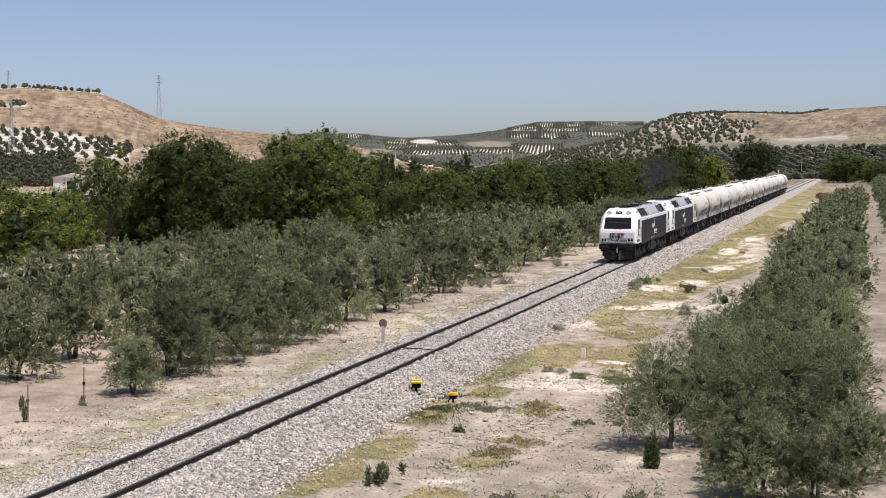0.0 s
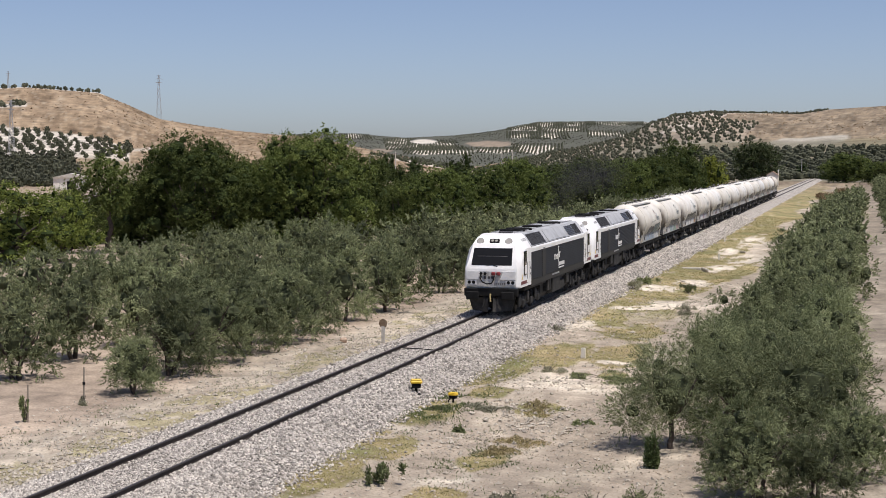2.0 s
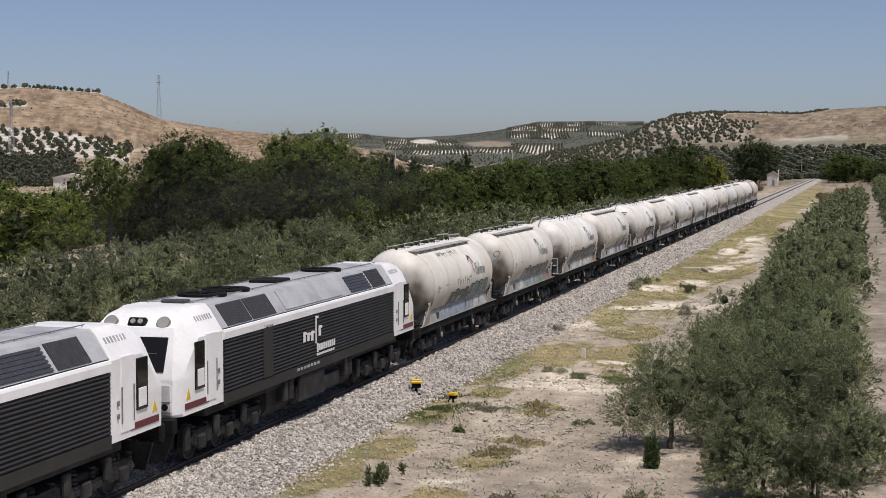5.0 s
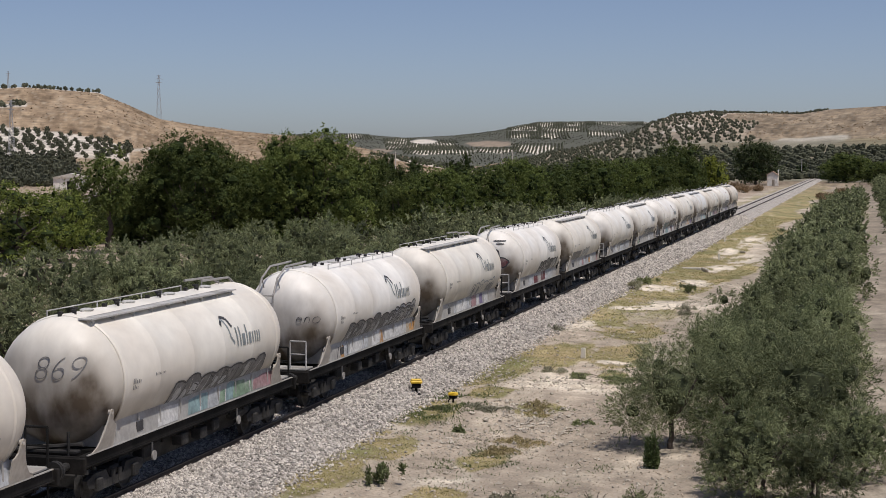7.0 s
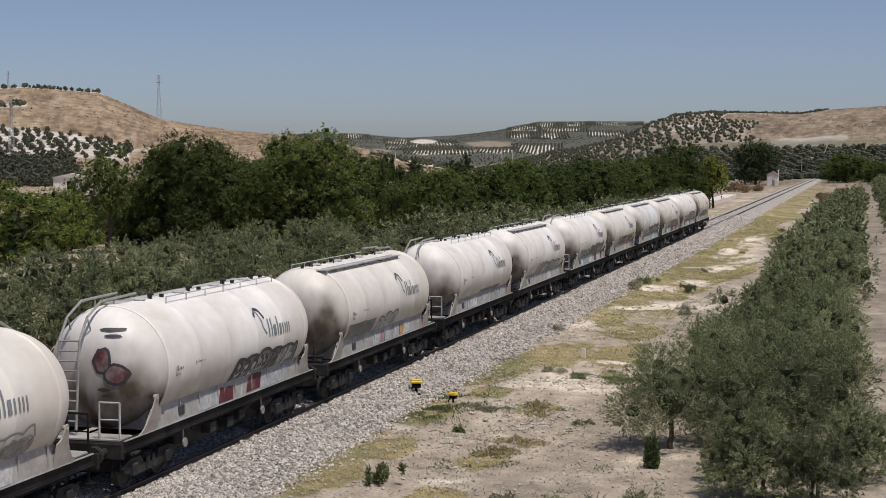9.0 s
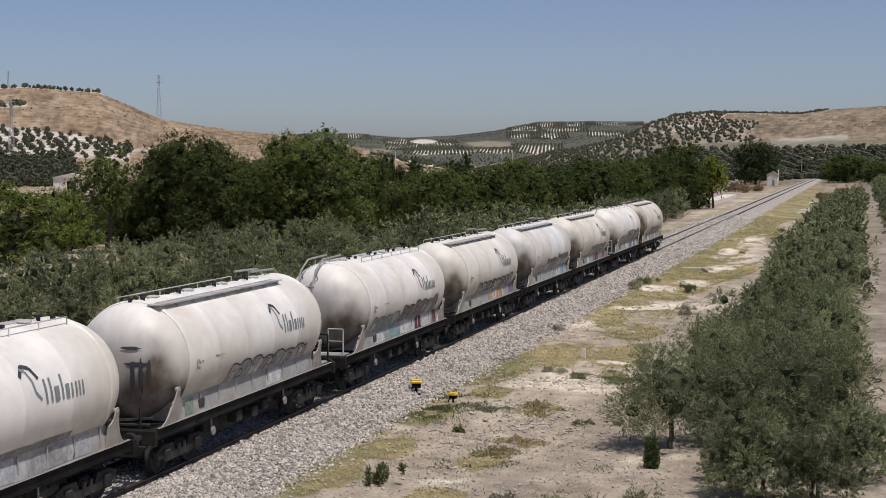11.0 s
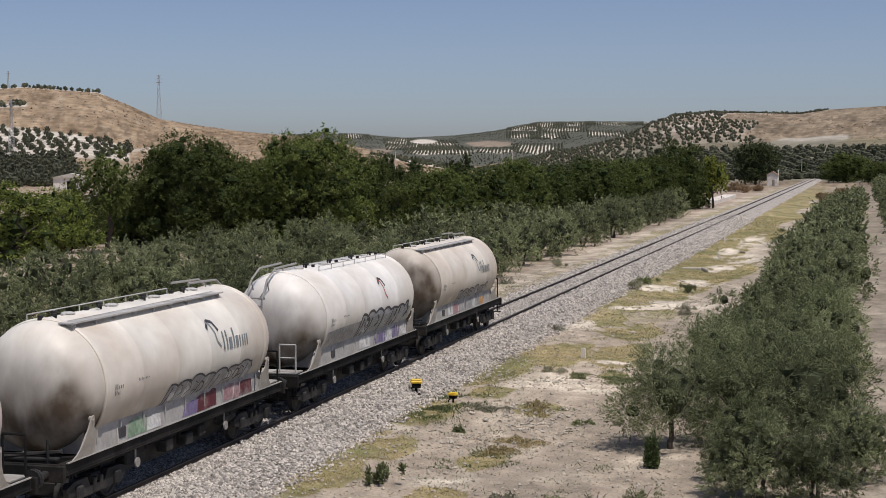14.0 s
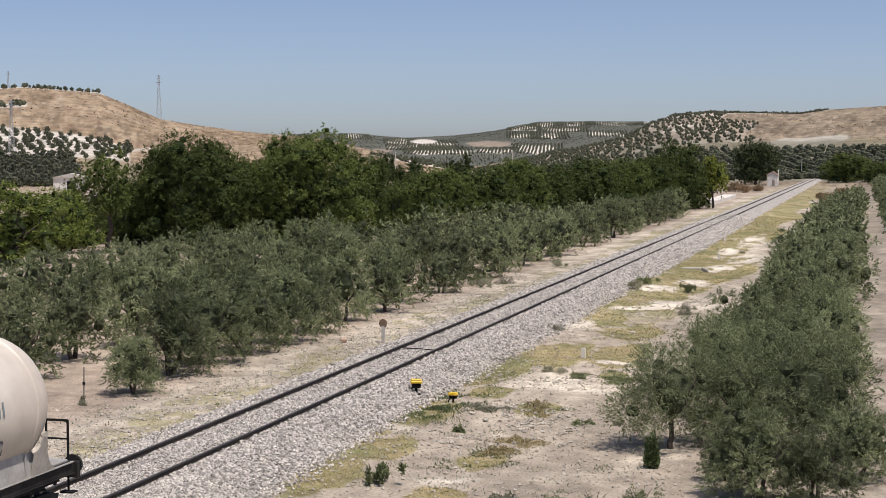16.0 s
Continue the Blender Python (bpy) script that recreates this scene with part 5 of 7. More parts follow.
# for every wagon: pieces on the tank's side, then colours on its skirt (numbers name the sprays)
SPRAYED = [
    ([(-2.4, 1.2, -14, INKGREY, INK), (0.9, 4.6, -9, SPRAYS[0], INK), (-2.6, 0.3, 54, INKGREY, INK, "text"), (-1.2, 1.4, 4, INKGREY, INK, "text")], [(-3.2, 2.4, (4, 4, 4, 1)), (2.4, 5.2, (1, 8))]),
    ([(-2.2, 4.4, -15, INKGREY, INK)], [(-2.6, -1.6, (2, 8)), (-0.8, 3.6, (0, 0, 6, 1)), (3.6, 5.0, (2, 1))]),
    ([(-3.6, 4.6, -13, INKGREY, INK), (1.6, 4.7, -8, SPRAYS[1], INK)], [(-4.9, 4.9, (8, 6, 3, 9, 1, 6))]),
    ([(-0.4, 4.2, -13, INKGREY, LOGOGREY, "outline")], [(-2.8, 0.2, (6, 8, 1)), (0.2, 3.0, (2, 5, 8))]),
    ([(-0.6, 4.6, -11, INKGREY, INK, "bold")], [(-2.6, -1.2, (1, 8)), (-1.2, 3.8, (10, 10, 8, 1))]),
    ([(-4.6, -1.6, -16, INKGREY, INK, "patch"), (-1.4, 1.4, -16, SPRAYS[1], INKGREY)], [(-1.4, 4.8, (8, 3, 2, 1, 9))]),
    ([(-0.6, 3.4, -30, INKGREY, INK, "patch")], [(-3.2, 3.4, (1, 7, 1, 8))]),
    ([(-2.2, 4.3, -17, SPRAYS[7], INK)], [(-4.6, -3.8, (0, 6)), (1.0, 3.6, (1, 8))]),
    ([(-4.5, -0.6, -18, SPRAYS[0], INKGREY), (-0.8, 4.5, -12, INKGREY, SPRAYS[10])], [(-3.6, 0.6, (0, 0, 8)), (0.6, 4.8, (2, 8, 1, 10))]),
    ([(-2.8, 4.5, -17, SPRAYS[7], INK, "bold")], [(-4.4, -3.4, (6,)), (0.2, 4.6, (9, 3, 8, 5))]),
    ([(-4.7, 4.9, -22, SPRAYS[7], INK, "patch"), (-1.8, 1.4, -12, INKGREY, SPRAYS[10]), (1.2, 4.7, -9, INKGREY, INK)], [(0.4, 4.6, (11, 11, 8, 2))]),
    ([(-1.6, 4.4, -15, SPRAYS[7], INK)], [(-4.0, -1.4, (8, 6, 2)), (-1.4, 4.6, (10, 2, 5, 7))]),
    ([(-4.7, 4.9, -15, SPRAYS[7], INK, "patch"), (-1.4, 4.7, -7, SPRAYS[1], INK, "bold")], [(-0.8, 0.4, (8, 1)), (0.8, 4.2, (5, 5, 8))]),
    ([(-1.8, 3.9, -18, SPRAYS[7], INK)], [(-2.8, -1.2, (2, 8)), (-0.6, 3.6, (9, 8, 1, 7))]),
]


def on_end(shape, lift=0.012):
    """A painted outline (x, z) laid on the dished leading end."""
    n = len(shape)
    cx, cz = sum(p[0] for p in shape) / n, sum(p[1] for p in shape) / n
    v = []
    for k in (1.0, 0.75, 0.5, 0.25):
        for x, z in shape:
            v.append((cx + (x - cx) * k, cz + (z - cz) * k))
    v.append((cx, cz))
    f = [(j * n + i, j * n + (i + 1) % n, (j + 1) * n + (i + 1) % n, (j + 1) * n + i) for j in range(3) for i in range(n)]
    f += [(3 * n + i, 3 * n + (i + 1) % n, 4 * n) for i in range(n)]
    pts = []
    for x, z in v:
        r = min(0.98, math.hypot(x, z - TANK_Z) / TANK_R / 0.985) ** 1.515
        pts.append((x, TANK_A - DISH * math.sqrt(max(0, 1 - r * r)) - lift, z))
    return Geo().add(pts, f)


def blob(cx, cz, w, h, seed):
    rs = np.random.RandomState(seed)
    return [(cx + w * math.cos(t) * rs.uniform(0.8, 1.15), cz + h * math.sin(t) * rs.uniform(0.8, 1.15)) for t in np.linspace(0, 2 * math.pi, 14, endpoint=False)]


TRI = [(-0.42, 3.42), (-0.18, 3.42), (-0.30, 3.64)]
ENDMARKS = {0: [(blob(-0.75, 2.3, 0.28, 0.5, 1), INK, "black sprayed shape"), (blob(-0.15, 2.25, 0.26, 0.5, 2), INK, "black sprayed shape"), (blob(0.45, 2.35, 0.32, 0.45, 3), INK, "black sprayed shape"), (blob(-0.15, 3.2, 0.3, 0.08, 4), INK, "")],
            4: [(blob(0.28, 2.98, 0.25, 0.36, 5), INK, "black sprayed outline"), (blob(0.62, 2.68, 0.32, 0.27, 6), INK, "black sprayed outline"), (blob(0.28, 2.98, 0.18, 0.28, 5), SPRAYS[10], "dark red sprayed fill"), (blob(0.62, 2.68, 0.25, 0.2, 6), SPRAYS[10], "dark red sprayed fill"), (blob(0.45, 3.72, 0.34, 0.045, 7), INK, ""), (blob(0.5, 3.58, 0.2, 0.04, 9), INK, ""), (blob(0.32, 2.3, 0.16, 0.05, 8), INK, ""), (blob(0.36, 2.16, 0.1, 0.04, 10), INK, "")],
            7: [(blob(0.55, 2.75, 0.34, 0.06, 11), INK, "black sprayed scrawl"), (blob(0.45, 2.5, 0.06, 0.4, 12), INK, "black sprayed scrawl"), (blob(0.65, 2.45, 0.05, 0.45, 13), INK, "black sprayed scrawl"), (blob(0.85, 2.6, 0.05, 0.3, 14), INK, ""), (blob(0.4, 3.15, 0.25, 0.05, 15), INK, "")],
            8: [(TRI, INKGREY, "small warning triangle")], 12: [(TRI, INKGREY, "small warning triangle")]}


def tank_wagon(index, tone, grime, ladder, seed, logo=1.0, tag=""):
    rs = np.random.RandomState(seed)
    label = "dusty off-white cement tank wagon with graffiti along its lower side"
    if tag:
        label = "dusty cement tank wagon with '" + tag + "' sprayed on its end"
    w = thing("tank_wagon", label, "freight wagon", group="wagons of the cement train")
    paint = tank_paint(tone, grime)
    me = WAGON_MESH["tank"].copy()
    me.materials[0] = paint
    # leading end: one ragged sooty plume beside the saddle, low dust and painted shade
    at = me.attributes.new("soot_dark", "FLOAT", "POINT")
    plume, low = rs.uniform(1.05, 1.45) * (1.0 if not ladder else 0.25), rs.uniform(0.7, 1.0)
    cx, cz, dusty = rs.uniform(0.9, 1.12), rs.uniform(1.7, 2.2), rs.uniform(0.7, 1.2)
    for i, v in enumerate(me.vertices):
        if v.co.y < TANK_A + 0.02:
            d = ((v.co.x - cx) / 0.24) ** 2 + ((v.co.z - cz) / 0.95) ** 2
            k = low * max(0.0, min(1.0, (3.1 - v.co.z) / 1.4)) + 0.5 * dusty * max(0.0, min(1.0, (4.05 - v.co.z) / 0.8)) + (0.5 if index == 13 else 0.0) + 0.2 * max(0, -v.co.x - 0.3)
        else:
            # flanks: grime plus the belly's shade, painted darker towards the bottom
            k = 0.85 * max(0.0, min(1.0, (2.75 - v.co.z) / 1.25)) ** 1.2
        if v.co.y < TANK_A + 0.02:           # the shoulder under the rim is paler high up
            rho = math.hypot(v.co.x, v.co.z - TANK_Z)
            rim_pale = max(0.0, min(1.0, (rho - 1.12) / 0.3)) * max(0.0, min(1.0, (v.co.z - 1.9) / 0.9))
            k = k * (1 - 0.6 * rim_pale) + plume * math.exp(-d)
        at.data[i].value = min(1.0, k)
    flip = pose(0, 0, 0, 0, 0, 0 if ladder else 180)
    off = pose(0, 0.28 if ladder else -0.28, 0)
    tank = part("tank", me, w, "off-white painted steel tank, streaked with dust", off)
    part("underframe", WAGON_MESH["underframe"], w)
    for x in (-0.88, 0.88):
        for turn in (0, 180):
            part("buffer", WAGON_MESH["buffer"], w, at=pose(x, 0, 0, 0, 0, turn))
    for s in (1, -1):
        sk = part("skirt", WAGON_MESH["skirt"], w, "pale side skirt, sprayed over" if s > 0 else "", at=off @ pose(0, 0, 0, 0, 0, 0 if s > 0 else 180))
        if s > 0:
            spray_skirt(sk, SPRAYED[index][1], rs)
    part("saddle", WAGON_MESH["saddle"], w, at=off)
    part("saddle", WAGON_MESH["saddle"], w, at=off @ pose(0, 0, 0, 0, 0, 180))
    part("discharge_gear", WAGON_MESH["discharge"], w)
    for turn in (0, 180):
        part("sole_bar_flange", WAGON_MESH["flange"], w, "pale worn edge of the frame" if not turn else "", at=pose(0, 0, 0, 0, 0, turn))
        for y in (-2.9, 2.5):
            part("handwheel", WAGON_MESH["handwheel"], w, at=pose(0, 0, 0, 0, 0, turn) @ pose(0, y, 0))
    for name in ("roof_walkway", "roof_handrail", "end_platform"):
        part(name, WAGON_MESH[name], w, at=flip)
    part("ladder", WAGON_MESH["ladder"], w, "grey steel end ladder", at=flip @ Matrix.Diagonal((1 if ladder else -1, 1, 1, 1)))
    for name in ("guard_rail", "foot_step"):
        me = WAGON_MESH["pale_" + name if ladder and name == "guard_rail" else name]
        part(name, me, w, at=flip)
        part(name, me, w, at=flip @ Matrix.Diagonal((-1, 1, 1, 1)))
    for y in (-3.0, -0.6, 1.8, 4.0):
        part("manhole", WAGON_MESH["manhole"], w, at=flip @ pose(0, y, 0))
        for name in ("valve", "vent_pipe", "valve_cap"):
            part(name, WAGON_MESH[name], w, at=flip @ pose(0, y, 0))
    part("end_beam", WAGON_MESH["end_beam"], w, at=flip)
    for y in (-4.75, 4.75):
        add_bogie(w, y)
    # emblem of two strokes and a row of bars in place of the maker's name
    y0 = 1.6
    if logo:
        part("emblem", stroke([(y0 - 0.35, 34), (y0 - 0.18, 31), (y0 - 0.05, 22), (y0 - 0.02, 13), (y0 + 0.18, 6)], 0.075).mesh("emblem", LOGORED if logo > 1 else LOGOGREY), tank)
        part("emblem", stroke([(y0 - 0.45, 27), (y0 - 0.22, 36), (y0 + 0.03, 33), (y0 + 0.2, 23)], 0.10).mesh("emblem", INK), tank)
        marks = []
        if logo != 3:
            for dy, w2, t0, t1 in ((0.34, 0.07, 2, 22), (0.55, 0.07, 2, 22), (0.72, 0.19, 2, 14), (1.02, 0.07, 2, 23), (1.19, 0.15, 2, 14), (1.43, 0.07, 2, 14), (1.62, 0.06, 2, 14), (1.77, 0.06, 2, 14), (1.92, 0.06, 2, 14)):
                marks.append(skin_patch([(y0 + dy, t0 - dy * 0.5, t1 - dy * 0.5), (y0 + dy + w2, t0 - dy * 0.5, t1 - dy * 0.5)], 0.014))
    else:
        marks = []
    for bar in marks:
        part("letter_bar", bar.mesh("letter_bar", LOGOGREY), tank)
    for bar in bars_on_tank(-4.4, -3.95, -4, 3, 5, rs) + bars_on_tank(-4.4, -4.1, -9, 2.4, 4, rs) + bars_on_tank(-3.2, -2.6, -2, 1.6, 8, rs):
        part("letter_bar", bar.mesh("letter_bar", INKGREY), tank)
    for piece in SPRAYED[index][0]:
        spray_piece(tank, rs, *piece)
    for k, (shape, mat_, lab) in enumerate(ENDMARKS.get(index, ())):
        part("end_marking", on_end(shape, 0.012 + 0.003 * k).mesh("end_marking", mat_), tank, lab)
    if tag:
        cu = bpy.data.curves.new("sprayed_tag", "FONT")
        cu.body, cu.size, cu.shear, cu.extrude = tag, 0.80 if tag == "869" else 0.5, 0.25, 0.004
        cu.offset = -0.026
        tmp = new("sprayed_tag", cu)
        dg = bpy.context.evaluated_depsgraph_get()
        tm = bpy.data.meshes.new_from_object(tmp.evaluated_get(dg))
        bpy.data.objects.remove(tmp)
        sx = -0.25 if tag == "869" else 0.45
        sz = 2.85 if tag == "869" else 2.6
        for v in tm.vertices:                # lay the letters on the dished end
            x, z = v.co.x + sx, v.co.y + sz
            r = min(0.98, math.hypot(x, z - TANK_Z) / TANK_R / 0.985) ** 1.515
            v.co = (x, TANK_A - DISH * math.sqrt(max(0, 1 - r * r)) - 0.014 - v.co.z, z)
        tm.materials.clear()
        tm.materials.append(INK if tag == "eno" else INKGREY)
        part("sprayed_tag", tm, tank, "dark sprayed writing")
    return w


LOCO = 22.33


def section(y, half, z0, ze, zr, xr):
    """One cross-section of a locomotive body: floor, side, eave, roof edge, roof."""
    return [(-half, y, z0), (-half, y, ze), (-xr, y, zr - 0.05), (-xr * 0.6, y, zr), (xr * 0.6, y, zr), (xr, y, zr - 0.05), (half, y, ze), (half, y, z0)]


def loft(rows, cap=True):
    n = len(rows[0])
    v = [p for r in rows for p in r]
    f = [(j * n + i, j * n + (i + 1) % n, (j + 1) * n + (i + 1) % n, (j + 1) * n + i) for j in range(len(rows) - 1) for i in range(n)]
    if cap:
        f += [tuple(range(n))[::-1], tuple(range((len(rows) - 1) * n, len(rows) * n))]
    return Geo().add(v, f)


def cab_geo():
    """The leading cab: flat lower nose, raked screen, canted corners; the end is at y = 0.65."""
    H = 1.42
    # outline in plan at a height: front half width, front y, corner y
    rows = []
    for z, yf, xf, yc in ((1.38, 0.72, 1.22, 0.95), (1.45, 0.66, 1.26, 0.92), (2.28, 0.62, 1.30, 0.98), (2.36, 0.63, 1.29, 1.02), (2.75, 0.84, 1.20, 1.38), (3.25, 1.10, 1.12, 1.95), (3.55, 1.28, 1.06, 2.10), (3.82, 1.72, 0.96, 2.3)):
        h = H if z <= 3.25 else H - (z - 3.25) * 0.62
        rows.append([(-h, 3.55, z), (-h, yc, z), (-xf, yf, z), (xf, yf, z), (h, yc, z), (h, 3.55, z)])
    rows.append([(-0.92, 3.55, 3.97), (-0.92, 2.5, 3.97), (-0.8, 2.25, 3.97), (0.8, 2.25, 3.97), (0.92, 2.5, 3.97), (0.92, 3.55, 3.97)])
    return loft(rows)


def quad_on(a, b, c, d, lift, thick=0.02):
    """A plate lying on a four-cornered face, raised by lift."""
    a, b, c, d = (Vector(p) for p in (a, b, c, d))
    n = (b - a).cross(d - a).normalized()
    o = n * lift
    i = n * (lift - thick)
    return Geo().add([a + o, b + o, c + o, d + o, a + i, b + i, c + i, d + i], [(0, 1, 2, 3), (7, 6, 5, 4), (0, 4, 5, 1), (1, 5, 6, 2), (2, 6, 7, 3), (3, 7, 4, 0)])


NOSEPALE = surface("silver_grey_paint", (0.74, 0.735, 0.72), 0.35, var=0.08, scale=1.5, fine=8.0, bump=0.03)
BRASSY = surface("ochre_coupling_paint", (0.42, 0.34, 0.16), 0.6, var=0.2, scale=5.0, fine=30.0)
NOSE = surface("grimy_silver_paint", (0.55, 0.54, 0.52), 0.4, var=0.2, scale=1.5, fine=8.0, bump=0.05, stain=(0.3, 0.29, 0.28), stain_scale=1.6)


def loco_meshes():
    d = {}
    d["cab"] = cab_geo().mesh("cab", WHITE, 25)
    # engine room: the body between the cabs
    a, b = 3.25, LOCO - 3.25
    d["body"] = loft([section(y, 1.40, 1.28, 3.22, 3.97, 0.92) for y in (a, b)]).mesh("engine_room", CHARCOAL)
    # louvred side: slats one over the other
    g = Geo()
    z = 1.62
    while z < 3.0:
        g.prism([(1.40, z), (1.445, z + 0.012), (1.445, z + 0.03), (1.40, z + 0.085)], a + 0.05, b - 0.05)
        z += 0.1
    d["louvres"] = g.mesh("louvres", CHARCOAL)
    g = Geo().prism([(1.40, 3.02), (1.455, 3.02), (1.455, 3.20), (1.43, 3.26), (1.40, 3.28)], a, b)
    d["eave"] = g.mesh("eave_band", WHITE)
    g = Geo()
    g.box(1.425, 6.5, 2.35, 0.06, 0.75, 1.5, 0.015)
    d["side_door"] = g.mesh("side_door", CHARCOAL)
    g = Geo().prism([(1.40, 1.28), (1.43, 1.28), (1.43, 1.58), (1.40, 1.58)], a, b)
    d["sill"] = g.mesh("sill_beam", CHARCOAL)
    # pale sloping roof panels and the grilles in them
    g = Geo()
    up = Vector((0.92 - 1.40, 0, 3.92 - 3.22))
    def roof_plate(y0, y1, s0, s1, lift, thick=0.03):
        p = Vector((1.40, 0, 3.22))
        q0, q1 = p + up * s0, p + up * s1
        return quad_on((q0.x, y0, q0.z), (q0.x, y1, q0.z), (q1.x, y1, q1.z), (q1.x, y0, q1.z), lift, thick)
    for y0, y1, s0, s1, lift in ((a, b, 0.1, 1.0, 0.02), (8.2, 13.4, 0.16, 0.95, 0.05)):
        q = roof_plate(y0, y1, s0, s1, lift)
        g.add(q.v, q.f)
    g.prism([(0.92, 3.93), (0.55, 3.99), (-0.55, 3.99), (-0.92, 3.93), (-0.92, 3.90), (0.92, 3.90)], a, b)
    d["roof"] = g.mesh("roof_panels", ROOFGREY)
    d["grilles"] = []
    for y0, y1 in ((3.75, 5.5), (5.6, 7.4), (16.8, 18.3)):
        q = roof_plate(y0, y1, 0.14, 0.92, 0.045)
        for k in range(14):                  # fine bars across the mesh
            yy = y0 + (y1 - y0) * (k + 0.5) / 14
            b2 = roof_plate(yy - 0.012, yy + 0.012, 0.16, 0.90, 0.055, 0.01)
            q.add(b2.v, b2.f)
        d["grilles"].append(q.mesh("roof_grille", GRILLE))
    g = Geo()
    for i in range(6):
        s = 0.16 + 0.125 * i
        q = roof_plate(14.4, 16.6, s, s + 0.075, 0.06)
        g.add(q.v, q.f)
    d["slats"] = g.mesh("roof_slats", GRILLE)
    # fans, silencer and rails on the roof
    g = Geo()
    g.lathe([(3.96, 0.68), (4.06, 0.69), (4.08, 0.66), (4.05, 0.1), (4.05, 0.001)], (0, 0, 0), "z", 24)
    for k in range(4):
        g.box(0, 0, 4.075, 1.28, 0.04, 0.02, m=Matrix.Rotation(k * math.pi / 4, 3, "Z"))
    d["fan"] = g.mesh("roof_fan", BLACK, 40)
    d["silencer"] = Geo().box(0, 10.4, 4.02, 0.9, 1.3, 0.12, 0.04).mesh("silencer", BLACK)
    d["horn_box"] = Geo().box(0.1, 3.2, 4.02, 0.7, 0.4, 0.08, 0.03).mesh("horn_box", GRILLE)
    g = Geo()
    for s in (-1, 1):
        g.tube((s * 0.6, 2.9, 4.02), (s * 0.6, LOCO - 2.9, 4.02), 0.014, 6)
        for y in np.linspace(3, LOCO - 3, 12):
            g.tube((s * 0.6, y, 3.95), (s * 0.6, y, 4.02), 0.012, 5)
    d["roof_rail"] = g.mesh("roof_rail", STEEL)
    # windscreen with its frame
    P = lambda z, x: (x, {2.5: 0.705, 3.32: 1.14}[z], z)
    d["windscreen"] = quad_on(P(2.5, -1.02), P(2.5, 1.02), P(3.32, 0.97), P(3.32, -0.97), 0.022).mesh("windscreen", GLASS)
    g = Geo()
    g.path([(0.3, 0.66, 2.44), (0.05, 0.70, 2.52), (-0.25, 0.68, 2.50)], 0.018)
    d["wiper"] = g.mesh("wiper", BLACK)
    g = Geo().box(0, 0.92, 2.94, 1.5, 0.02, 0.02, m=None)
    d["blind"] = g.mesh("sun_blind", STEEL)
    # lamps over the screen
    n = Vector((0, -0.82, 0.57)).normalized()
    c = Vector((0, 1.42, 3.63))
    d["lamp_rim"] = Geo().tube(c - n * 0.05, c + n * 0.06, 0.185, 20).mesh("lamp_rim", STEEL, 40)
    d["lamp_lens"] = Geo().tube(c + n * 0.05, c + n * 0.075, 0.155, 20).mesh("lamp_lens", LENS, 40)
    c = Vector((0, 1.42, 3.65))
    g = Geo()
    m = Matrix.Rotation(-math.asin(0.57), 3, "X")
    g.box(c.x, c.y, c.z, 0.5, 0.14, 0.27, 0.04, m=m)
    d["marker_box"] = g.mesh("marker_lamp_box", BLACK)
    d["marker_lens"] = Geo().tube(c + n * 0.05, c + n * 0.09, 0.07, 12).mesh("marker_lens", LENS, 40)
    # lower nose: recessed grey panels, buffer beam lights, hoses
    g = Geo()
    g.prism([(0.6, 2.2), (1.24, 2.2), (1.24, 1.8), (0.46, 1.8)], 0.57, 0.66)
    g.prism([(0.74, 1.76), (1.25, 1.76), (1.24, 1.54), (0.74, 1.54)], 0.585, 0.66)
    d["nose_panel"] = g.mesh("nose_panel", NOSEPALE)
    d["apron"] = Geo().prism([(-1.24, 2.2), (1.24, 2.2), (1.22, 1.5), (0.4, 1.5), (0.3, 1.44), (-0.3, 1.44), (-0.4, 1.5), (-1.22, 1.5)], 0.612, 0.66).mesh("nose_apron", NOSE)
    d["nose_lamp"] = Geo().tube((0, 0.70, 1.66), (0, 0.57, 1.66), 0.085, 14).mesh("nose_lamp", BLACK, 40)
    g = Geo()
    g.path([(-0.5, 0.56, 2.10), (-0.52, 0.44, 1.9), (-0.42, 0.44, 1.7), (-0.2, 0.45, 1.6), (0.05, 0.45, 1.62), (0.16, 0.45, 1.8), (0.18, 0.5, 2.0)], 0.035)
    for x in (-0.5, -0.3):
        g.tube((x, 0.64, 2.1), (x, 0.52, 2.1), 0.07, 10)
    d["hoses"] = g.mesh("jumper_hose", BLACK, 40)
    d["socket"] = Geo().box(0, 0.57, 2.1, 0.2, 0.14, 0.17, 0.04).mesh("hose_socket", RED)
    d["nose_bars"] = []
    for i, (x, w) in enumerate(((-0.75, 0.1), (-0.55, 0.12), (-0.36, 0.12), (-0.16, 0.1), (0.02, 0.12))):
        d["nose_bars"].append(Geo().box(x + 0.05, 0.602, 1.90, w, 0.03, 0.13).mesh("nose_letter", INK))
    for i in range(6):
        d["nose_bars"].append(Geo().box(0.2 + i * 0.095, 0.602, 1.6, 0.06, 0.03, 0.11).mesh("nose_letter", INKGREY))
    # cab side: door with window, fleet bars, stripe, warning triangle
    g = Geo().box(1.425, 2.72, 2.42, 0.03, 0.66, 1.75, 0.01)
    d["cab_door"] = g.mesh("cab_door", WHITE)
    g = Geo().box(1.432, 1.98, 2.55, 0.05, 0.58, 1.22, 0.015)
    d["cab_window"] = g.mesh("cab_window", GLASS)
    g = Geo().box(1.46, 2.0, 2.24, 0.02, 0.42, 0.44, 0.01)
    d["window_pane"] = g.mesh("lower_pane", WHITE)
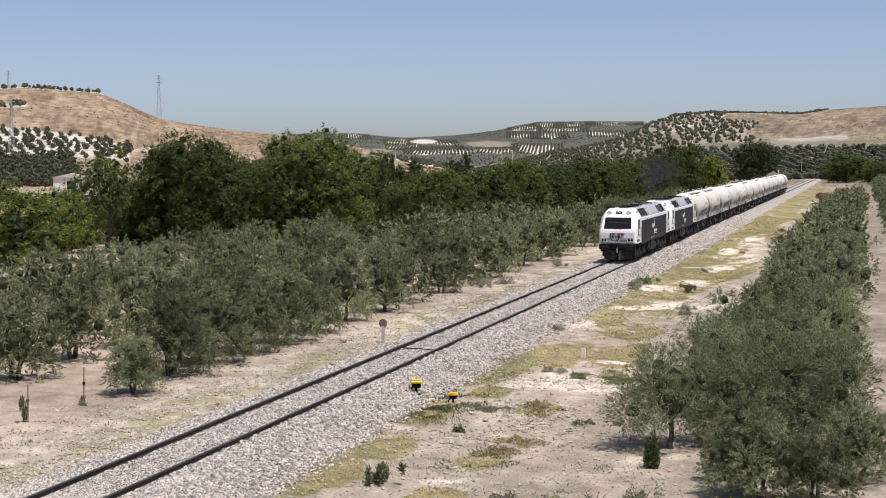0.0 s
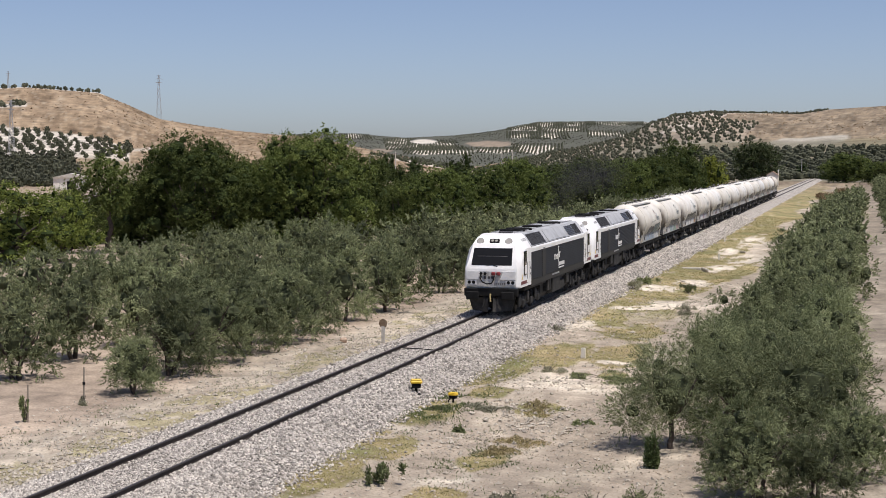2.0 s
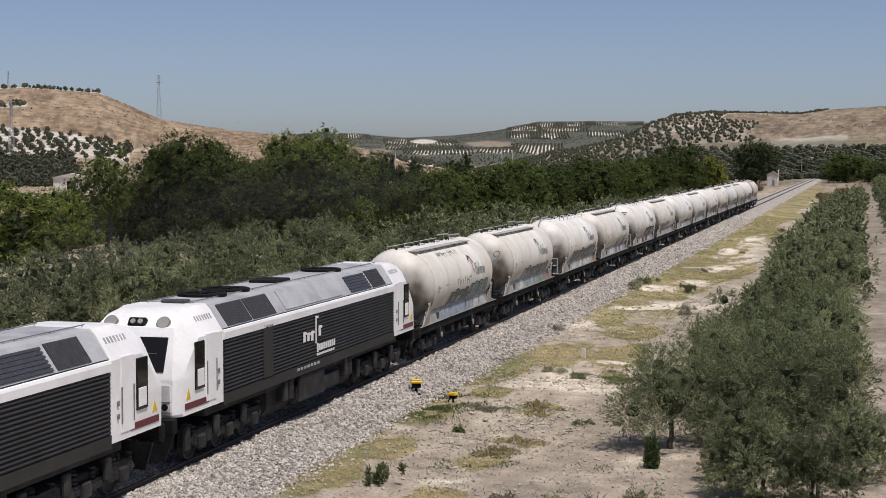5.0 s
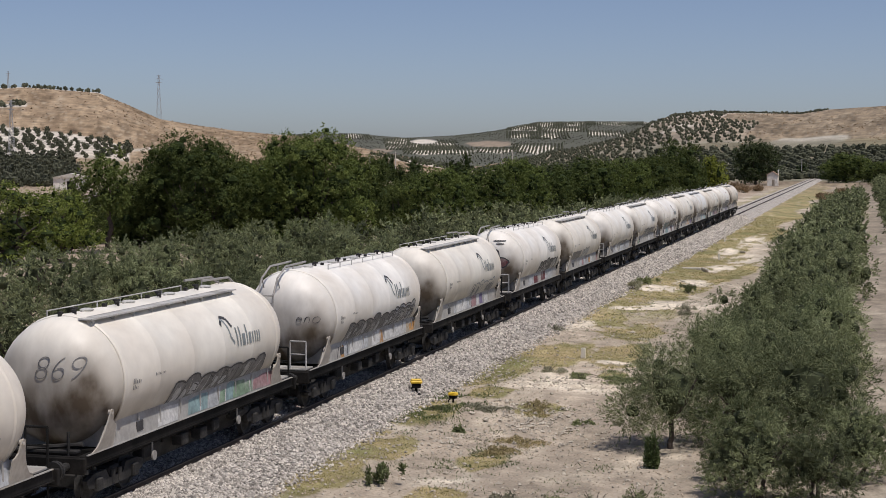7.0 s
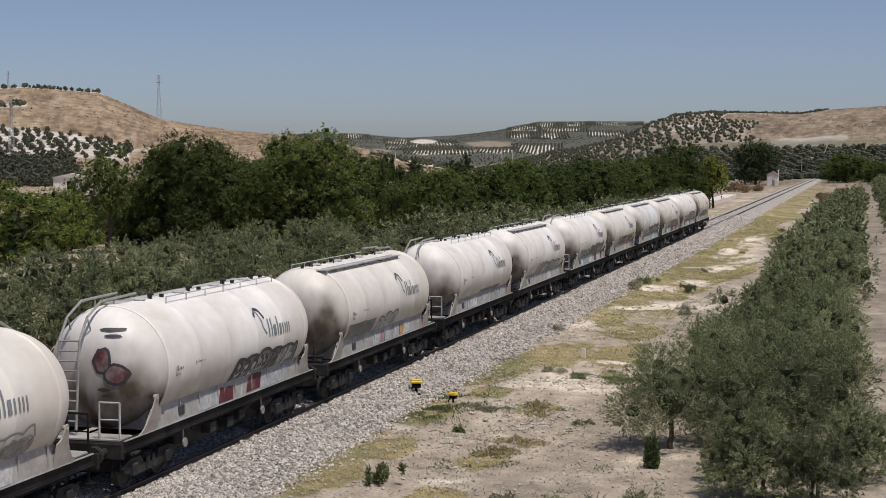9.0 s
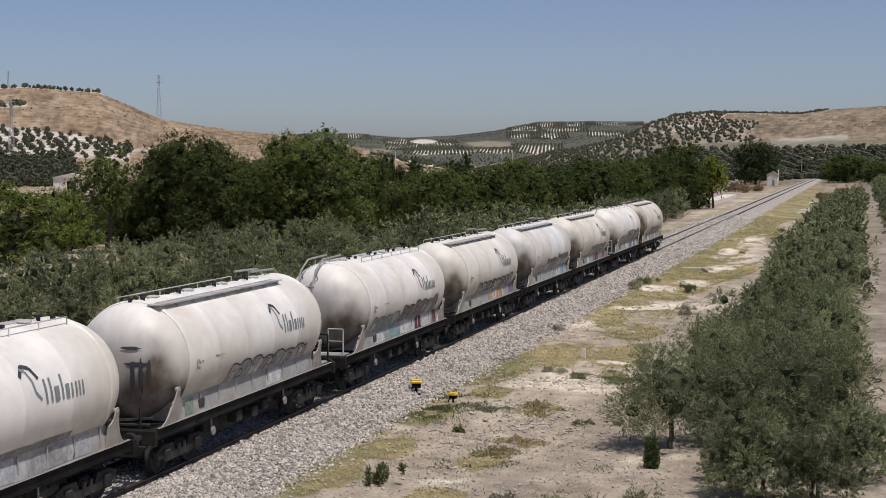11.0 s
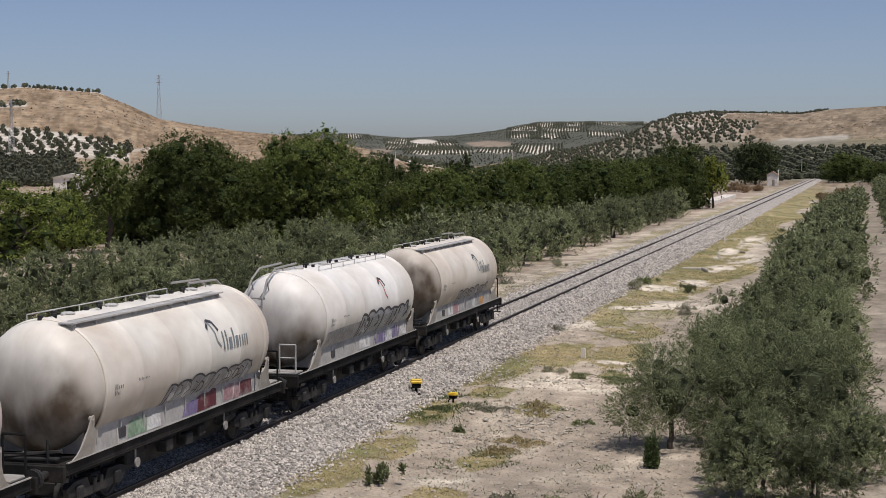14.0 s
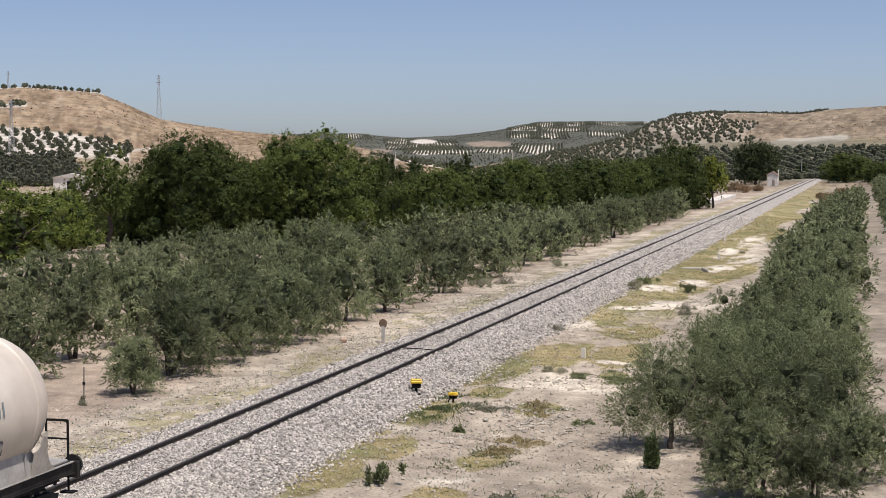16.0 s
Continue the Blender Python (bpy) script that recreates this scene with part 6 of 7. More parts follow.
    g = Geo().box(1.424, 1.82, 1.60, 0.02, 1.5, 0.16)
    d["stripe"] = g.mesh("stripe", MAROON)
    g = Geo().prism([(1.15, 1.78), (1.42, 1.78), (1.285, 2.05)], 1.415, 1.43, "x")
    d["triangle"] = g.mesh("warning_triangle", YELLOW)
    d["handrail"] = Geo().tube((1.455, 0, 1.75), (1.455, 0, 2.6), 0.016, 6).mesh("door_handrail", STEEL)
    d["plate"] = Geo().box(1.44, 3.22, 0, 0.03, 0.1, 0.12, 0.01).mesh("side_plate", STEEL)
    d["cab_number"] = []
    for i in range(7):
        p = Vector((1.42, 0, 3.25)) + Vector((-0.62, 0, 1.0)) * 0.36
        y = 2.3 + i * 0.16
        q = quad_on((p.x, y, p.z), (p.x, y + 0.075, p.z), (p.x - 0.08, y + 0.075, p.z + 0.13), (p.x - 0.08, y, p.z + 0.13), 0.012)
        d["cab_number"].append(q.mesh("fleet_bar", ROOFGREY))
    # emblem and lettering bars on the louvres
    g = Geo()
    for i, (y, z0, z1) in enumerate(((9.5, 2.25, 2.55), (9.85, 2.25, 2.5), (10.2, 2.22, 2.52), (10.55, 2.1, 2.95), (10.9, 2.3, 2.62))):
        g.box(1.452, y, (z0 + z1) / 2, 0.014, 0.2 if i != 3 else 0.09, z1 - z0)
        g.box(1.453, y + 0.08, z1 - 0.05, 0.016, 0.26, 0.07)
    for i in range(9):
        g.box(1.452, 10.7 + i * 0.2, 1.95, 0.014, 0.13, 0.2 if i else 0.28)
        g.box(1.452, 10.7 + i * 0.19, 1.74, 0.014, 0.13, 0.07)
    d["side_bars"] = g.mesh("side_lettering", WHITE)
    g = Geo()
    for i in range(7):
        g.box(1.436, 9.0 + i * 0.3, 1.48, 0.014, 0.2, 0.08)
    d["sill_bars"] = g.mesh("sill_lettering", ROOFGREY)
    # buffer beam, plough, coupling
    g = Geo()
    g.box(0, 0.66, 1.18, 2.7, 0.3, 0.4, 0.04)
    g.box(0, 0.7, 0.85, 0.5, 0.2, 0.4, 0.04)
    d["blades"], d["buffers"] = [], []
    for s in (-1, 1):                       # two plough blades swept back from the middle, and the buffers
        q = Geo().add([(s * 0.12, 0.52, 0.9), (s * 1.2, 0.86, 0.95), (s * 0.98, 0.84, 0.27), (s * 0.12, 0.42, 0.2), (s * 0.12, 0.6, 0.9), (s * 1.2, 0.94, 0.95), (s * 0.98, 0.92, 0.27), (s * 0.12, 0.5, 0.2)], [(0, 1, 2, 3), (7, 6, 5, 4), (0, 4, 5, 1), (1, 5, 6, 2), (2, 6, 7, 3), (3, 7, 4, 0)])
        d["blades"].append(q.mesh("plough_blade", UNDER))
        q = Geo().box(s * 0.88, 0.34, 1.03, 0.66, 0.12, 0.42, 0.09).tube((s * 0.88, 0.38, 1.05), (s * 0.88, 0.7, 1.05), 0.13, 12)
        d["buffers"].append(q.mesh("buffer", BLACK))
    d["buffer_beam"] = g.mesh("buffer_beam", BLACK)
    g = Geo()
    g.path([(0, 0.6, 1.1), (0, 0.4, 1.05), (0.03, 0.36, 0.72)], 0.04)
    d["coupling"] = g.mesh("coupling", BRASSY)
    d["brake_hose"] = Geo().path([(0.35, 0.6, 0.95), (0.36, 0.5, 0.6), (0.3, 0.5, 0.45)], 0.03).mesh("brake_hose", UNDER)
    # fuel tank and three-axle bogie
    g = Geo()
    g.prism([(-1.1, 1.1), (-1.1, 0.55), (-0.9, 0.3), (0.9, 0.3), (1.1, 0.55), (1.1, 1.1)], 7.2, 15.1)
    g.prism([(-1.3, 0.95), (-1.3, 0.55), (-1.1, 0.38), (1.1, 0.38), (1.3, 0.55), (1.3, 0.95)], 9.2, 13.2)
    g.box(1.32, 10.4, 0.86, 0.12, 2.3, 0.78, 0.02)
    g.box(-1.32, 10.4, 0.86, 0.12, 2.3, 0.78, 0.02)
    for y in (8.2, 8.7, 13.9, 14.3):
        g.box(1.2, y, 0.95, 0.3, 0.35, 0.6, 0.03)
    g.box(0, LOCO / 2, 1.2, 2.5, 17.5, 0.2, 0.02)
    d["tanks"] = g.mesh("fuel_tank", UNDER)
    g = Geo()
    for s in (-1, 1):
        g.prism([(-2.5, 0.58), (-2.3, 0.8), (-1.3, 0.84), (-0.9, 0.66), (0.9, 0.66), (1.3, 0.84), (2.3, 0.8), (2.5, 0.58), (2.2, 0.42), (-2.2, 0.42)], s * 1.12 - 0.07, s * 1.12 + 0.07, "x")
        for a2 in (-1.85, 0, 1.85):
            g.box(s * 1.18, a2, 0.5, 0.2, 0.4, 0.36, 0.04)
            for e in (-0.42, 0.42):
                for k in range(5):
                    g.tube((s * 1.14, a2 + e, 0.5 + k * 0.1), (s * 1.14, a2 + e, 0.55 + k * 0.1), 0.085, 10)
        for e in (-0.95, 0.95):
            g.box(s * 1.25, e, 0.8, 0.12, 0.3, 0.5, 0.03)
        g.box(s * 1.2, -2.75, 0.7, 0.1, 0.3, 0.6, 0.02)
    g.box(0, 0, 0.75, 2.2, 3.2, 0.2, 0.03)
    g.box(0, 0, 0.5, 1.3, 4.8, 0.42, 0.05)
    d["bogie"] = g.mesh("locomotive_bogie", UNDER)
    return d


LOCO_MESH = loco_meshes()


def locomotive(label):
    w = thing("diesel_locomotive", label, "locomotive", group="locomotives")
    M = LOCO_MESH
    body = part("engine_room", M["body"], w, "charcoal louvred body side")
    turn = pose(0, LOCO + 0.3, 0, 0, 0, 180)
    for m in (pose(0, -0.3, 0), turn):
        cab = part("cab", M["cab"], w, "white-painted driving cab", m)
        part("windscreen", M["windscreen"], cab, "dark tinted windscreen")
        part("wiper", M["wiper"], cab)
        part("sun_blind", M["blind"], cab)
        for x in (-0.72, 0.72):
            part("lamp_rim", M["lamp_rim"], cab, at=pose(x, 0, 0))
            part("lamp_lens", M["lamp_lens"], cab, at=pose(x, 0, 0))
        for x in (-0.1, 0.1):
            part("marker_lens", M["marker_lens"], cab, at=pose(x, 0, 0))
        for x in (0.12, 0.38):
            part("hose_socket", M["socket"], cab, "red hose socket", at=pose(x, 0, 0))
        part("marker_lamp_box", M["marker_box"], cab)
        part("nose_apron", M["apron"], cab, "grimy silver-grey nose apron")
        part("nose_panel", M["nose_panel"], cab)
        part("nose_panel", M["nose_panel"], cab, at=Matrix.Diagonal((-1, 1, 1, 1)))
        for x in (-1.10, -0.88, 0.88, 1.10):
            part("nose_lamp", M["nose_lamp"], cab, at=pose(x, 0, 0))
        part("jumper_hose", M["hoses"], cab)
        for bar in M["nose_bars"]:
            part("nose_letter", bar, cab)
        for side in (1, -1):
            mm = Matrix.Diagonal((side, 1, 1, 1))
            part("cab_door", M["cab_door"], cab, at=mm)
            part("cab_window", M["cab_window"], cab, at=mm)
            part("lower_pane", M["window_pane"], cab, at=mm)
            part("stripe", M["stripe"], cab, "maroon stripe", at=mm)
            part("warning_triangle", M["triangle"], cab, "yellow warning triangle", at=mm)
            for y in (2.44, 3.05):
                part("door_handrail", M["handrail"], cab, at=mm @ pose(0, y, 0))
            for z in (1.95, 2.25):
                part("side_plate", M["plate"], cab, at=mm @ pose(0, 0, z))
            for bar in M["cab_number"]:
                part("fleet_bar", bar, cab, at=mm)
        beam = part("buffer_beam", M["buffer_beam"], w, "black buffer beam with snow plough", m)
        part("coupling", M["coupling"], beam, "ochre screw coupling")
        for piece in M["blades"]:
            part("plough_blade", piece, beam)
        for piece in M["buffers"]:
            part("buffer", piece, beam)
        part("brake_hose", M["brake_hose"], beam)
        part("brake_hose", M["brake_hose"], beam, at=pose(-0.7, 0, 0))
    for side in (1, -1):
        mm = Matrix.Diagonal((side, 1, 1, 1))
        part("louvres", M["louvres"], body, at=mm)
        part("eave_band", M["eave"], body, "white band along the eave", at=mm)
        part("side_door", M["side_door"], body, at=mm)
        part("sill_beam", M["sill"], body, at=mm)
        for grille in M["grilles"]:
            part("roof_grille", grille, body, "dark mesh roof grille", at=mm)
        part("roof_slats", M["slats"], body, at=mm)
        part("side_lettering", M["side_bars"], body, at=mm)
        part("sill_lettering", M["sill_bars"], body, at=mm)
        part("roof_panel", M["roof"], body, "light grey sloping roof panels", at=Matrix.Diagonal((side, 1, 0.9995 if side < 0 else 1, 1)))
    for y in (5.2, 6.9, 15.2):
        part("roof_fan", M["fan"], body, at=pose(0, y, 0))
    part("silencer", M["silencer"], body)
    part("horn_box", M["horn_box"], body)
    part("roof_rail", M["roof_rail"], body)
    part("fuel_tank", M["tanks"], w)
    for y in (4.1, LOCO - 4.1):
        add_bogie(w, y, (-1.85, 0, 1.85), M["bogie"])
    return w


LOCO_FRONT = -49.44                        # where the leading buffers stand at eight seconds
VEHICLES = []
VEHICLES.append((locomotive("white and charcoal leading diesel locomotive with raked cab"), LOCO_FRONT))
VEHICLES.append((locomotive("white and charcoal second diesel locomotive coupled behind"), LOCO_FRONT + LOCO))


def exhaust_smoke():
    """Thin dark exhaust over the locomotives: puffs of loose specks of soot."""
    soot_dark = surface("soot_specks", (0.05, 0.05, 0.053), 0.95, var=0.1, scale=1.0, fine=4.0, bump=0.0)
    ob = thing("exhaust_smoke", "faint dark exhaust smoke drifting above the locomotives", "smoke")
    rs = np.random.RandomState(3)
    for x, y, z, r, n in ((0, 17.5, 4.9, 0.5, 900), (-0.3, 21.5, 5.6, 0.9, 3000), (-0.8, 27.0, 6.2, 1.3, 7000), (-1.4, 34.0, 6.5, 1.4, 11000), (-2.0, 42.0, 6.6, 1.5, 14000), (-2.6, 51.0, 6.6, 1.6, 12000), (-3.0, 60.0, 6.5, 1.7, 7000)):
        c = np.array([x, y, z]) + rs.normal(size=(n, 3)) * np.array([0.55, 1.5, 0.5]) * r
        a, b = rs.normal(size=(n, 3)), rs.normal(size=(n, 3))
        a /= np.linalg.norm(a, axis=1)[:, None] / 0.014
        b /= np.linalg.norm(b, axis=1)[:, None] / 0.014
        v = np.stack([c - a, c - b, c + a, c + b], 1).reshape(-1, 3)
        part("puff", quad_mesh("puff", v, np.arange(4 * n).reshape(n, 4), [soot_dark]), ob)
    return ob


VEHICLES.append((exhaust_smoke(), LOCO_FRONT))
FIRST_WAGON = LOCO_FRONT + 2 * LOCO + WAGON / 2 + 0.1
CREAM, BUFF, PALE, COOL = (0.79, 0.765, 0.69), (0.74, 0.69, 0.60), (0.85, 0.835, 0.785), (0.77, 0.78, 0.765)
GR1, GR2 = (0.66, 0.61, 0.53), (0.55, 0.48, 0.40)
FLEET = [(CREAM, GR1, False, 2, ""), (CREAM, GR1, False, 1, "869"), (PALE, GR1, True, 1, "eno"), (CREAM, GR1, False, 1, ""), (PALE, GR1, True, 1, ""), (CREAM, GR1, False, 1, ""), (PALE, GR1, True, 1, ""),
         (PALE, GR1, False, 1, ""), (PALE, GR1, True, 2, ""), (CREAM, GR1, False, 1, ""), (COOL, GR2, False, 0, ""), (CREAM, GR2, False, 1, ""), (PALE, GR1, True, 3, ""), (BUFF, GR2, False, 1, "")]
for i, (tone, grime, ladder, logo, tag) in enumerate(FLEET[:14]):
    VEHICLES.append((tank_wagon(i, tone, grime, ladder, 700 + i, logo, tag), FIRST_WAGON + i * WAGON))



# ---- low plants, stones and small things beside the line ----
def blades(name, rs, xx, yy, height, width, lean, material):
    """Grass: one narrow blade at every point."""
    n = len(xx)
    zz = ground_z(xx, yy)
    d = np.stack([rs.normal(size=n) * lean, rs.normal(size=n) * lean, np.ones(n)], 1)
    d /= np.linalg.norm(d, axis=1)[:, None]
    t = rs.uniform(0, 6.283, n)
    b = np.stack([np.cos(t), np.sin(t), np.zeros(n)], 1)
    h = (height * rs.uniform(0.5, 1.4, n))[:, None]
    w = (width * rs.uniform(0.6, 1.4, n))[:, None]
    p = np.stack([xx, yy, zz - 0.01], 1)
    v = np.stack([p - b * w / 2, p + b * w / 2, p + d * h + b * w * 0.15, p + d * h - b * w * 0.15], 1).reshape(-1, 3)
    return quad_mesh(name, v, np.arange(4 * n).reshape(n, 4), [material])


CLOD = surface("earth_clods", (0.36, 0.30, 0.23), 0.95, var=0.2, scale=3.0, fine=20.0, bump=0.3, island=0.4)


def scatter_ground_cover():
    rs = np.random.RandomState(31)
    for lo, hi, n, h, w in ((34, 75, 360000, 0.036, 0.022), (75, 240, 130000, 0.05, 0.06)):
        xx = rs.uniform(-7.5, 10.2, n)
        yy = lo + (hi - lo) * rs.rand(n) ** 1.3
        g = grass_mask(xx, yy)
        k = (rs.rand(n) < g * np.where(xx > 0, 0.9, 0.5)) & (np.abs(xx) > 2.9)
        for side, mm, lab in ((xx > 0, GRASS, "short dry yellow-green grass in patches"), (xx < 0, STRAW, "flattened straw-coloured grass and litter")):
            q = k & side
            thing("grass", lab, "grass", data=blades("grass", rs, xx[q], yy[q], h, w, 0.6 if mm is GRASS else 1.2, mm), kind="stuff")
    # scattered weeds among stones
    n = 16000
    cx, cy = rs.uniform(-7.8, 10.8, 700), 35 + 70 * rs.rand(700) ** 1.2
    k = rs.randint(0, 700, n)
    xx, yy = cx[k] + rs.normal(size=n) * 0.16, cy[k] + rs.normal(size=n) * 0.25
    far_foot = rs.rand(n) < 0.3
    xx = np.where(far_foot, -4.2 + rs.normal(size=n) * 0.5, xx)
    yy = np.where(far_foot, 50 + 75 * rs.rand(n) + 0 * yy, yy)
    m = 9000                                 # a weedy strip at the foot of the ballast, and one on the bare bank
    wx, wy = np.append(rs.normal(3.7, 0.75, m), rs.normal(6.9, 0.6, m // 3)), np.append(rs.normal(52.8, 2.2, m), rs.normal(44.6, 1.1, m // 3))
    keep = (fbm(wx * 1.5, wy * 1.1, 93, 4) > 0.5) & (wx > 2.75)
    xx, yy, far_foot = np.append(xx, wx[keep]), np.append(yy, wy[keep]), np.append(far_foot, np.zeros(int(keep.sum()), bool))
    ok = ((np.abs(xx) > 3.0) | (np.arange(len(xx)) >= n)) & (~far_foot | (fbm(xx * 0.5, yy * 0.25, 91, 3) > 0.52))
    thing("weeds", "sparse grey-green weeds on bare ground", "weeds", data=blades("weeds", rs, xx[ok], yy[ok], 0.08, 0.03, 0.9, WEED), kind="stuff")
    # pebbles on bare ground
    n = 22000
    xx, yy = rs.uniform(-9, 13.5, n), 34 + 80 * rs.rand(n) ** 1.7
    ok = (np.abs(xx) > 2.8)
    xx, yy = xx[ok], yy[ok]
    sz = 0.014 + 0.075 * rs.rand(len(xx)) ** 5
    for cx, cy, sx, sy, m in ((7.3, 51.2, 0.7, 1.4, 420), (5.6, 47.0, 0.7, 1.3, 220), (6.6, 53.6, 0.9, 1.0, 260), (8.5, 49.6, 1.0, 1.5, 200), (5.0, 60.5, 1.2, 1.0, 160)):
        xx, yy = np.append(xx, cx + rs.normal(size=m) * sx), np.append(yy, cy + rs.normal(size=m) * sy)
        sz = np.append(sz, 0.02 + 0.09 * rs.rand(m) ** 3)
    m = 9000                                 # a strewn band at the far foot of the ballast
    bx, by = -3.1 - np.abs(rs.normal(size=m)) * 1.7, 36 + 90 * rs.rand(m) ** 1.4
    ok = fbm(bx * 0.6, by * 0.35, 92, 3) > 0.45
    xx, yy, sz = np.append(xx, bx[ok]), np.append(yy, by[ok]), np.append(sz, 0.022 + 0.07 * rs.rand(int(ok.sum())) ** 3)
    me = rubble("pebbles", xx, yy, ground_z(xx, yy) + sz * 0.3, sz, ROCK, rs)
    n = 14000
    xx, yy = rs.uniform(2.9, 14.5, n), 34 + 55 * rs.rand(n) ** 1.3
    me2 = rubble("clods", xx, yy, ground_z(xx, yy) + 0.005, 0.015 + 0.035 * rs.rand(n) ** 3, CLOD, rs)
    thing("clods", "dry crumbs of brown earth", "earth", data=me2, kind="stuff")
    thing("pebbles", "pale pebbles strewn over dry earth", "pebbles", data=me, kind="stuff")


scatter_ground_cover()


def hill_tufts():
    """Clumps of dry grass on the bare slopes."""
    rs = np.random.RandomState(77)
    n = 5000
    u = np.where(rs.rand(n) < 0.6, rs.uniform(-0.30, -0.02, n), rs.uniform(0.13, 0.30, n))
    r = np.where(u < 0, rs.uniform(600, 1240, n), rs.uniform(960, 1480, n))
    side, ahead = r * np.sin(u), r * np.cos(u)
    X = EYE.x + math.cos(YAW) * side - math.sin(YAW) * ahead
    Y = EYE.y + math.sin(YAW) * side + math.cos(YAW) * ahead
    thick = fbm(X / 60, Y / 60, 78, 4)
    ok = (grove_mask(X, Y) < 0.5) & ~((u > 0.19) & (u < 0.26) & (r > 935) & (r < 1080)) & (rs.rand(n) < np.clip((thick - 0.3) * 2.6, 0.1, 1))
    X, Y = X[ok], Y[ok]
    sz = 0.35 + 0.75 * rs.rand(len(X)) ** 2
    thing("dry_hill_grass", "clumps of dry brown grass on the bare slopes", "grass", data=rubble("dry_hill_grass", X, Y, ground_z(X, Y) + 0.15, sz, HILLGRASS, rs), kind="stuff")


HILLGRASS = surface("dry_hill_grass", (0.27, 0.2, 0.13), 0.95, var=0.2, scale=0.3, fine=2.0, bump=0.0, island=0.3)
hill_tufts()


def rock(x, y, s, seed):
    rs = np.random.RandomState(seed)
    b = bmesh.new()
    bmesh.ops.create_icosphere(b, subdivisions=1, radius=1)
    for v in b.verts:
        v.co *= rs.uniform(0.62, 1.2)
        v.co.x *= 1.25
        v.co.z *= 0.5
    s *= 0.75
    bmesh.ops.scale(b, vec=(s, s, s), verts=b.verts)
    me = bpy.data.meshes.new("rock")
    b.to_mesh(me)
    b.free()
    me.materials.append(ROCK)
    thing("rock", "pale weathered lump of rock on bare earth", "rock", pose(x, y, float(ground_z(x, y)) + s * 0.3, 0, 0, rs.uniform(0, 360)), me, group="rocks beside the line")


for i, (x, y, s) in enumerate(((5.9, 54.3, 0.14), (6.2, 54.6, 0.11), (6.0, 53.7, 0.16), (6.6, 52.6, 0.12), (5.4, 52.2, 0.12), (5.8, 50.6, 0.18), (5.2, 51.2, 0.14), (6.2, 50.9, 0.13), (7.3, 50.6, 0.16), (7.5, 51.6, 0.14), (6.9, 51.2, 0.12), (7.1, 49.9, 0.13), (5.6, 46.6, 0.12), (5.3, 47.4, 0.1), (7.3, 53.4, 0.10), (6.9, 55.2, 0.13), (4.7, 49.0, 0.10),
                               (6.6, 79.5, 0.2), (5.6, 112.0, 0.25), (9.1, 57.6, 0.08), (8.3, 49.5, 0.08), (-5.2, 68.6, 0.16), (-6.3, 66.2, 0.12), (-4.6, 61.0, 0.12), (-6.1, 52.2, 0.1), (7.0, 150.0, 0.4), (-6.5, 47.6, 0.1), (4.4, 54.6, 0.07))):
    rock(x, y, s, 60 + i)


def bush(x, y, h, spread, material, seed, label, n=700, length=0.12, width=0.035, name="bush"):
    rs = np.random.RandomState(seed)
    lobes = [(rs.normal() * 0.5 * spread, rs.normal() * 0.6 * spread, h * rs.uniform(0.15, 0.65), spread * rs.uniform(0.18, 0.42), spread * rs.uniform(0.18, 0.42), h * rs.uniform(0.2, 0.36)) for _ in range(9)]
    if h > 1.0:                              # upright shoots from one stool
        lobes = [(0.35 * a, 0.35 * b, c, 0.75 * d, 0.75 * e, f) for a, b, c, d, e, f in lobes] + [(0, 0, h * 0.45, spread * 0.45, spread * 0.45, h * 0.45)]
    ob = thing(name, label, "plant", pose(x, y, float(ground_z(x, y))), group="low plants")
    g = Geo()
    for i in range(5):
        t = i * 1.3
        limb(g, (0.03 * math.cos(t), 0.03 * math.sin(t), -0.05), (spread * 0.5 * math.cos(t), spread * 0.5 * math.sin(t), h * 0.7), 0.02, 0.006, rs, n=2, sides=4)
    part("stems", g.mesh("stems", BARK), ob)
    if h < 0.6:                              # a low, ragged patch
        cl = rs.normal(size=(7, 2)) * spread * 0.45
        k = rs.randint(0, 7, n)
        d = rs.normal(size=(n, 2)) * spread * 0.2
        c = np.concatenate([cl[k] + d, (h * rs.rand(n) * rs.uniform(0.4, 1.0, 7)[k] * np.exp(-(d ** 2).sum(1) / (0.3 * spread) ** 2))[:, None]], 1)
        a = rs.normal(size=(n, 3)) * np.array([0.7, 0.7, 0.4]) + np.array([0, 0, 0.6])
        a /= np.linalg.norm(a, axis=1)[:, None]
        b = np.cross(a, rs.normal(size=(n, 3)))
        b /= np.linalg.norm(b, axis=1)[:, None]
        le, wi = (0.6 * length * rs.uniform(0.6, 1.4, n))[:, None], (0.8 * width * rs.uniform(0.6, 1.4, n))[:, None]
        v, f = np.stack([c - a * le * 0.4, c + b * wi * 0.5, c + a * le * 0.6, c - b * wi * 0.5], 1).reshape(-1, 3), np.arange(4 * n).reshape(n, 4)
    else:
        v, f = leaf_quads(rs, lobes, n, length, width, upright=0.8, shell=(0.2, 1.1))
    part("foliage", quad_mesh("foliage", v, f, [material]), ob)


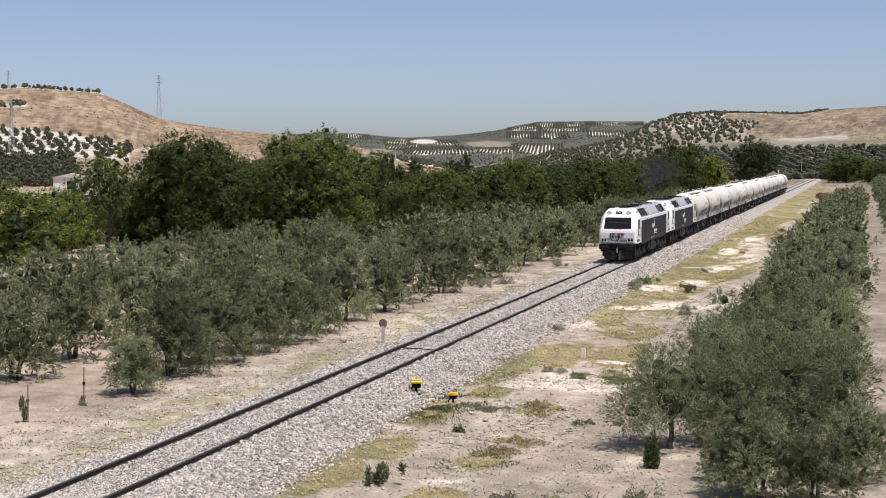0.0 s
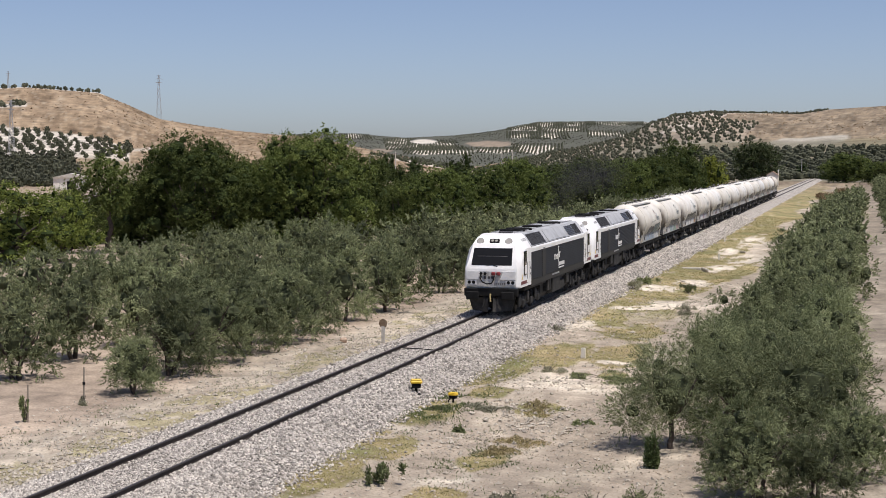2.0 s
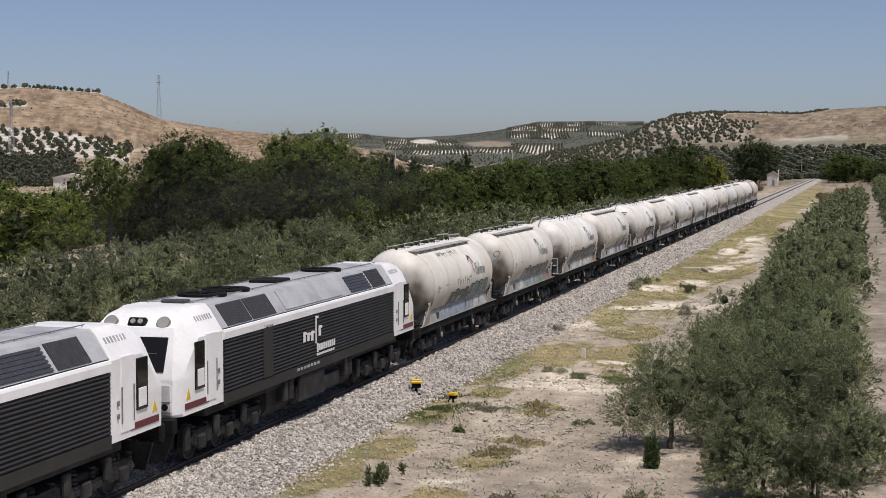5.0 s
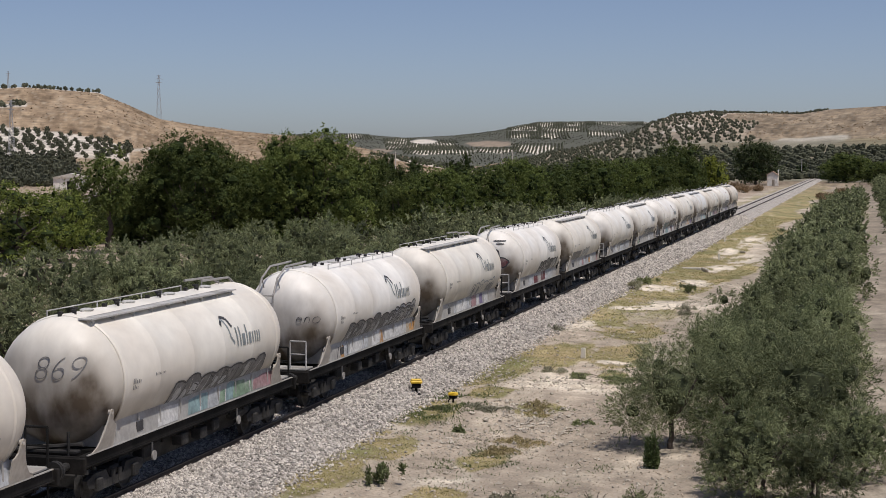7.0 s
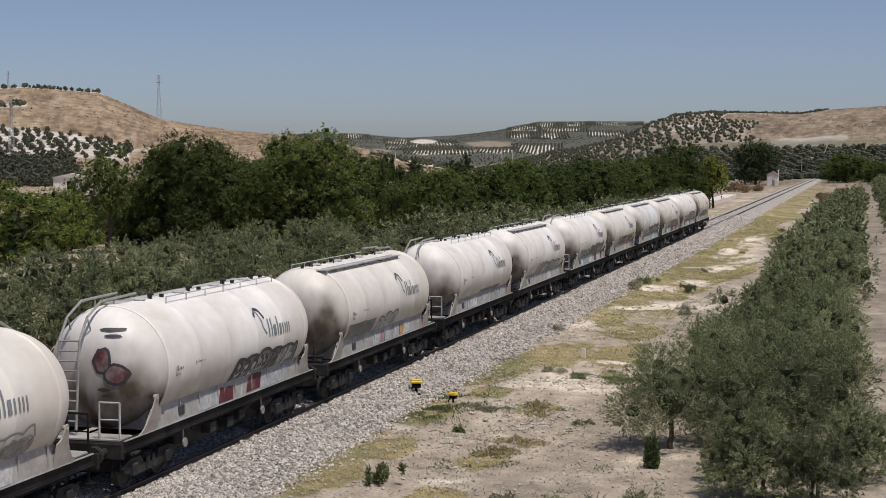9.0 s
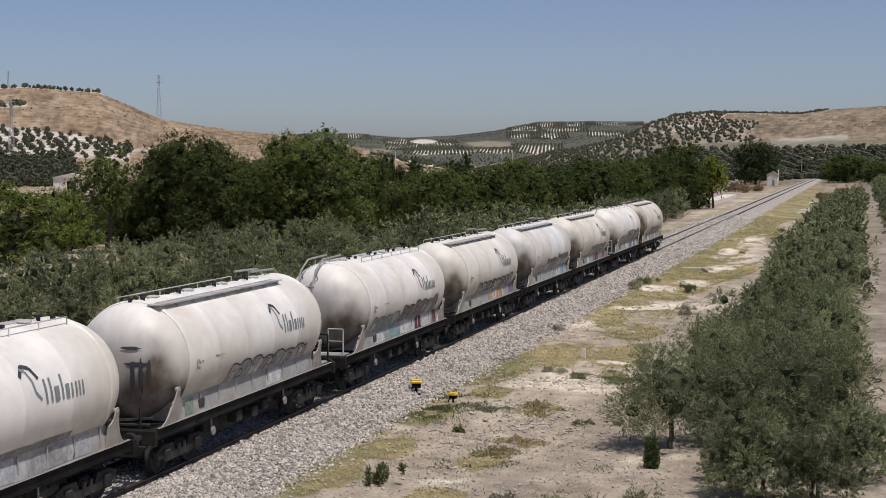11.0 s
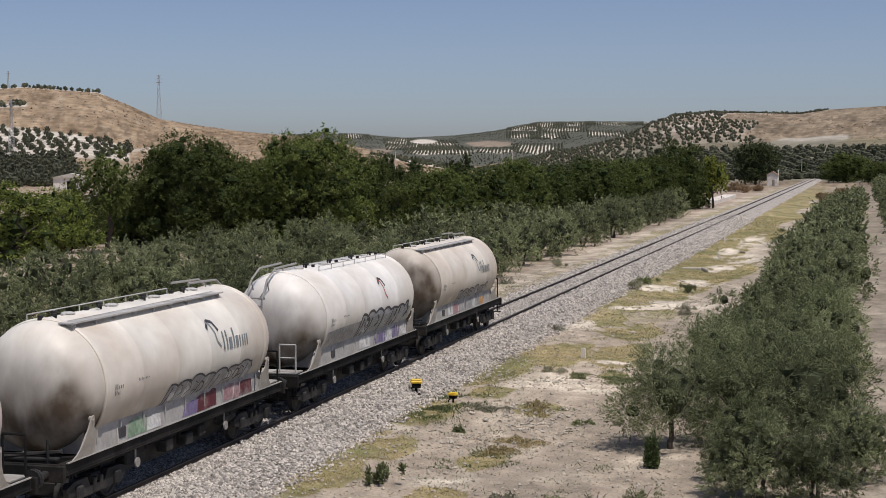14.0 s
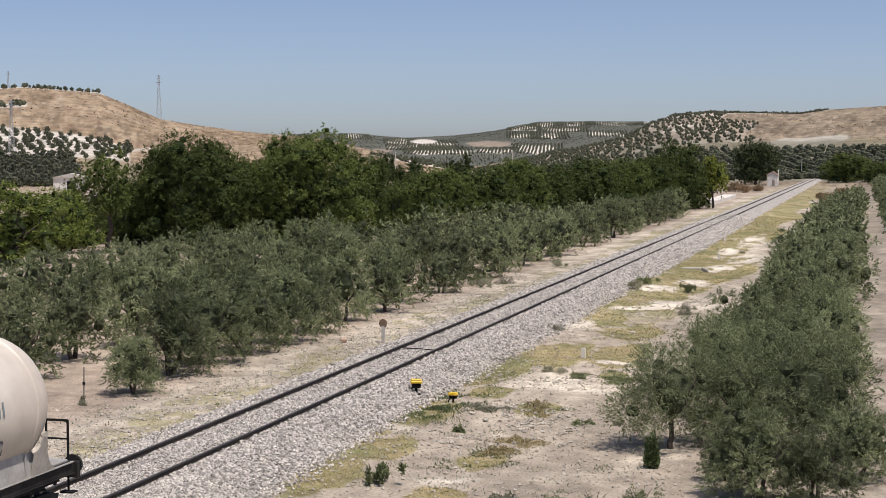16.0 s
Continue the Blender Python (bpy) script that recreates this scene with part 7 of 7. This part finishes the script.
PLANT = foliage("broad_weed_leaves", (0.11, 0.14, 0.055), (0.26, 0.29, 0.135), 0.6)
GREYPLANT = foliage("grey_weed_leaves", (0.22, 0.22, 0.14), (0.42, 0.41, 0.3), 0.7)
SUCKER = foliage("dark_olive_shoots", (0.05, 0.075, 0.028), (0.14, 0.18, 0.07), 0.7)
DRY = foliage("dry_tussock", (0.2, 0.17, 0.08), (0.42, 0.35, 0.19), 0.9)
for i, (x, y, h, sp, m, lab) in enumerate((
        (5.35, 40.3, 0.85, 0.42, PLANT, "leafy green thistle in dry grass"), (5.4, 48.6, 0.35, 0.25, PLANT, "small green weed on bare earth"),
        (4.9, 52.6, 0.2, 0.6, GREYPLANT, "low grey-green plant on bare earth"), (5.6, 52.2, 0.2, 0.7, GREYPLANT, "low grey-green plant on bare earth"), (3.9, 51.8, 0.15, 0.8, PLANT, "low grey-green plant on bare earth"), (7.1, 53.4, 0.3, 0.8, DRY, "dry straw-coloured tussock on a mound"), (6.6, 54.4, 0.3, 0.7, DRY, "dry straw-coloured tussock on a mound"), (7.6, 47.6, 0.25, 0.9, DRY, "dry straw-coloured tussock on bare earth"), (7.2, 46.2, 0.25, 0.9, DRY, "dry straw-coloured tussock on bare earth"),
        (5.4, 63.6, 0.42, 0.6, GREYPLANT, "tangle of dry twigs on a sandy mound"), (6.9, 62.4, 0.42, 0.35, PLANT, "small green shrub in dry grass"), (7.6, 63.2, 0.16, 1.3, PLANT, "patch of fresh green weeds"), (8.4, 62.2, 0.14, 1.1, PLANT, "patch of fresh green weeds"),
        (8.9, 51.9, 0.22, 0.5, PLANT, "patch of fresh green weeds"),
        (3.3, 103.5, 0.75, 0.7, GREYPLANT, "grey-green scrub at the ballast's foot"), (3.6, 108.0, 0.8, 0.8, PLANT, "green scrub at the ballast's foot"), (3.1, 77.5, 0.5, 0.5, GREYPLANT, "grey-green scrub at the ballast's foot"), (6.8, 104.0, 0.8, 0.6, PLANT, "green scrub in dry grass"), (7.9, 92.0, 0.7, 0.6, GREYPLANT, "bare grey scrub in dry grass"), (8.4, 87.5, 0.7, 0.6, GREYPLANT, "bare grey scrub in dry grass"),
        (12.05, 44.6, 1.35, 0.5, SUCKER, "upright young olive sucker with dark-green leaves"), (9.0, 39.2, 0.45, 0.5, GREYPLANT, "low grey-green bush on bare earth"), (11.2, 39.6, 0.6, 0.7, GREYPLANT, "low grey-green bush on bare earth"), (12.3, 40.0, 0.7, 0.7, PLANT, "green bush beneath the olives"), (10.2, 39.2, 0.4, 0.6, PLANT, "low green bush on bare earth"),
        (-5.4, 104.0, 0.7, 0.9, GREYPLANT, "dry bush at the edge of the grove"), (-7.0, 103.2, 1.0, 0.9, PLANT, "green bush at the edge of the grove"), (-6.3, 101.0, 0.9, 0.9, GREYPLANT, "grey bush at the edge of the grove"), (-5.2, 122.0, 0.8, 0.9, GREYPLANT, "dry bush at the edge of the grove"),
        (-8.2, 45.6, 1.15, 0.12, PLANT, "thin staked olive sapling in the field"), (-8.3, 49.8, 0.6, 0.2, GREYPLANT, "young sapling tied to a stake"))):
    bush(x, y, h * 0.85, sp * 0.85, m, 900 + i, lab, n=int(700 + 900 * sp) if h < 1.2 else 3200)


DRYBUSH = foliage("dry_brush", (0.22, 0.15, 0.08), (0.42, 0.31, 0.19), 0.9)
for i, (x, y, h, sp) in enumerate(((-10.5, 395, 2.4, 4.5), (-13.5, 405, 2.6, 5.0), (-8.0, 410, 2.0, 4.0), (11.8, 330, 2.2, 3.5), (13.5, 360, 2.6, 4.0), (9.5, 345, 1.6, 3.0), (-11.5, 265, 1.6, 2.4), (-12.5, 250, 1.8, 2.6), (-33, 118, 1.8, 1.6))):
    bush(x, y, h, sp, DRYBUSH, 960 + i, "dry brown brushwood beside the line", n=1500, length=0.5, width=0.12)


def at_ground(x, y, dz=0.0, rz=0.0):
    return pose(x, y, float(ground_z(x, y)) + dz, 0, 0, rz)


def track_box(x, y, z, s, label, rz):
    """A yellow-lidded trackside junction box on a short stand."""
    ob = thing("trackside_box", label, "signal box", pose(x, y, z, 0, 0, rz), group="yellow trackside boxes")
    part("lid", Geo().box(0, 0, 0.42 * s, 0.42 * s, 0.34 * s, 0.10 * s, 0.03 * s).box(0, 0, 0.49 * s, 0.36 * s, 0.28 * s, 0.05 * s, 0.02 * s).mesh("lid", YELLOW), ob, "bright yellow lid")
    part("case", Geo().box(0, 0, 0.29 * s, 0.32 * s, 0.26 * s, 0.16 * s, 0.02 * s).mesh("case", BLACK), ob)
    part("stand", Geo().tube((0, 0, -0.25 * s), (0, 0, 0.24 * s), 0.05 * s, 10).box(0, 0, -0.02, 0.3 * s, 0.22 * s, 0.04).mesh("stand", BLACK), ob)
    part("cable", Geo().path([(-0.1 * s, 0, 0.25 * s), (-0.25 * s, 0.02, 0.12 * s), (-0.35 * s, 0.05, -0.05 * s)], 0.03 * s).mesh("cable", BLACK), ob)


track_box(2.5, 53.9, -0.52, 1.0, "yellow-lidded trackside box on the ballast shoulder", 20)
track_box(4.0, 53.3, float(ground_z(4.0, 53.3)), 0.72, "small yellow-lidded box at the ballast's foot", -15)


RUST = surface("rusty_plate", (0.2, 0.135, 0.085), 0.85, var=0.3, scale=6.0, fine=40.0, bump=0.2, stain=(0.33, 0.27, 0.2), stain_scale=3.0)


def marker_post(x, y):
    ob = thing("marker_post", "weathered concrete marker post with a rusty round head", "marker", at_ground(x, y))
    part("post", Geo().prism([(-0.07, -0.06), (0.07, -0.06), (0.07, 0.06), (-0.07, 0.06)], -0.2, 0.78, "z").mesh("post", CONCRETE), ob)
    part("plate", Geo().lathe([(-0.03, 0.001), (-0.03, 0.19), (0.03, 0.19), (0.03, 0.001)], (0, 0, 0.92), "y", 18).box(0, 0, 0.84, 0.3, 0.07, 0.2, 0.02).mesh("plate", RUST), ob, "rusty brown plate")


marker_post(-3.3, 69.0)
thing("brick", "broken terracotta brick lying on bare earth", "brick", at_ground(-5.2, 69.0, 0.1, 30), Geo().box(0, 0, 0, 0.3, 0.2, 0.26, 0.04, m=Matrix.Rotation(0.5, 3, "X")).mesh("brick", surface("terracotta", (0.48, 0.36, 0.27), 0.9, var=0.2, scale=6.0, fine=30.0, bump=0.3)))
thing("fallen_cable", "thin dark cable lying across the ballast", "cable", pose(0, 63.2, -0.1), Geo().path([(-0.8, 0.2, 0.0), (-0.3, 0.0, 0.02), (0.1, 0.1, 0.0), (0.75, -0.2, 0.0)], 0.022).mesh("fallen_cable", BLACK))


def stone_post(x, y, h, w, label):
    thing("boundary_post", label, "post", at_ground(x, y), Geo().prism([(-w, -w), (w, -w), (w, w), (-w, w)], -0.2, h, "z").prism([(-w * 0.8, -w * 0.8), (w * 0.8, -w * 0.8), (w * 0.8, w * 0.8), (-w * 0.8, w * 0.8)], h, h + 0.03, "z").mesh("boundary_post", RENDERED), group="posts beside the line")


stone_post(5.95, 68.6, 0.42, 0.09, "short whitewashed boundary post in the grass")
stone_post(5.85, 138.0, 0.5, 0.08, "thin grey post in the grass")
stone_post(4.1, 165.0, 0.8, 0.06, "thin grey post at the ballast's foot")


def stake(x, y, h):
    ob = thing("wooden_stake", "thin grey wooden stake in the field", "stake", at_ground(x, y), group="stakes by saplings")
    part("pole", Geo().tube((0, 0, -0.2), (0.03, 0, h), 0.035, 7, 0.028).mesh("pole", WOOD), ob)
    part("tie", Geo().tube((0.02, 0, h * 0.55), (0.02, 0, h * 0.62), 0.05, 8).mesh("tie", BLACK), ob)


stake(-8.3, 49.8, 1.35)
stake(-8.15, 45.7, 1.2)


def slab_frame():
    """Remains of a concrete kerb in the grass."""
    ob = thing("concrete_kerb", "broken pale concrete kerb lying in the grass", "kerb", at_ground(5.3, 124.8, 0.0, 15))
    part("edge", Geo().box(-0.45, 0, 0.06, 1.5, 0.22, 0.22, 0.05).mesh("edge", CONCRETE), ob)
    part("edge", Geo().box(0.42, -1.1, 0.07, 0.22, 2.2, 0.26, 0.05).mesh("edge", CONCRETE), ob)


slab_frame()


def hut():
    """The small platelayers' hut beside the oak."""
    x, y = -8.8, 495.4
    ob = thing("trackside_hut", "small whitewashed hut with a pitched roof beside the line", "hut", at_ground(x, y, 0, 0))
    part("wall", Geo().prism([(-1.6, -0.3), (1.6, -0.3), (1.6, 3.3), (0, 4.2), (-1.6, 3.3)], -2.2, 2.2).mesh("wall", RENDERED), ob)
    part("roof", Geo().prism([(-1.85, 3.2), (0, 4.3), (1.85, 3.2), (1.85, 3.32), (0, 4.45), (-1.85, 3.32)], -2.5, 2.5).mesh("roof", surface("old_tiles", (0.36, 0.25, 0.18), 0.9, var=0.25)), ob)
    part("doorway", Geo().box(0.3, -2.21, 0.8, 0.8, 0.06, 1.9).mesh("doorway", WOOD), ob)
    part("side_wall", Geo().box(1.75, -1.0, 2.2, 0.35, 0.5, 5.4, 0.03).mesh("side_wall", RENDERED), ob)
    thing("loading_bank", "long low pale concrete bank beside the line", "bank", at_ground(-9.4, 312.0), Geo().box(0, 0, 0.3, 2.6, 60, 0.9, 0.05).mesh("loading_bank", RENDERED))


hut()


def pylon(px, dist, h, label):
    x, y = spot(px, dist)
    ob = thing("power_pylon", label, "pylon", at_ground(x, y, 0, 15), group="power pylons")
    g, w = Geo(), h * 0.045
    seg = 7
    def half(t):
        return w * (1 - t) ** 1.3 + h * 0.012
    for i in range(seg):
        a, b = i / seg, (i + 1) / seg
        for sx in (-1, 1):
            for sy in (-1, 1):
                g.tube((sx * half(a), sy * half(a), h * a), (sx * half(b), sy * half(b), h * b), 0.10, 4)
                g.tube((sx * half(a), sy * half(a), h * a), (-sx * half(b), sy * half(b), h * b), 0.05, 4)
    part("tower", g.mesh("tower", PYLON), ob)
    for k, (z, l) in enumerate(((0.82, 0.09), (0.90, 0.11), (0.97, 0.08))):
        part("crossarm", Geo().prism([(-h * l, h * z), (h * l, h * z), (0, h * z + 0.5)], -0.12, 0.12).mesh("crossarm", PYLON), ob)


pylon(283, 1190, 33.0, "tall grey lattice power pylon on the ridge")
pylon(18, 1300, 18.0, "grey lattice power pylon on the ridge")
pylon(22, 640, 22.0, "grey lattice power pylon above the hillside grove")


def pole(px, dist, h):
    x, y = spot(px, dist)
    ob = thing("utility_pole", "pale concrete utility pole among the trees", "pole", at_ground(x, y), group="utility poles")
    part("shaft", Geo().tube((0, 0, -0.5), (0, 0, h), 0.2, 8, 0.12).mesh("shaft", CONCRETE), ob)
    part("crossarm", Geo().box(0, 0, h - 0.4, 1.6, 0.12, 0.12).mesh("crossarm", STEEL), ob)


for px, d, h in ((907, 330, 10.0), (888, 520, 11.0), (1418, 640, 8.0), (655, 300, 9.0), (700, 420, 10.0)):
    pole(px, d, h)


def cypress(px, dist, h, w, seed):
    x, y = spot(px, dist)
    rs = np.random.RandomState(seed)
    lobes = [(rs.uniform(-0.2, 0.2) * w, rs.uniform(-0.2, 0.2) * w, h * (0.12 + 0.8 * i / 8), w * (1 - 0.7 * abs(i / 8 - 0.3)), w * (1 - 0.7 * abs(i / 8 - 0.3)), h * 0.12) for i in range(9)]
    ob = thing("cypress_tree", "dark narrow tree in the valley", "tree", at_ground(x, y), group="valley trees")
    part("trunk", Geo().tube((0, 0, -0.3), (0, 0, h * 0.4), 0.25, 7, 0.12).mesh("trunk", BARK), ob)
    part("crown", leafy("crown", rs, lobes, lobes, 60, 8, 1.2, 0.8, 0.45, DARKOAK, LEAFCORE, 0.8, upright=0.6, sun=0.8), ob)


for i, (px, d, h, w) in enumerate(((683, 560, 12, 1.9), (672, 560, 9, 2.0), (693, 575, 10, 1.8), (732, 470, 10, 2.0), (740, 520, 8, 2.2), (800, 520, 9, 2.2), (812, 540, 9, 2.6), (826, 500, 12, 1.5), (940, 520, 8, 2.4), (1020, 520, 9, 3.0), (1060, 540, 9, 3.2), (1110, 560, 9, 3.0), (985, 500, 8, 3.0), (1420, 660, 7, 3.0), (1135, 500, 9, 3.4))):
    cypress(px, d, h * 0.8, w, 800 + i)


def farm_building(px, dist, w, h, label):
    x, y = spot(px, dist)
    ob = thing("farm_building", label, "building", at_ground(x, y, 0, 20), group="farm buildings")
    part("wall", Geo().box(0, 0, h / 2 - 0.2, w, w * 0.7, h + 0.4).mesh("wall", RENDERED), ob)
    part("roof", Geo().prism([(-w * 0.54, h), (w * 0.54, h), (0, h * 1.35)], -w * 0.4, w * 0.4).mesh("roof", CONCRETE), ob)
    part("door", Geo().box(0, -w * 0.352, h * 0.35, w * 0.2, 0.06, h * 0.7).mesh("door", BLACK), ob)


farm_building(128, 430, 9.0, 3.2, "low whitewashed farm building behind the trees")
farm_building(172, 300, 4.5, 1.4, "low whitewashed shed behind the trees")
farm_building(660, 330, 6.0, 2.4, "low pale shed behind the trees")


def motions():
    for ob, at in VEHICLES:
        walk(ob, [(t, pose(0, at - SPEED * (t - 8), 0)) for t in (0.0, 16.0)])
        for curve in ob.animation_data.action.layers[0].strips[0].channelbag(ob.animation_data.action_slot).fcurves:
            for key in curve.keyframe_points:
                key.interpolation = "LINEAR"
    # the wheels roll: one full set of keys, shared by every wheelset
    first = ROLLING[0]
    turn = math.degrees(SPEED / 0.46) / FPS
    walk(first, [(i / FPS, pose(0, 0, 0.46, turn * i)) for i in range(16 * FPS + 1)])
    for wheel in ROLLING[1:]:
        wheel.rotation_mode = "QUATERNION"
        wheel.animation_data_create()
        wheel.animation_data.action = first.animation_data.action
        wheel.animation_data.action_slot = first.animation_data.action_slot


motions()
